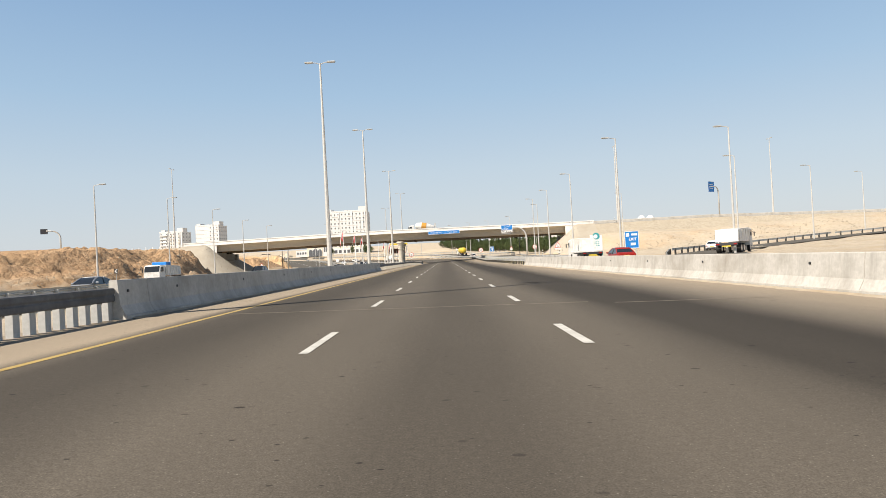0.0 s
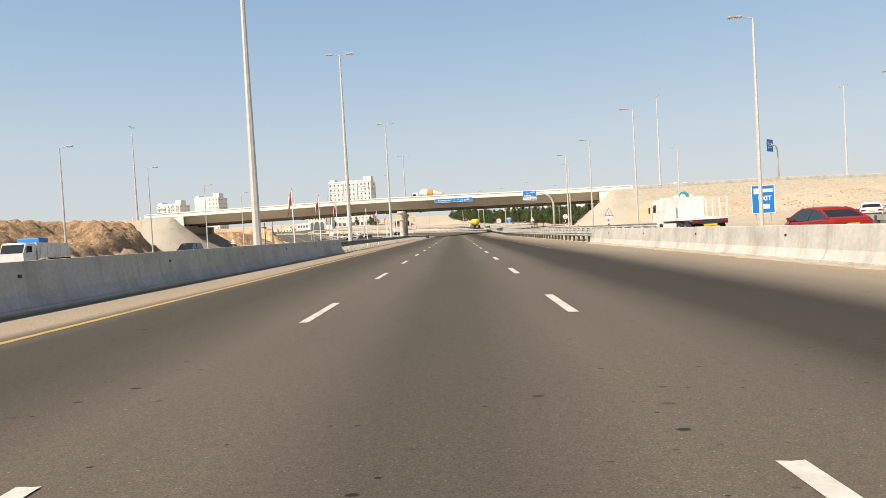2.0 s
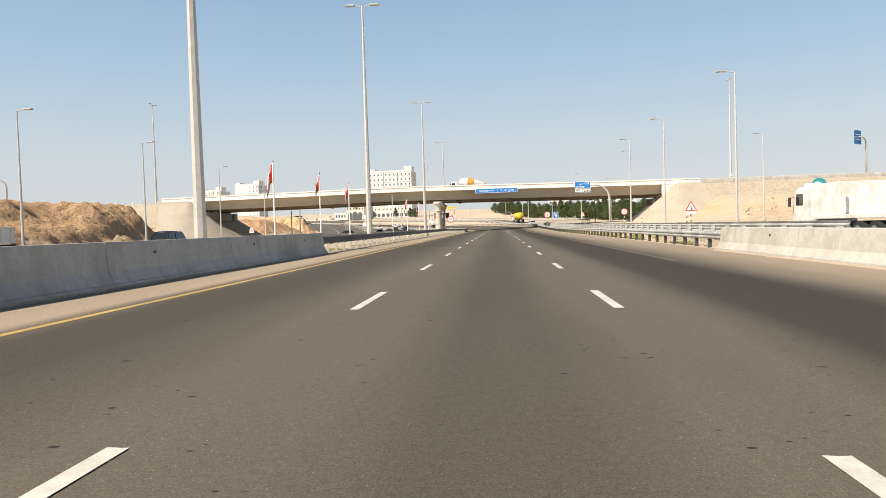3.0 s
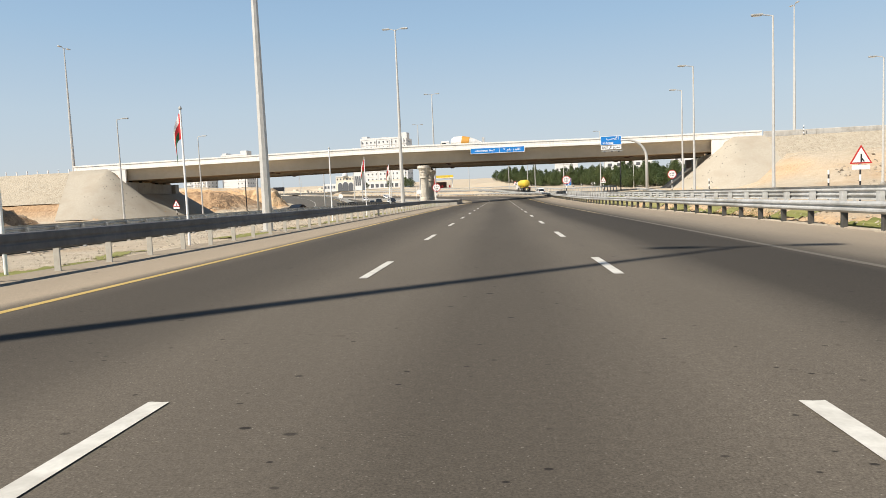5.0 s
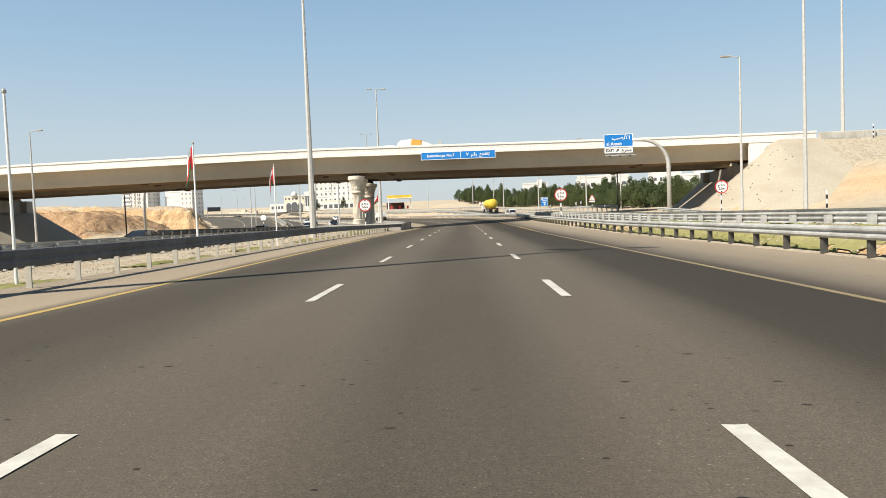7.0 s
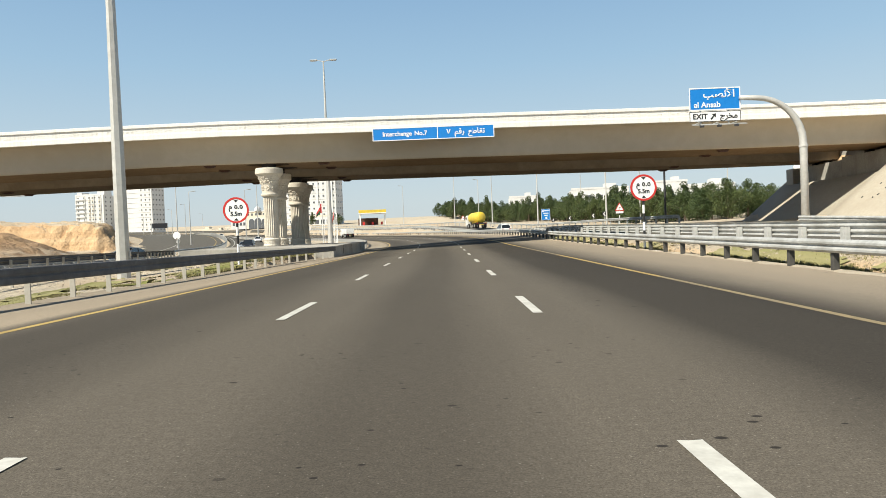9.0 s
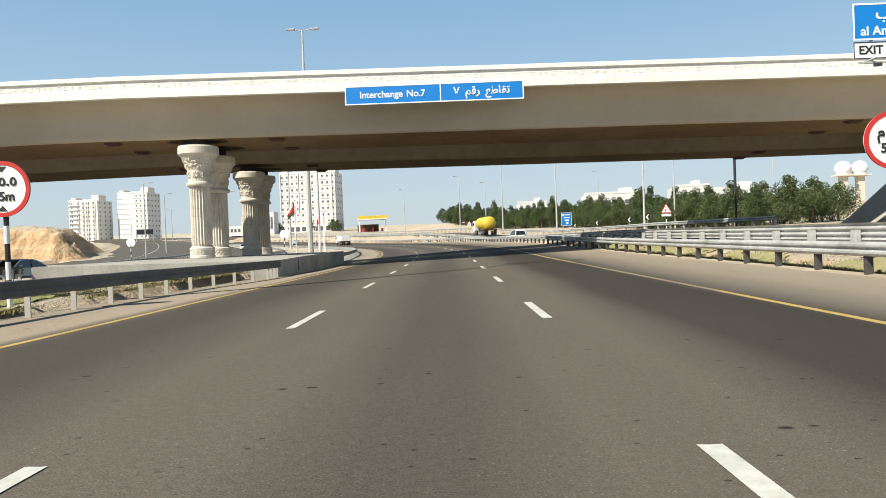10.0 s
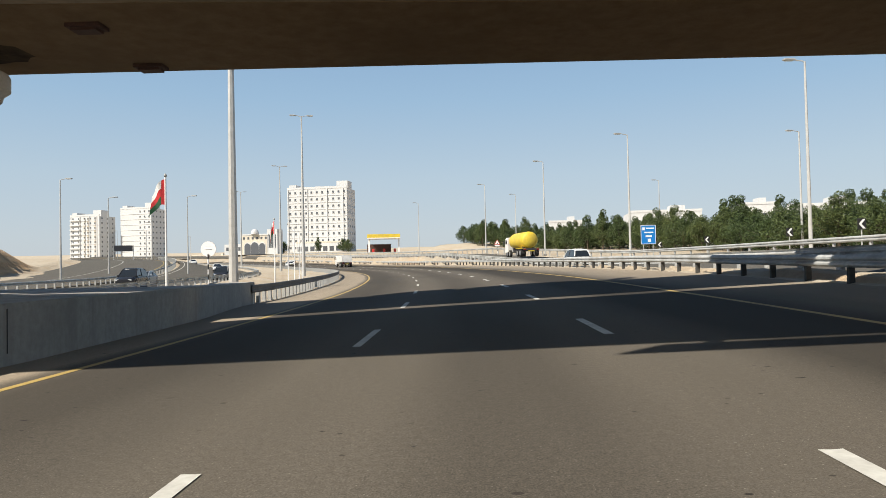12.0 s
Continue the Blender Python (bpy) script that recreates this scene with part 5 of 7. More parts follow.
def build_totem():
    root = thing("totem_sign", "white totem sign with a teal round emblem", "totem sign", at=pose(22.2, 89.3, -0.1))
    body = part("panel", boxed((1.75, 0.3, 3.3), (0, 0, 1.85), 0.06), SIGN_WHITE, root)
    part("blue_band", boxed((1.77, 0.31, 0.42), (0, 0, 0.75), 0.02), TEAL, root)
    part("light_band", boxed((1.77, 0.312, 0.12), (0, 0, 1.02), 0.01), SIGN_BLUE, root)
    part("emblem", tube(bmesh.new(), (0, -0.15, 3.35), (0, -0.19, 3.35), 0.5, 0.5, 28), TEAL, body, "round teal emblem")
    part("emblem_light", tube(bmesh.new(), (-0.12, -0.18, 3.3), (-0.12, -0.205, 3.3), 0.3, 0.3, 24), SIGN_WHITE, body)
    for k, (w, x) in enumerate(((1.0, 0), (0.8, 0.05), (0.5, 0.2), (0.4, -0.3))):
        part("writing_bar", boxed((w, 0.02, 0.12), (x, -0.155, 2.5 - 0.28 * k)), TEAL, body)
    part("footing", boxed((1.3, 0.5, 0.5), (0, 0, 0.0), 0.03), CONCRETE, root)
    return root


build_totem()


def build_gantry(at, label, w=3.4, h=2.6, face=SIGN_BLUE, high=7.6):
    root = thing("gantry_sign", label, "road sign", "bent pole signs on the dam", at=at)
    curved_pole(root, 3.6, high, 0.24, 2.2)
    board("panel", w, h, (-4.2, 0.25, high - 0.1), face, root, rim=SIGN_WHITE if face == SIGN_BLUE else face)
    for k in range(3 if face == SIGN_BLUE else 0):
        part("writing_bar", boxed((w * 0.6, 0.012, 0.22), (-4.2, 0.22, high + 0.6 - 0.6 * k)), SIGN_WHITE, root)
    return root


build_gantry(pose(96.4, 225.6, 10.5, 0, 0, 40), "blue sign on a bent pole standing on the road dam", 4.0, 3.6, SIGN_BLUE, 10.6)
build_gantry(pose(-112.0, 187.0, 7.6, 0, 0, 20), "dark sign on a bent pole above the dug hill", 1.9, 1.5, DARK_STEEL)


build_gantry(pose(-54.0, 222.0, -0.6, 0, 0, 180), "grey sign on a bent pole seen from behind past the bridge", 3.4, 1.9, GALV, 9.2)


def build_chevron():
    root = thing("chevron_marker", "small black and white bend marker on a post", "road marker", "bend markers")
    part("post", tube(bmesh.new(), (0, 0.04, -0.4), (0, 0.04, 1.4), 0.035, 0.035, 6), GALV, root)
    part("panel", boxed((0.5, 0.03, 0.62), (0, 0, 1.2), 0.01), SIGN_BLACK, root)
    part("chevron", prism(bmesh.new(), [(-0.18, 0), (0.05, 0.26), (0.2, 0.26), (-0.03, 0), (0.2, -0.26), (0.05, -0.26)], 0.012, Matrix.Translation((0, -0.022, 1.2))), SIGN_WHITE, root)
    return root


chev = build_chevron()
chev.matrix_basis = pose(20.9, 267.2, 1.7)
copy_thing(chev, pose(-45.0, 82.7, 0.6))
for s, d in ((251.7, 25.2), (238.5, 24.4), (229.2, 22.8)):
    p = on_road(s, d, 0.5)
    copy_thing(chev, pose(p.x, p.y, p.z, 0, 0, heading(s)))


# ---- flags ----
def build_flag(seed, droop):
    """A national flag of red, white and green bands, hanging in folds from a white pole."""
    rnd = random.Random(seed)
    root = thing("flag", "red, white and green flag hanging in folds from a white pole", "flag", "flags in the median")
    part("pole", tube(bmesh.new(), (0, 0, -0.2), (0, 0, 6.0), 0.055, 0.04, 10), SIGN_WHITE, root)
    part("finial", lathe(bmesh.new(), [(0.02, 5.98), (0.07, 6.03), (0.07, 6.09), (0.02, 6.16)], 10), GALV, root)
    ph = rnd.uniform(0, 6)

    def cloth(u, v):
        # u along the fly, v down the hoist; the cloth sags as it leaves the pole
        x = -droop[0] * u * (0.9 + 0.1 * math.cos(3 * u + ph))
        z = 5.9 - 1.2 * v * (1 - 0.25 * u) - droop[1] * u * u
        y = 0.16 * u * math.sin(7.0 * u + 2.2 * v + ph)
        return Vector((x, y, z))
    for name, u0, u1, v0, v1, mt in (("red_hoist", 0, 0.28, 0, 1, FLAG_RED), ("white_band", 0.28, 1, 0, 0.34, FLAG_WHITE), ("red_band", 0.28, 1, 0.34, 0.67, FLAG_RED), ("green_band", 0.28, 1, 0.67, 1, FLAG_GREEN)):
        bm = bmesh.new()
        nu, nv = 12, 5
        for off in (0.004, -0.004):
            g = [[bm.verts.new(cloth(u0 + (u1 - u0) * i / nu, v0 + (v1 - v0) * j / nv) + Vector((0, off, 0))) for j in range(nv + 1)] for i in range(nu + 1)]
            for i in range(nu):
                for j in range(nv):
                    bm.faces.new((g[i][j], g[i + 1][j], g[i + 1][j + 1], g[i][j + 1]))
        part(name, bm, mt, root, smooth=True)
    return root


FLAGS = [build_flag(1, (0.55, 1.35)), build_flag(2, (0.46, 1.4)), build_flag(3, (0.8, 0.8))]
SPOTS = [(-13.65, 82.0, 0), (-13.35, 91.8, 1), (-13.7, 103.5, 1), (-13.65, 143.6, 0), (-13.6, 158.5, 1), (-14.0, 223.2, 2), (-17.2, 251.7, 1)]
used = set()
for x, y, k in SPOTS:
    if k in used:
        copy_thing(FLAGS[k], pose(x, y, -0.5))
    else:
        FLAGS[k].matrix_basis = pose(x, y, -0.5)
        used.add(k)


def build_bare_pole():
    root = thing("flag_pole", "bare white flag pole standing in the sandy median", "flag pole", "bare poles in the median")
    part("pole", tube(bmesh.new(), (0, 0, -0.2), (0, 0, 6.0), 0.055, 0.04, 10), SIGN_WHITE, root)
    part("finial", lathe(bmesh.new(), [(0.02, 5.98), (0.07, 6.03), (0.07, 6.09), (0.02, 6.16)], 10), GALV, root)
    return root


bare = build_bare_pole()
bare.matrix_basis = pose(-13.6, 129.0, -0.5)
for s in (261.0, 268.0, 276.0, 286.0, 298.0, 312.0):
    p = on_road(s, -13.4)
    copy_thing(bare, pose(p.x, p.y, -0.5))


# ---- more lamps ----
for s, d in ((240.1, 27.0), (267.0, 24.55), (264.5, 44.1), (291.4, 22.8), (327.0, 25.3), (345.2, 41.0), (316.3, 58.9), (372.0, 26.0)):
    p = on_road(s, d)
    copy_thing(single, pose(p.x, p.y, p.z + 0.1, 0, 0, heading(s)))
for x, y in ((-47.2, 82.1), (-45.8, 102.8), (-51.5, 163.3), (-52.4, 190.0), (-47.0, 128.0), (-54.0, 280.0), (-60.0, 303.0), (-47.0, 304.0)):
    copy_thing(single, pose(x, y, -0.6, 0, 0, 180))
for x, y in ((57.0, 210.5), (-86.0, 205.5), (108.0, 211.0), (160.0, 212.0)):
    copy_thing(mast, pose(x, y, embankment(x, 206.0) - 0.1, 0, 0, 90))
for x, y, z in ((31.7, 64.4, 0.0), (43.0, 89.2, 0.0), (65.0, 109.3, 0.2), (44.0, 156.1, 1.0), (92.0, 138.0, 1.4)):
    copy_thing(single, pose(x, y, z - 0.3))
under = thing("support_pole", "dark steel pole below the bridge", "pole", at=pose(25.15, 216.9, 0))
part("pole", tube(bmesh.new(), (0, 0, -0.5), (0, 0, 7.3), 0.11, 0.11, 10), DARK_STEEL, under)
copy_thing(under, pose(-54.6, 216.6, -0.6))


# ---- vehicles ----
def wheel(parent, x, y, r, w):
    tyre = part("wheel", tube(bmesh.new(), (x - w / 2, y, r), (x + w / 2, y, r), r, r, 22), RUBBER, parent)
    rim = tube(bmesh.new(), (x - w / 2 - 0.012, y, r), (x + w / 2 + 0.012, y, r), r * 0.62, r * 0.62, 16)
    part("rim", rim, CHROME, tyre)
    return tyre


def loft(bm, rows):
    """Skin through cross-sections of equal length; each is a closed ring of points."""
    rings = [[bm.verts.new(p) for p in row] for row in rows]
    n = len(rows[0])
    for a, b in zip(rings, rings[1:]):
        for k in range(n):
            bm.faces.new((a[k], a[(k + 1) % n], b[(k + 1) % n], b[k]))
    bm.faces.new(rings[0][::-1])
    bm.faces.new(rings[-1])
    bmesh.ops.recalc_face_normals(bm, faces=bm.faces)
    return bm


def ring(y, half, z0, z1, soft=0.12, tuck=0.0):
    h2 = half - tuck
    return [(-half, y, z0), (half, y, z0), (half, y, z1 - soft), (h2 - soft, y, z1), (-h2 + soft, y, z1), (-half, y, z1 - soft)]


def build_car(name, label, paint, suv=False, group="cars"):
    """A car heading +y, standing on z = 0."""
    root = thing(name, label, "car", group)
    L, W = (4.7, 1.86) if suv else (4.65, 1.82)
    h, belt, top = W / 2, (1.02 if suv else 0.93), (1.78 if suv else 1.44)
    tail = belt if suv else belt + 0.06
    rows = [ring(-L / 2, h - 0.16, 0.44, tail - 0.2, 0.1), ring(-L / 2 + 0.06, h - 0.07, 0.34, tail - 0.06, 0.12), ring(-L / 2 + 0.25, h - 0.02, 0.26, tail, 0.14), ring(-L / 2 + 0.9, h, 0.22, tail, 0.14),
            ring(0, h, 0.20, belt, 0.14), ring(1.2, h, 0.21, belt - 0.01, 0.16), ring(1.75, h - 0.03, 0.24, belt - 0.07, 0.18), ring(L / 2 - 0.22, h - 0.12, 0.28, belt - 0.18, 0.18), ring(L / 2, h - 0.30, 0.38, belt - 0.32, 0.14)]
    body = part("body", loft(bmesh.new(), rows), paint, root, smooth=False)
    # cabin: a row of cross-sections along the roof's curve
    if suv:
        line = [(-2.28, belt), (-2.16, 1.30), (-1.98, 1.62), (-1.6, 1.74), (-0.8, 1.79), (0.0, 1.78), (0.45, 1.68), (0.85, 1.42), (1.25, belt)]
    else:
        line = [(-1.95, belt), (-1.55, 1.14), (-1.15, 1.30), (-0.7, 1.40), (-0.1, 1.44), (0.35, 1.41), (0.75, 1.27), (1.15, 1.08), (1.45, belt)]

    def section(y, z):
        f = (z - belt) / (top - belt)
        half = h - 0.06 - 0.20 * f
        return [(-h + 0.05, y, belt - 0.06), (h - 0.05, y, belt - 0.06), (half, y, z - 0.05 * f), (half - 0.14, y, z), (-half + 0.14, y, z), (-half, y, z - 0.05 * f)]
    part("cabin_glass", loft(bmesh.new(), [section(y, z) for y, z in line]), GLASS, root, "dark window glass", smooth=False)
    bm = bmesh.new()
    mid = [p for p in line if p[1] > (1.6 if suv else 1.28)]
    rows = []
    for y, z in mid:
        half = h - 0.06 - 0.20 * (z - belt) / (top - belt)
        rows.append([(-half - 0.01, y, z - 0.07), (half + 0.01, y, z - 0.07), (half - 0.10, y, z + 0.012), (half * 0.5, y, z + 0.03), (-half * 0.5, y, z + 0.03), (-half + 0.10, y, z + 0.012)])
    part("roof", loft(bm, rows), paint, root, smooth=True)
    for sx in (-1, 1):
        for pts in (line[:4], line[-4:]):
            bm = bmesh.new()
            path_tube(bm, [(sx * (h - 0.10 - 0.20 * (z - belt) / (top - belt)), y, z - 0.01) for y, z in pts], 0.05, 6)
            part("pillar", bm, paint, root)
        part("pillar", tube(bmesh.new(), (sx * (h - 0.05), -0.35, belt - 0.03), (sx * (h - 0.25), -0.45, top - 0.08), 0.04, 0.035, 6), DARK_STEEL, root)
        part("sill", boxed((0.05, L * 0.52, 0.1), (sx * (h - 0.01), 0, 0.27), 0.02), DARK_STEEL, root)
    front = 1.25 if suv else 1.45
    for sx in (-1, 1):
        part("tail_lamp", boxed((0.36, 0.08, 0.16), (sx * (h - 0.28), -L / 2 + 0.02, belt - 0.2), 0.03), LAMP_RED, root)
        part("headlamp", boxed((0.34, 0.12, 0.14), (sx * (h - 0.36), L / 2 - 0.08, belt - 0.34), 0.03), LAMP_CLEAR, root)
        part("mirror", boxed((0.2, 0.1, 0.14), (sx * (h + 0.07), front - 0.45, belt + 0.06), 0.03), paint, root)
        for y in (-L / 2 + 0.85, L / 2 - 0.9):
            wheel(root, sx * (h - 0.11), y, 0.36 if suv else 0.33, 0.22)
    part("bumper", boxed((W - 0.3, 0.1, 0.2), (0, -L / 2 + 0.03, 0.42), 0.04), DARK_STEEL, root)
    part("number_plate", boxed((0.5, 0.02, 0.12), (0, -L / 2 - 0.03, 0.66), 0.005), PLATE_YELLOW, root)
    return root


def truck_chassis(root, length, axles, h=0.95):
    bm = bmesh.new()
    for sx in (-0.42, 0.42):
        box(bm, (0.12, length, 0.26), (sx, 0, h - 0.1))
    for k in range(4):
        box(bm, (0.84, 0.12, 0.2), (0, -length / 2 + (k + 0.5) * length / 4, h - 0.1))
    part("chassis", bm, DARK_STEEL, root)
    for y, dual in axles:
        for sx in (-1, 1):
            wheel(root, sx * 1.02, y, 0.5, 0.52 if dual else 0.30)


def truck_cab(root, y, paint, height=2.75, w=2.4):
    rows = [ring(y - 0.95, w / 2, 0.75, height, 0.15), ring(y + 0.55, w / 2, 0.65, height, 0.2), ring(y + 0.95, w / 2 - 0.05, 0.6, height - 0.95, 0.1)]
    cab = part("cab", loft(bmesh.new(), rows), paint, root)
    for sx in (-1, 1):
        part("side_window", boxed((0.02, 0.8, 0.6), (sx * (w / 2 + 0.004), y + 0.05, height - 0.65), 0.005), GLASS, cab)
        bm = boxed((0.1, 0.2, 0.5), (sx * (w / 2 + 0.22), y + 0.75, height - 0.75), 0.03)
        tube(bm, (sx * w / 2, y + 0.7, height - 0.5), (sx * (w / 2 + 0.2), y + 0.75, height - 0.55), 0.02, 0.02, 5)
        part("mirror", bm, DARK_STEEL, cab)
        part("headlamp", boxed((0.35, 0.05, 0.2), (sx * (w / 2 - 0.3), y + 0.96, 0.95), 0.02), LAMP_CLEAR, cab)
    bm = bmesh.new()
    q = [(-w / 2 + 0.12, y + 0.60, height - 0.16), (w / 2 - 0.12, y + 0.60, height - 0.16), (w / 2 - 0.12, y + 0.965, height - 0.98), (-w / 2 + 0.12, y + 0.965, height - 0.98)]
    vs = [bm.verts.new(Vector(p) + Vector((0, 0.015, 0.005))) for p in q]
    vb = [bm.verts.new(Vector(p) - Vector((0, 0.03, 0.01))) for p in q]
    bm.faces.new(vs)
    bm.faces.new(vb[::-1])
    for k in range(4):
        bm.faces.new((vs[k], vb[k], vb[(k + 1) % 4], vs[(k + 1) % 4]))
    part("windscreen", bm, GLASS, cab)
    return cab


def rear_gear(root, y, w=2.3, z=0.95):
    part("rear_beam", boxed((w, 0.1, 0.3), (0, y, z), 0.02), DARK_STEEL, root)
    for sx in (-1, 1):
        part("tail_lamp", boxed((0.36, 0.05, 0.14), (sx * (w / 2 - 0.25), y - 0.07, z), 0.02), LAMP_RED, root)
    part("number_plate", boxed((0.9, 0.02, 0.13), (0, y - 0.07, z - 0.22), 0.005), PLATE_YELLOW, root)


def build_flatbed():
    root = thing("flatbed_truck", "white flatbed lorry with tall side stakes on the slip road", "lorry")
    truck_chassis(root, 9.0, ((-3.4, True), (-2.1, True), (3.0, False)))
    truck_cab(root, 3.75, TRUCK_WHITE, 2.8)
    part("headboard", boxed((2.45, 0.12, 1.75), (0, 2.4, 2.05), 0.03), TRUCK_WHITE, root)
    part("cargo_box", boxed((2.4, 2.6, 1.6), (0, 1.0, 2.05), 0.04), TRUCK_WHITE, root, "white steel box behind the cab")
    part("bed", boxed((2.5, 6.9, 0.2), (0, -1.1, 1.22), 0.03), TRUCK_WHITE, root)
    for sx in (-1, 1):
        for k in range(6):
            part("stake", boxed((0.07, 0.09, 1.35), (sx * 1.21, -4.4 + 1.25 * k, 1.95), 0.01), TRUCK_WHITE, root)
        part("side_guard", boxed((0.05, 3.0, 0.35), (sx * 1.15, 0.4, 0.8), 0.01), TRUCK_WHITE, root)
    rear_gear(root, -4.52, 2.35, 1.0)
    part("hazard_bar", boxed((1.2, 0.03, 0.16), (0, -4.6, 0.62), 0.005), PLATE_YELLOW, root)
    return root


fb = build_flatbed()
fb.matrix_basis = pose(17.3, 74.2, -0.12)


def build_tipper(label, paint, box_paint):
    root = thing("tipper_truck", label, "lorry", "tipper lorries")
    truck_chassis(root, 7.6, ((-2.8, True), (-1.5, True), (2.6, False)))
    truck_cab(root, 3.0, paint, 2.75)
    bm = prism(bmesh.new(), [(-3.9, 1.2), (1.7, 1.2), (1.9, 2.75), (-3.7, 2.55)], 2.4, Matrix.Rotation(radians(90), 4, "Z"))
    part("tipping_body", bm, box_paint, root)
    for sx in (-1, 1):
        for k in range(5):
            part("rib", boxed((0.06, 0.1, 1.3), (sx * 1.22, -3.3 + 1.15 * k, 1.9), 0.01), box_paint, root)
    rear_gear(root, -3.95)
    return root


tp = build_tipper("white tipper lorry standing on the sandy ramp", TRUCK_WHITE, TRUCK_WHITE)
tp.matrix_basis = pose(33.0, 67.5, ground_height(33.0, 67.5) + 0.1, 0, 0, -35)
tp2 = build_tipper("small white lorry with a loaded bed on the motorway", TRUCK_WHITE, TRUCK_WHITE)
p = on_road(356.0, 0.8)
tp2.matrix_basis = pose(p.x, p.y, p.z, 0, 0, heading(356))


def build_mixer(name, label, drum_paint, cab_paint, band=None, tank=False):
    root = thing(name, label, "lorry", "mixer and tank lorries")
    truck_chassis(root, 8.6, ((-3.3, True), (-2.0, True), (2.2, False), (3.5, False)))
    truck_cab(root, 3.7, cab_paint, 2.85)
    if tank:
        prof = [(0.25, -4.1), (0.95, -4.0), (1.12, -3.8), (1.16, -3.4), (1.16, 2.2), (1.12, 2.5), (0.95, 2.7), (0.25, 2.8)]
        tilt, base = 0.0, 2.25
    else:
        prof = [(0.45, -4.0), (0.62, -3.8), (1.1, -2.2), (1.28, -0.8), (1.28, 0.4), (0.95, 1.9), (0.4, 2.4)]
        tilt, base = 9.0, 2.45
    bm = lathe(bmesh.new(), prof, 26)
    bmesh.ops.transform(bm, matrix=Matrix.Translation((0, 0, base)) @ Matrix.Rotation(radians(-90 + tilt), 4, "X"), verts=bm.verts)
    drum = part("drum", bm, drum_paint, root, smooth=True)
    if band:
        bm = lathe(bmesh.new(), [(1.27, -1.3), (1.30, -1.2), (1.30, 0.2), (1.27, 0.3)], 26)
        bmesh.ops.transform(bm, matrix=Matrix.Translation((0, 0, base)) @ Matrix.Rotation(radians(-90 + tilt), 4, "X"), verts=bm.verts)
        part("drum_band", bm, band, drum)
    part("cradle", boxed((1.5, 0.5, 0.7), (0, -2.9, 1.35), 0.03), DARK_STEEL, root)
    part("cradle", boxed((1.5, 0.5, 0.9), (0, 1.7, 1.4), 0.03), DARK_STEEL, root)
    if not tank:
        bm = prism(bmesh.new(), [(-0.5, 0), (0.5, 0), (0.25, -1.1), (-0.25, -1.1)], 0.5, Matrix.Translation((0, -4.2, 3.3)))
        part("hopper", bm, cab_paint, root)
        bm = bmesh.new()
        path_tube(bm, [(0, -4.1, 2.3), (0, -4.5, 1.9), (0, -4.8, 1.3)], 0.18, 8)
        part("chute", bm, drum_paint, root)
    for sx in (-1, 1):
        part("mudguard", boxed((0.6, 2.8, 0.08), (sx * 0.98, -2.65, 1.1), 0.02), drum_paint, root)
    rear_gear(root, -4.35)
    return root


mx = build_mixer("mixer_truck", "concrete mixer lorry with a white and orange drum crossing the bridge", TRUCK_WHITE, TRUCK_WHITE, ORANGE)
mx.matrix_basis = pose(-7.0, 212.5, bridge_top(-6.0) - 0.98, 0, 0, 90)
tk = build_mixer("tank_truck", "yellow tank lorry on the slip road past the bridge", YELLOW, TRUCK_WHITE, None, True)
p = on_road(285.7, 17.2)
tk.matrix_basis = pose(p.x, p.y, p.z + 0.35, 0, 0, heading(286))

red = build_car("car", "red saloon car on the slip road", CAR_RED)
red.matrix_basis = pose(16.6, 54.6, -0.12)
white = build_car("car", "white saloon car seen from behind on the motorway", CAR_WHITE)
p = on_road(399.0, -3.7)
white.matrix_basis = pose(p.x, p.y, p.z, 0, 0, heading(399))
for s, d in ((412.0, 0.2), (300.0, -24.0), (340.0, -28.0), (415.0, -28.5)):
    p = on_road(s, d)
    copy_thing(white, pose(p.x, p.y, p.z - (0.32 if d < -20 else 0), 0, 0, heading(s) + (180 if d < -20 else 0)))
copy_thing(white, pose(38.5, 87.0, ground_height(38.5, 87) + 0.15, 0, 0, -30))
suv = build_car("car", "white off-road car on the slip road past the bridge", CAR_WHITE, True)
p = on_road(262.5, 16.4)
suv.matrix_basis = pose(p.x, p.y, p.z - 0.08, 0, 0, heading(262.5))
black = build_car("car", "black off-road car on the far carriageway", CAR_BLACK, True)
black.matrix_basis = pose(-30.5, 101.0, -0.25, 0, 0, 180)
for s, d in ((262.0, -28.5), (288.0, -24.0)):
    p = on_road(s, d)
    copy_thing(black, pose(p.x, p.y, p.z - 0.32, 0, 0, heading(s) + 180))
dark = build_car("car", "black saloon car on the far carriageway", CAR_BLACK)
dark.matrix_basis = pose(-28.5, 168.0, -0.4, 0, 0, 180)
copy_thing(white, pose(-28.5, 204.0, -0.4, 0, 0, 180))
silver = build_car("car", "silver saloon car on the far carriageway", CAR_SILVER)
silver.matrix_basis = pose(-28.5, 45.0, -0.25, 0, 0, 180)
for s, d in ((274.0, -30.5),):
    p = on_road(s, d)
    copy_thing(silver, pose(p.x, p.y, p.z - 0.32, 0, 0, heading(s) + 180))
tp3 = copy_thing(tp2, pose(-42.5, 92.0, -0.32, 0, 0, 180))
tagged(tp3, "white lorry with a blue sheet on the far slip road")
part("sheet", boxed((2.2, 1.6, 0.5), (0, 0.5, 2.95), 0.1), SIGN_BLUE, tp3, "blue folded sheet")


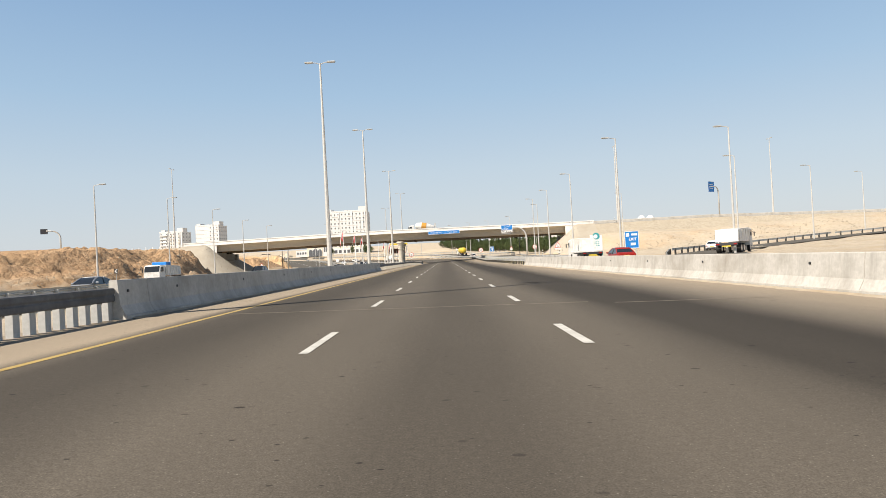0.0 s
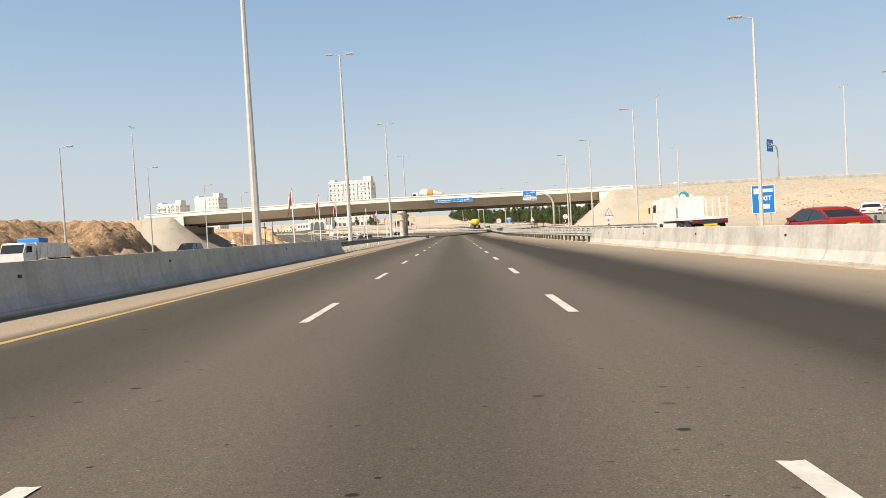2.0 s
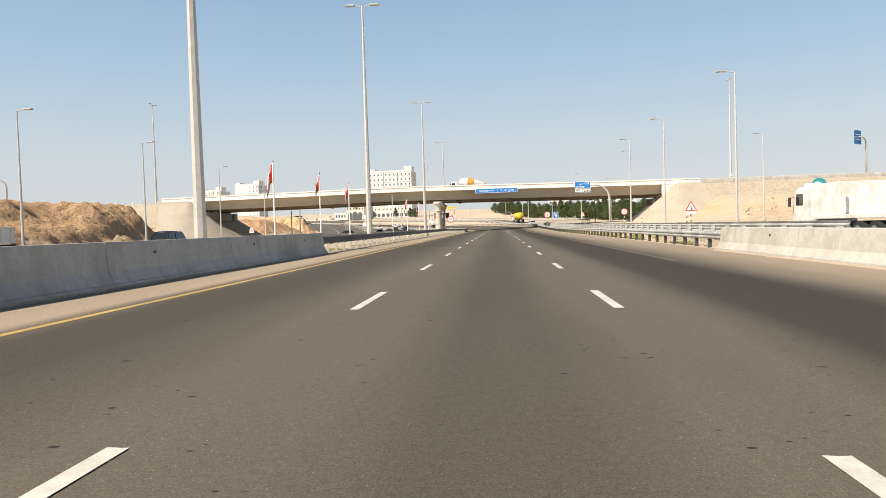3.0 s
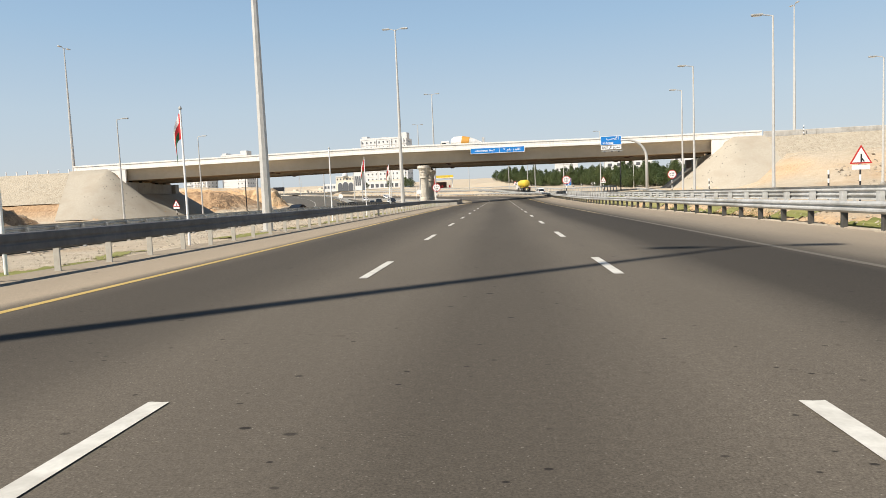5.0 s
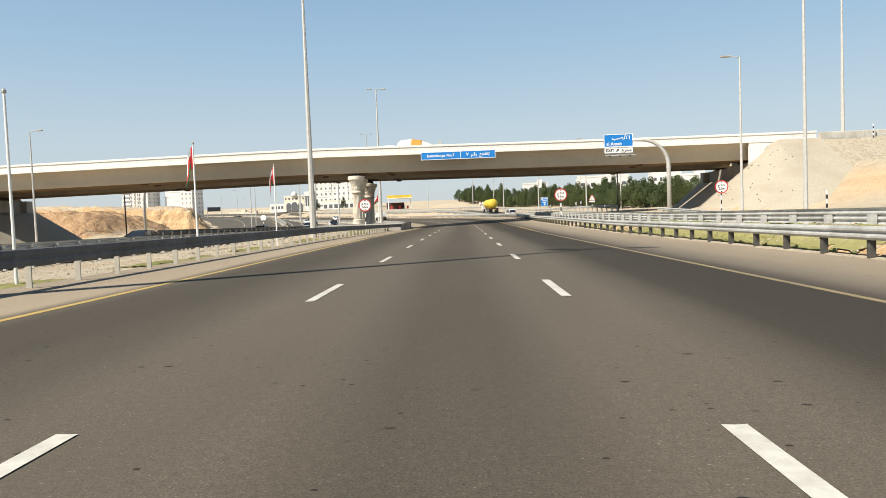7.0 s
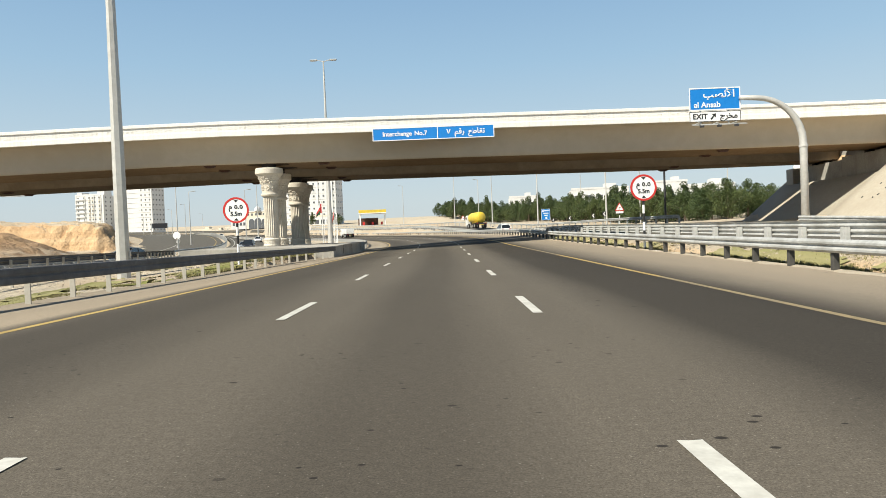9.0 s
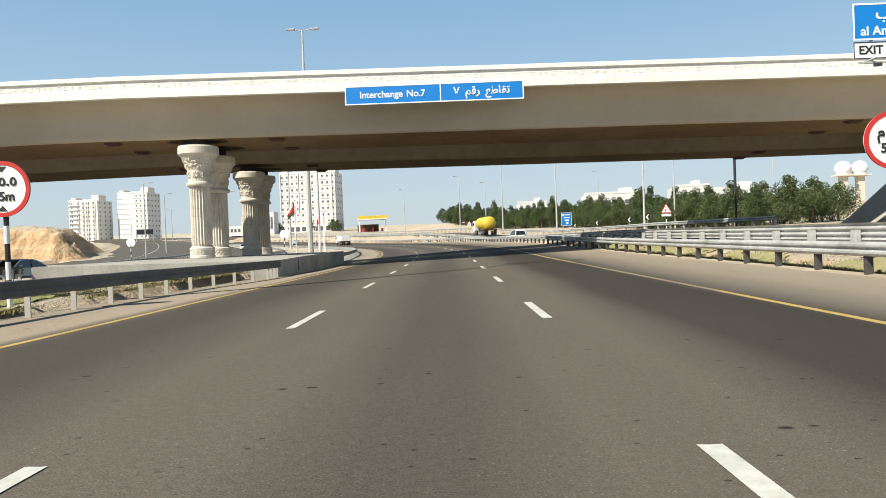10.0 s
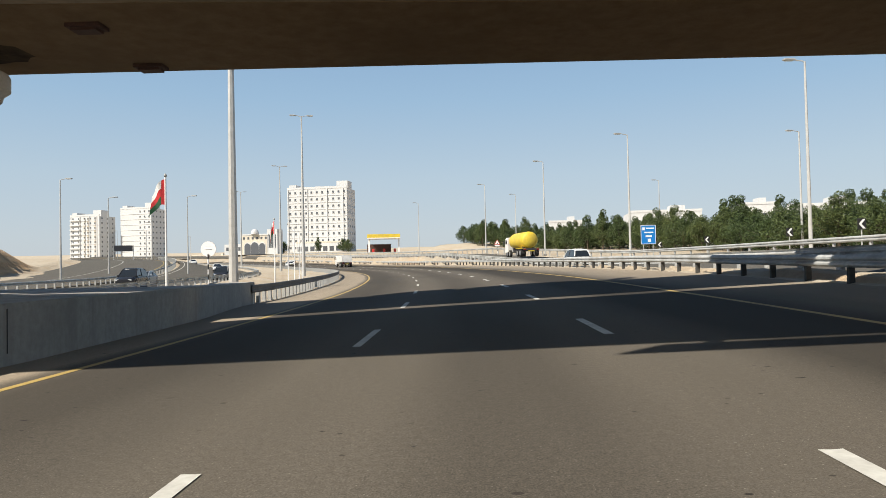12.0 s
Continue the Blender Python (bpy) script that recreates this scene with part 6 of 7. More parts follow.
# ---- buildings ----
def window_mesh(w, h):
    bm = bmesh.new()
    box(bm, (w, 0.06, h), (0, 0.0, 0))
    me = bpy.data.meshes.new("window")
    bm.to_mesh(me)
    bm.free()
    me.materials.append(WINDOW_DARK)
    return me


def build_block(name, label, w, dpt, h, floors, bays, at, paint, parapet=1.2, ribs=True, shops=False, win=(1.1, 1.2), recess=False, blank=0, ledges=False):
    root = thing(name, label, "building", "apartment towers", at=at)
    wall = part("wall", boxed((w, dpt, h), (0, dpt / 2, h / 2)), paint, root)
    me = window_mesh(*win)
    sill_bm = boxed((win[0] + 0.3, 0.25, 0.12), (0, -0.08, -win[1] / 2 - 0.06))
    sill = bpy.data.meshes.new("sill")
    sill_bm.to_mesh(sill)
    sill_bm.free()
    sill.materials.append(paint)
    fh = (h - 1.0) / floors
    for f in range(floors):
        for b in range(blank, bays):
            x = -w / 2 + (b + 0.5) * w / bays
            z = 1.0 + (f + 0.5) * fh
            wo = new("window", me)
            wo.parent = wall
            wo.location = (x, -0.02, z)
            so = new("sill", sill)
            so.parent = wall
            so.location = (x, -0.02, z)
        for b in range(max(2, int(bays * dpt / w))):
            for sx in (-1, 1):
                wo = new("window", me)
                wo.parent = wall
                wo.matrix_basis = pose(sx * (w / 2 + 0.02), (b + 0.5) * dpt / max(2, int(bays * dpt / w)), 1.0 + (f + 0.5) * fh, 0, 0, 90)
        part("floor_band", boxed((w + 0.3, 0.25, 0.18), (0, -0.1, 1.0 + f * fh)), paint, root)
    if ribs:
        for x in (-w / 2 + 0.5, -w * 0.16, w * 0.17, w / 2 - 2.2):
            part("rib", boxed((0.5, 0.5, h), (x, -0.15, h / 2)), paint, root)
    for x, ww, hh in ((-w / 2 + 2.6, 4.2, 2.8), (w / 2 - 3.2, 6.4, 4.2), (0.0, 3.0, 1.6)):
        part("roof_house", boxed((ww, dpt * 0.5, hh), (x, dpt * 0.35, h + hh / 2)), paint, root)
    part("parapet", boxed((w + 0.2, 0.3, parapet), (0, 0.0, h + parapet / 2)), paint, root)
    if recess:
        for x in ((0.0, w * 0.12, w * 0.36) if ledges else (-w * 0.22, w * 0.06, w * 0.36)):
            strip = part("recess", boxed((1.5, 0.12, h - 3.0), (x, -0.16, h / 2)), BUILDING_CREAM, root, "cream balcony recess")
            for f in range(floors):
                part("balcony", boxed((1.5, 0.5, 0.9), (x, -0.4, 1.4 + f * fh)), paint, strip)
                part("opening", boxed((1.1, 0.06, 1.3), (x, -0.24, 2.6 + f * fh)), WINDOW_DARK, strip)
    if ledges:
        for f in range(floors):
            part("balcony", boxed((w * 0.34, 1.1, 0.95), (-w * 0.31, -0.5, 1.5 + f * fh), 0.03), paint, root)
    if shops:
        part("podium", boxed((w * 0.75, 8.0, 6.0), (w * 0.12, -5.0, 3.0)), paint, root)
        part("podium_band", boxed((w * 0.76, 8.2, 0.9), (w * 0.12, -5.0, 5.6)), BUILDING_CREAM, root)
        for k in range(7):
            part("shop_front", boxed((2.4, 0.1, 2.6), (-w * 0.2 + k * w * 0.105, -9.04, 2.0)), WINDOW_DARK, root)
    return root


build_block("apartment_tower", "tall white apartment tower with rows of small windows", 35.0, 15.0, 35.8, 9, 11, pose(-83.6, 566.0, 9.6, 0, 0, -8), BUILDING_WHITE, shops=True)
build_block("apartment_tower", "white apartment block far behind the road", 26.0, 16.0, 39.8, 10, 7, pose(-240.0, 672.0, 7.0, 0, 0, -12), BUILDING_WHITE, ribs=False, blank=4)
build_block("apartment_tower", "pale apartment block with balcony recesses far behind the road", 25.0, 16.0, 34.8, 10, 5, pose(-275.0, 667.0, 7.0, 0, 0, -12), BUILDING_WHITE, recess=True, ledges=True)


def build_hall():
    root = thing("arched_hall", "cream building with an arched portal and side wings", "building", at=pose(-98.0, 500.0, 7.9, 0, 0, -8))
    part("main_wall", boxed((13.0, 9.0, 9.0), (0, 4.5, 4.5)), BUILDING_CREAM, root)
    part("cornice", boxed((13.4, 9.4, 0.6), (0, 4.5, 9.2)), BUILDING_WHITE, root)
    for cx, w in ((-3.6, 1.5), (0.0, 1.9), (3.6, 1.5)):
        arch_pts = [(-w, 0), (w, 0), (w, 3.6)] + [(w * math.cos(q * math.pi / 10), 3.6 + w * 1.1 * math.sin(q * math.pi / 10)) for q in range(1, 10)] + [(-w, 3.6)]
        frame_pts = [(px * 1.18, pz * 1.08) for px, pz in arch_pts]
        part("arch_frame", prism(bmesh.new(), frame_pts, 0.3, Matrix.Translation((cx, -0.1, 0))), BUILDING_WHITE, root)
        part("arch", prism(bmesh.new(), arch_pts, 0.3, Matrix.Translation((cx, -0.16, 0))), WINDOW_DARK, root)
    for k in range(6):
        part("window", boxed((0.9, 0.1, 1.1), (-5.4 + k * 2.15, -0.03, 7.6)), WINDOW_DARK, root)
    part("dome", lathe(bmesh.new(), [(1.8, 9.4), (1.75, 10.2), (1.4, 11.1), (0.7, 11.7), (0.1, 11.9)], 20), BUILDING_WHITE, root)
    part("tower_block", boxed((5.0, 6.0, 11.5), (8.5, 3.0, 5.75)), BUILDING_WHITE, root)
    for k in range(3):
        part("window", boxed((0.9, 0.1, 6.0), (7.2 + k * 1.3, -0.06, 6.0)), WINDOW_DARK, root)
    part("side_wing", boxed((9.0, 7.0, 5.0), (-11.0, 4.0, 2.5)), BUILDING_WHITE, root)
    for k in range(4):
        part("window", boxed((1.2, 0.1, 1.6), (-14.0 + k * 2.0, 0.45, 2.8)), WINDOW_DARK, root)
    return root


build_hall()


def build_low(name, label, w, dpt, h, at, paint, bays=6):
    root = thing(name, label, "building", "low buildings", at=at)
    part("wall", boxed((w, dpt, h), (0, dpt / 2, h / 2)), paint, root)
    part("parapet", boxed((w + 0.2, 0.3, 0.7), (0, 0, h + 0.35)), paint, root)
    for b in range(bays):
        part("window", boxed((w / bays * 0.45, 0.1, 1.4), (-w / 2 + (b + 0.5) * w / bays, -0.03, h * 0.62)), WINDOW_DARK, root)
    part("roof_house", boxed((w * 0.2, dpt * 0.4, 2.2), (w * 0.2, dpt * 0.4, h + 1.1)), paint, root)
    return root


def grounded(x, y, turn=0, dz=-0.2):
    return pose(x, y, ground_height(x, y) + dz, 0, 0, turn)


for x, y, w, h, turn in ((62, 405, 22, 8, -6), (80, 345, 16, 5, -12), (36, 440, 12, 7, -4), (88, 400, 12, 9, -8)):
    build_low("villa", "white flat-roofed building partly hidden by the trees", w, 14, h, grounded(x, y, turn), BUILDING_WHITE, max(5, w // 5))


def build_fuel_station():
    root = thing("fuel_station", "fuel station with a long yellow canopy", "building", at=grounded(-31.0, 442.0, 6))
    part("canopy", boxed((12.0, 9.0, 1.5), (0, 0, 6.2), 0.05), YELLOW, root)
    part("canopy_band", boxed((12.1, 9.1, 0.3), (0, 0, 5.5), 0.02), SIGN_WHITE, root)
    for x in (-5.5, 5.5):
        for y in (-2.5, 2.5):
            part("column", boxed((0.5, 0.5, 5.6), (x, y, 2.7)), SIGN_WHITE, root)
    part("shop", boxed((9.0, 5.0, 3.6), (-2.0, 8.0, 1.8)), RUST, root)
    for x in (-4.0, 0.0, 4.0):
        part("pump", boxed((0.9, 0.6, 1.7), (x, 0, 0.85), 0.05), SIGN_RED, root)
    return root


build_fuel_station()
for x, y, w, h, turn in ((-182, 650, 16, 4, -10), (-168, 640, 9, 3.4, -10), (-160, 655, 12, 4.5, -8)):
    build_low("villa", "low pale flat-roofed building on the far plain", w, 10, h, grounded(x, y, turn), BUILDING_CREAM, 4)
for x, y in ((-96.0, 394.0), (-124.0, 490.0), (-139.0, 455.0), (-118.0, 436.0)):
    copy_thing(single, grounded(x, y, 20.0, -2.5))


def build_far_gantry():
    root = thing("road_sign", "overhead road sign seen from its dull grey back", "road sign", at=grounded(-110.0, 404.0, 24.0))
    part("panel", boxed((5.4, 0.12, 1.9), (0, 0, 4.2), 0.02), DARK_STEEL, root)
    for x in (-2.9, 2.9):
        part("post", tube(bmesh.new(), (x, 0.1, -0.3), (x, 0.1, 5.2), 0.13, 0.11, 8), POLE, root)
    for z in (3.7, 4.7):
        part("beam", boxed((5.8, 0.14, 0.16), (0, 0.12, z), 0.01), POLE, root)
    return root


build_far_gantry()


def build_dome(at):
    root = thing("radar_dome", "white round dome on a low tower above the trees", "dome", "white domes", at=at)
    part("tower", boxed((1.6, 1.6, 12.6), (0, 0, 6.3)), BUILDING_CREAM, root)
    part("platform", boxed((4.2, 3.4, 0.35), (0, 0, 12.5), 0.03), BUILDING_CREAM, root)
    part("collar", lathe(bmesh.new(), [(1.5, 12.6), (1.6, 12.9), (1.6, 13.1)], 24), SIGN_WHITE, root)
    bm = bmesh.new()
    bmesh.ops.create_icosphere(bm, subdivisions=3, radius=1.95, matrix=Matrix.Translation((0, 0, 14.2)))
    part("dome_shell", bm, SIGN_WHITE, root, smooth=True)
    return root


build_dome(pose(99.0, 327.0, 1.3))
build_dome(pose(103.6, 327.8, 1.3))


# ---- trees ----
LEAF, LNT, LB = nodes_of("leaf_green")
info = LNT.nodes.new("ShaderNodeNewGeometry")
oi = LNT.nodes.new("ShaderNodeObjectInfo")
leaf_col = ramp_between(LNT, info.outputs["Random Per Island"], (0.022, 0.043, 0.012), (0.098, 0.128, 0.038), 0.0, 1.0)
tree_tint = ramp_between(LNT, oi.outputs["Random"], (0.75, 0.85, 0.7), (1.15, 1.08, 0.9), 0.0, 1.0)
LNT.links.new(mix_rgb(LNT, 1.0, leaf_col, tree_tint, "MULTIPLY"), LB.inputs["Base Color"])
LB.inputs["Roughness"].default_value = 0.6
BARK = surface("bark", (0.10, 0.075, 0.05), (0.20, 0.155, 0.11), fine=6, coarse=1.0, rough=0.9, bump=0.6, depth=0.02)


def build_tree(seed, h, spread):
    """A bushy roadside tree: tapered trunk, limbs, and a crown of many small leaf sprays."""
    rnd = random.Random(seed)
    root = thing("tree", "dense dark green roadside tree", "tree", "roadside trees")
    bm = bmesh.new()
    path_tube(bm, [(0, 0, -0.3), (rnd.uniform(-0.1, 0.1), 0.05, h * 0.3), (rnd.uniform(-0.2, 0.2), -0.05, h * 0.62)], [0.2, 0.15, 0.07], 8)
    tips = []
    for k in range(11):
        a = k * 2.4 + rnd.uniform(-0.4, 0.4)
        z0 = h * rnd.uniform(0.15, 0.5)
        r = spread * rnd.uniform(0.45, 0.95)
        tip = Vector((r * math.cos(a), r * math.sin(a), z0 + h * rnd.uniform(0.05, 0.32)))
        path_tube(bm, [(0, 0, z0), tip * 0.5 + Vector((0, 0, z0 * 0.55)), tip], [0.08, 0.05, 0.02], 5)
        tips.append(tip)
    part("trunk", bm, BARK, root)
    verts, faces = [], []
    clumps = [(t, spread * rnd.uniform(0.34, 0.5)) for t in tips]
    for k in range(16):
        zz = h * (0.16 + 0.78 * k / 15)
        rr = spread * (1.0 - 0.72 * ((zz / h) - 0.25) ** 2 * 1.5) * rnd.uniform(0.25, 0.7) * (0.45 if zz > 0.82 * h else 1.0)
        a = k * 2.399
        clumps.append((Vector((rr * math.cos(a), rr * math.sin(a), zz)), spread * rnd.uniform(0.28, 0.45) * (0.7 if zz > 0.8 * h else 1.0)))
    for c, rad in clumps:
        for q in range(290):
            v = Vector((rnd.gauss(0, 1), rnd.gauss(0, 1), rnd.gauss(0, 0.9)))
            v = v.normalized() * rad * (0.55 + 0.5 * rnd.random() ** 0.5)
            o = c + v
            if o.z < 0.25:
                continue
            size = rnd.uniform(0.08, 0.18)
            d1 = Vector((rnd.gauss(0, 1), rnd.gauss(0, 1), rnd.gauss(0, 1))).normalized()
            d2 = d1.cross(Vector((rnd.gauss(0, 1), rnd.gauss(0, 1), rnd.gauss(0, 1)))).normalized()
            n = len(verts)
            verts += [o - d1 * size, o + d2 * size * 0.45, o + d1 * size, o - d2 * size * 0.45]
            faces.append((n, n + 1, n + 2, n + 3))
    me = bpy.data.meshes.new("crown")
    me.from_pydata([tuple(v) for v in verts], [], faces)
    me.materials.append(LEAF)
    crown = new("crown", me)
    crown.parent = root
    return root


TREES = [build_tree(11, 7.4, 2.9), build_tree(12, 8.6, 2.6), build_tree(13, 6.4, 3.1), build_tree(14, 9.4, 2.3), build_tree(15, 7.0, 2.7)]
rt = random.Random(5)
placed = 0
for row, d0 in ((0, 45.0), (1, 50.0), (2, 55.5)):
    s = 239.0 + row * 1.7
    while s < 384.0:
        d = d0 + rt.uniform(-1.4, 1.4)
        p = on_road(s, d)
        k = rt.randrange(5)
        m = pose(p.x, p.y, ground_height(p.x, p.y) - 0.1, 0, 0, rt.uniform(0, 360))
        if placed < 5:
            TREES[placed].matrix_basis = m
            ob = TREES[placed]
        else:
            ob = copy_thing(TREES[k], m)
        f = rt.uniform(0.72, 0.93)
        ob.scale = (f, f, f * rt.uniform(0.85, 1.05) * (0.92 + 0.06 * ease(255, 310, s)))
        placed += 1
        s += rt.uniform(2.9, 4.3)
for x, y, f in ((118.0, 222.0, 0.36), (124.0, 224.0, 0.42), (150.0, 225.0, 0.5), (158.0, 225.5, 0.45), (104.0, 222.0, 0.3), (-88.0, 512.0, 0.9), (-72.0, 515.0, 0.8), (-60.0, 530.0, 0.9), (-66.0, 548.0, 1.0)):
    ob = copy_thing(TREES[int(x) % 5], grounded(x, y, x * 7))
    ob.scale = (f, f, f)


# ---- dry grass and gravel ----
GRASS = surface("dry_grass", (0.115, 0.11, 0.038), (0.30, 0.265, 0.115), fine=3, coarse=0.4, rough=0.9, bump=0.0)
rg = random.Random(9)


def tufts(name, label, spots, size, material=GRASS):
    verts, faces = [], []
    for x, y in spots:
        z = ground_height(x, y)
        r = size * rg.uniform(0.6, 1.4)
        for k in range(12):
            a = rg.uniform(0, math.tau)
            b = Vector((x + rg.gauss(0, r * 0.8), y + rg.gauss(0, r * 0.8), z - 0.05))
            top = b + Vector((math.cos(a) * r * 0.5, math.sin(a) * r * 0.5, r * rg.uniform(0.6, 1.3)))
            w = Vector((-math.sin(a), math.cos(a), 0)) * 0.011
            n = len(verts)
            verts += [tuple(b - w), tuple(b + w), tuple(top)]
            faces.append((n, n + 1, n + 2))
    me = bpy.data.meshes.new(name)
    me.from_pydata(verts, [], faces)
    me.materials.append(material)
    return tagged(new(name, me), label, "grass", kind="stuff")


def patchy(x0, x1, y0, y1, n, gate, full):
    """Places in clumps; beyond y = full they stand everywhere."""
    out = []
    for _ in range(n):
        x, y = rg.uniform(x0, x1), rg.uniform(y0, y1)
        if y > full or rough_noise(x, y * 0.5, 0.28, 3.0) > gate:
            out.append((x, y))
    return out


tufts("grass", "dry yellow-green grass tufts in the sandy median", patchy(-14.5, -8.3, 78, 189.2, 17000, 0.03, 300.0) + patchy(-10.8, -8.15, 158, 188.4, 4200, -0.04, 176.0) + patchy(-8.6, -7.6, 184, 188.2, 260, -1.0, 0.0), 0.085)
tufts("grass", "green-yellow grass between the two guard rails", patchy(9.9, 11.9, 100, 203, 13000, 0.02, 186.0) + patchy(9.78, 10.25, 150, 203, 5000, -0.1, 172.0), 0.07)


MOSSY = surface("low_green_growth", (0.10, 0.115, 0.032), (0.27, 0.265, 0.10), fine=5, coarse=0.8, rough=0.95, bump=0.6, depth=0.05, stain=(0.37, 0.32, 0.19), space="Generated", spec=0.1)


def growth_mat(name, label, d0, d1, s0, s1, step_d, step_s, covered):
    """A low carpet of grass and weeds that follows the ground; covered(x, y) says how thickly."""
    verts, faces, at = [], [], {}
    nd, ns = int((d1 - d0) / step_d), int((s1 - s0) / step_s)

    def vert(i, j):
        if (i, j) not in at:
            x, y = d0 + i * step_d + 0.3 * step_d * rough_noise(i, j, 0.7, 2.0), s0 + j * step_s + 0.3 * step_s * rough_noise(i, j, 0.7, 9.0)
            at[i, j] = len(verts)
            verts.append((x, y, ground_height(x, y) + 0.02 + 0.07 * abs(rough_noise(x, y, 2.2, 5.0))))
        return at[i, j]
    for i in range(nd):
        for j in range(ns):
            if covered(d0 + (i + 0.5) * step_d, s0 + (j + 0.5) * step_s):
                faces.append((vert(i, j), vert(i + 1, j), vert(i + 1, j + 1), vert(i, j + 1)))
    me = bpy.data.meshes.new(name)
    me.from_pydata(verts, [], faces)
    me.materials.append(MOSSY)
    return tagged(new(name, me), label, "grass", kind="stuff")


growth_mat("grass", "low yellow-green growth on the bank between the two guard rails", 9.82, 12.2, 76.0, 204.0, 0.14, 0.2,
           lambda x, y: rough_noise(x, y * 0.6, 0.55, 3.0) + 0.5 * ease(11.6, 9.9, x) > 0.62 - 0.55 * ease(112, 126, y) + 0.32 * ease(146, 158, y) - 0.30 * ease(176, 186, y))
growth_mat("grass", "low yellow-green growth in patches of the sandy median", -14.6, -8.4, 74.0, 188.5, 0.2, 0.25,
           lambda x, y: rough_noise(x, y * 0.5, 0.28, 3.0) + 0.35 * rough_noise(x, y, 1.1, 8.0) > 0.13 - 0.16 * ease(150, 172, y))


STONE = surface("pale_stone", (0.25, 0.215, 0.165), (0.40, 0.35, 0.275), fine=9, coarse=1.0, rough=0.95, bump=0.3, depth=0.01, spec=0.2)


def stones(name, label, spots, lo, hi):
    verts, faces = [], []
    for x, y in spots:
        r = rg.uniform(lo, hi)
        z = ground_height(x, y)
        n = len(verts)
        for dx, dy, dz in ((1, 0, 0), (0, 1, 0), (-1, 0, 0), (0, -1, 0), (0, 0, 0.8), (0, 0, -0.6)):
            verts.append((x + dx * r * rg.uniform(0.6, 1.3), y + dy * r * rg.uniform(0.6, 1.3), z + dz * r * rg.uniform(0.6, 1.2)))
        for a, b in ((0, 1), (1, 2), (2, 3), (3, 0)):
            faces += [(n + a, n + b, n + 4), (n + b, n + a, n + 5)]
    me = bpy.data.meshes.new(name)
    me.from_pydata(verts, [], faces)
    me.materials.append(STONE)
    return tagged(new(name, me), label, "stones", kind="stuff")


stones("stones", "loose pale stones and clods in the median", [(rg.uniform(-20, -9), rg.uniform(60, 184)) for _ in range(2200)], 0.02, 0.09)
stones("stones", "loose rubble below the dug hill and the dam", [(rg.uniform(-58, -47), rg.uniform(60, 150)) for _ in range(700)] + [(rg.uniform(46, 110), rg.uniform(160, 176)) for _ in range(900)], 0.06, 0.26)
stones("stones", "loose stones on the strip between the guard rails", [(rg.uniform(9.9, 12.6), rg.uniform(70, 205)) for _ in range(4200)] + [(rg.uniform(10.2, 12.4), rg.uniform(120, 205)) for _ in range(1500)], 0.012, 0.085)


# ---- the sandy ramp road on the right ----
def build_ramp():
    pts = [(21.0, 20.0), (24.0, 50.0), (33.0, 76.0), (50.0, 98.0), (75.0, 114.0), (110.0, 124.0), (160.0, 130.0)]
    bm = bmesh.new()
    rows = []
    for i, (x, y) in enumerate(pts):
        a, b = Vector(pts[max(i - 1, 0)]), Vector(pts[min(i + 1, len(pts) - 1)])
        t = (b - a).normalized()
        nrm = Vector((t.y, -t.x))
        row = []
        for q in (-3.6, -1.2, 1.2, 3.6):
            px, py = x + nrm.x * q, y + nrm.y * q
            row.append(bm.verts.new((px, py, ground_height(x, y) + 0.16)))
        rows.append(row)
    for a, b in zip(rows, rows[1:]):
        for k in range(3):
            bm.faces.new((a[k], b[k], b[k + 1], a[k + 1]))
    bmesh.ops.subdivide_edges(bm, edges=bm.edges, cuts=2, use_grid_fill=True)
    bmesh.ops.recalc_face_normals(bm, faces=bm.faces)
    ob = part("road", bm, ASPHALT_SIDE)
    tagged(ob, "grey asphalt ramp climbing over the sand", "road", kind="structure")
    rail = thing("guard_rail", "low guard rail along the climbing ramp", "guard rail", group="motorway guard rails")
    for i in range(1, len(pts) - 1):
        (x0, y0), (x1, y1) = pts[i], pts[i + 1]
        t = (Vector((x1, y1)) - Vector((x0, y0))).normalized()
        nrm = Vector((-t.y, t.x)) * 4.3
        z0, z1 = ground_height(x0, y0) + 0.75, ground_height(x1, y1) + 0.75
        a, b = Vector((x0 + nrm.x, y0 + nrm.y, z0)), Vector((x1 + nrm.x, y1 + nrm.y, z1))
        d = b - a
        m = Matrix.Translation((a + b) / 2) @ d.to_track_quat("X", "Z").to_matrix().to_4x4()
        part("beam", box(bmesh.new(), (d.length, 0.06, 0.3), (a + b) / 2, 0.0, d.to_track_quat("X", "Z").to_matrix().to_4x4()), GALV, rail)
        n = int(d.length / 2.5)
        for k in range(n):
            c = a + d * ((k + 0.5) / n)
            part("post", boxed((0.2, 0.2, 1.2), (c.x, c.y, c.z - 0.5)), POST_DARK, rail)


build_ramp()


# ---- a resurfaced seam across the carriageway ----
SEAM = surface("sealed_joint", (0.12, 0.10, 0.075), (0.20, 0.17, 0.125), fine=7, coarse=1.5, rough=0.9, bump=0.1, depth=0.003)
bm = bmesh.new()
for d0, d1 in ((-5.3, 3.4), (3.9, 7.6)):
    rows = []
    for k in range(13):
        d = d0 + (d1 - d0) * k / 12
        s = 7.15 - 0.05 * d - (0.5 if d0 > 0 else 0.0) + 0.03 * math.sin(d * 2.3)
        rows.append((bm.verts.new(on_road(s - 0.06, d, 0.004)), bm.verts.new(on_road(s + 0.06, d, 0.004))))
    for (p0, q0), (p1, q1) in zip(rows, rows[1:]):
        bm.faces.new((p0, p1, q1, q0))
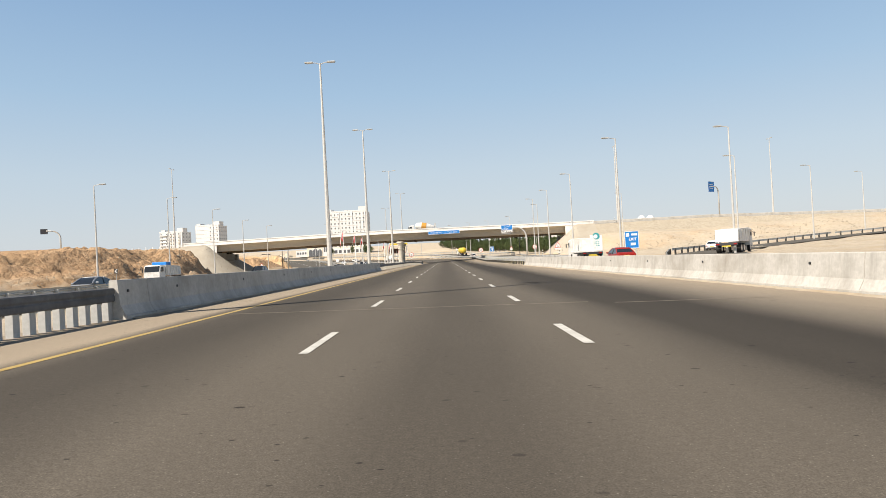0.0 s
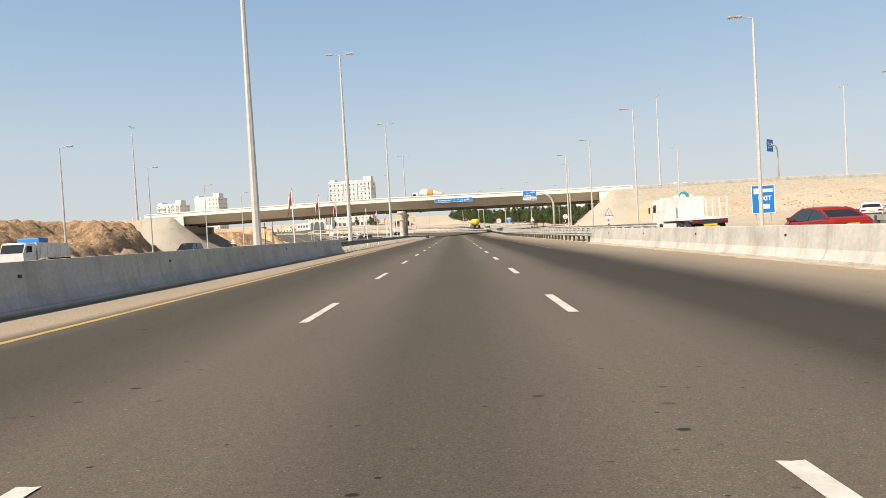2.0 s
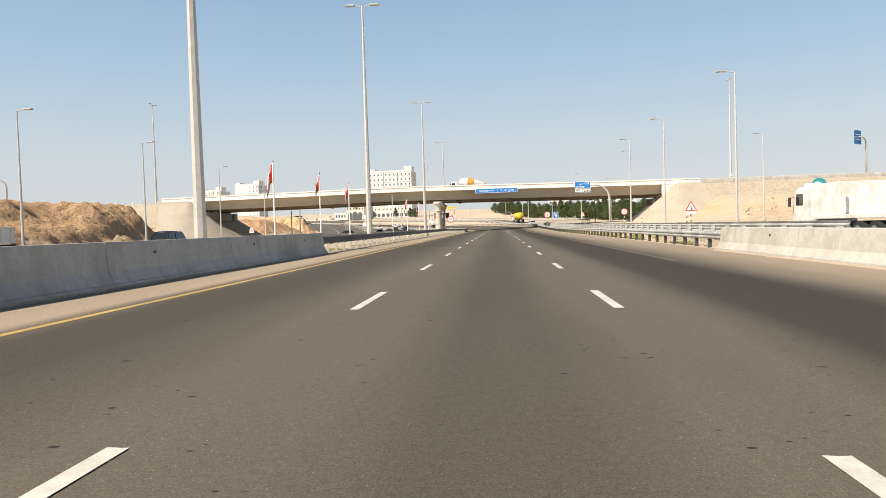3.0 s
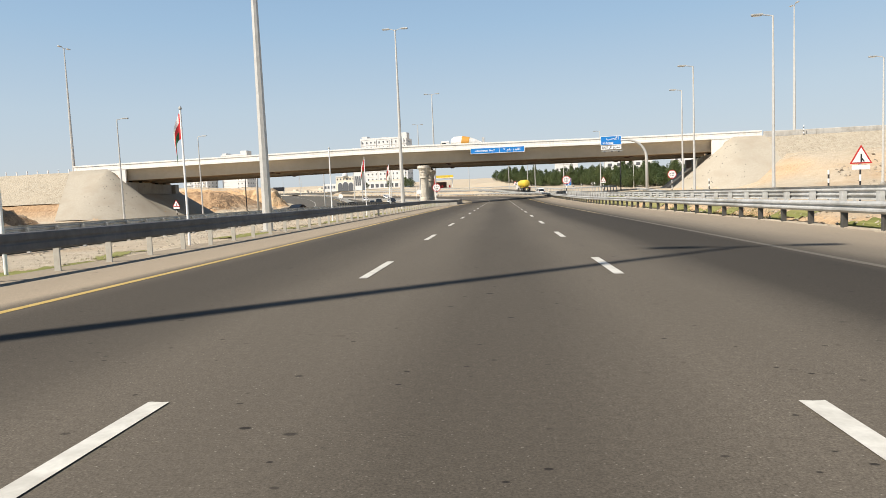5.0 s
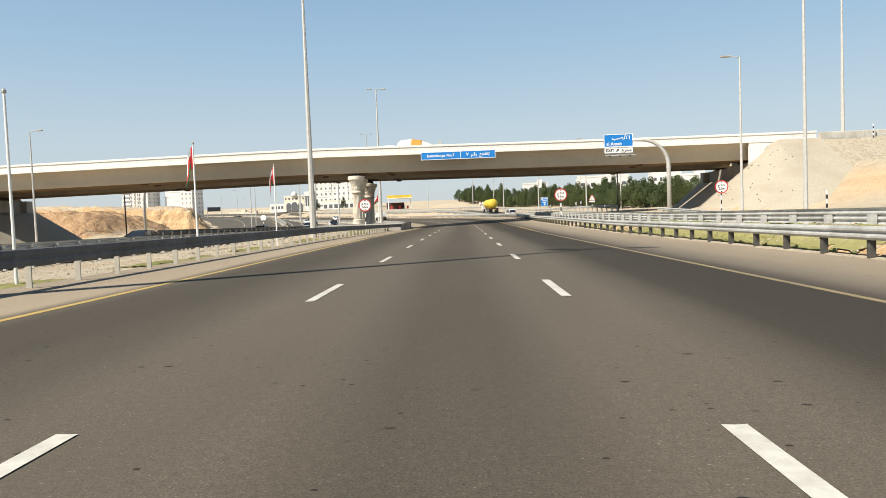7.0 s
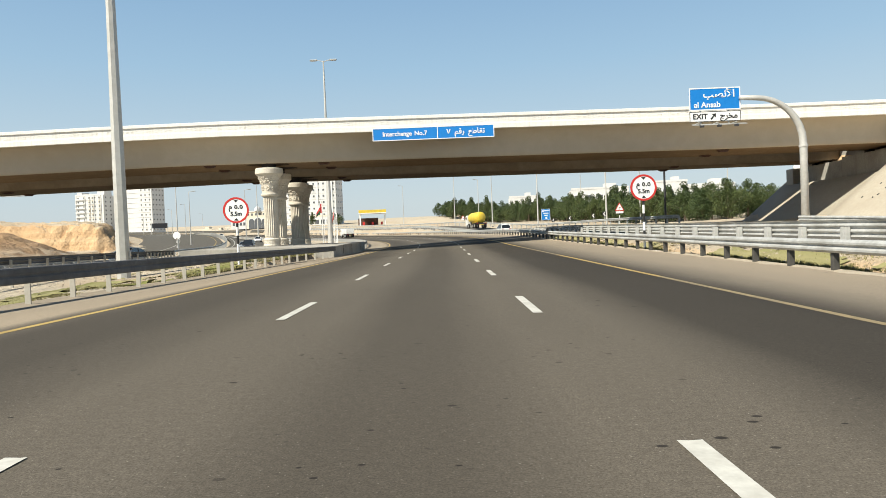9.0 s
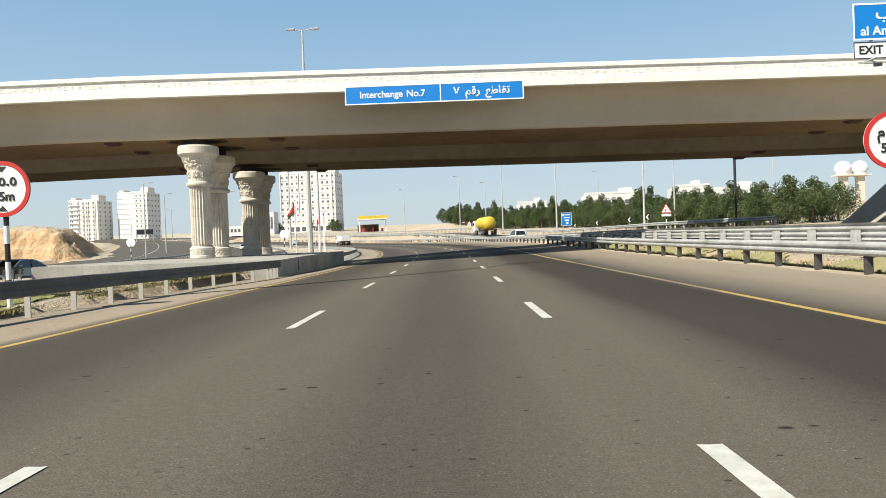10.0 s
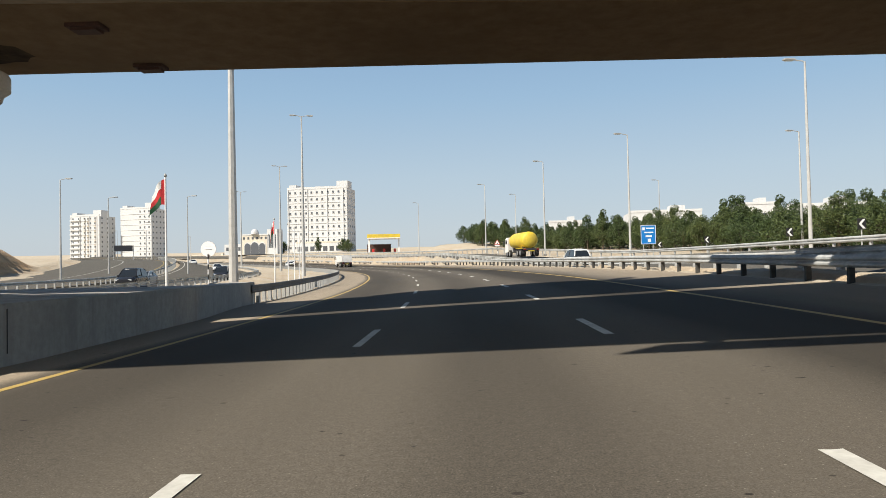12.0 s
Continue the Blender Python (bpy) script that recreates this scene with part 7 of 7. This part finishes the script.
part("sealed_seam", bm, SEAM, road, "pale sealed seam across the lanes")


# ---- posts along the dams' edges ----
def build_edge_post():
    root = thing("edge_post", "short pale post on the edge of the road dam", "post", "posts on the road dam")
    part("post", boxed((0.16, 0.16, 1.2), (0, 0, 0.3), 0.02), SIGN_WHITE, root)
    part("cap", boxed((0.2, 0.2, 0.06), (0, 0, 0.92), 0.01), SIGN_WHITE, root)
    return root


edge_post = build_edge_post()
edge_post.matrix_basis = pose(-80.5, 195.6, embankment(-80.5, 196.0) + 0.1)
for k in range(1, 16):
    x = -80.5 - 2.1 * k
    copy_thing(edge_post, pose(x, 195.6, embankment(x, 196.0) + 0.1))


# ---- sand blown against the road's edges ----
def build_drift(d_edge, width, s0, s1, label, seed):
    """A thin uneven wedge of dust that lies against a barrier or the pavement's edge."""
    side = 1 if d_edge > 0 else -1
    verts, faces = [], []
    n = int((s1 - s0) / 0.35)
    for k in range(n + 1):
        s = s0 + (s1 - s0) * k / n
        w = width * (0.55 + 0.9 * abs(rough_noise(s, seed, 0.7)) + 0.35 * rough_noise(s, seed, 2.3, 4.0))
        w = max(0.04, w)
        for f, z in ((0.0, 0.035), (0.35, 0.02), (0.7, 0.009), (1.0, -0.004)):
            verts.append(tuple(on_road(s, d_edge - side * w * f, z + 0.006 * rough_noise(s, f * 3 + seed, 3.0))))
    for k in range(n):
        for j in range(3):
            a = k * 4 + j
            faces.append((a, a + 1, a + 5, a + 4) if side < 0 else (a + 4, a + 5, a + 1, a))
    me = bpy.data.meshes.new("sand_drift")
    me.from_pydata(verts, [], faces)
    me.materials.append(SAND)
    return tagged(new("sand_drift", me), label, "sand", kind="stuff")


build_drift(9.19, 0.28, -20.0, 69.8, "pale dust lying against the foot of the concrete barrier", 1.0)
build_drift(9.74, 0.30, 69.9, 300.0, "pale dust and grit along the asphalt edge below the guard rail", 2.0)
build_drift(-7.61, 0.16, 7.2, 71.2, "thin pale dust at the foot of the shaded barrier", 3.0)


# ---- the parapet that goes on along the road dam ----
def build_dam_parapet():
    root = thing("dam_parapet", "low cream concrete edge along the top of the road dam", "parapet", kind="structure")
    xs = stations(45.6, 148.0, 9.0)
    for a, b in zip(xs, xs[1:]):
        sec = [(195.0, -1.5), (195.05, -0.30), (195.12, -0.24), (195.5, -0.24), (195.55, -0.30), (195.6, -1.5)]
        part("parapet_panel", along_bridge(bmesh.new(), sec, (a + 0.012, b - 0.012)), CONCRETE_WALL, root)
    return root


build_dam_parapet()
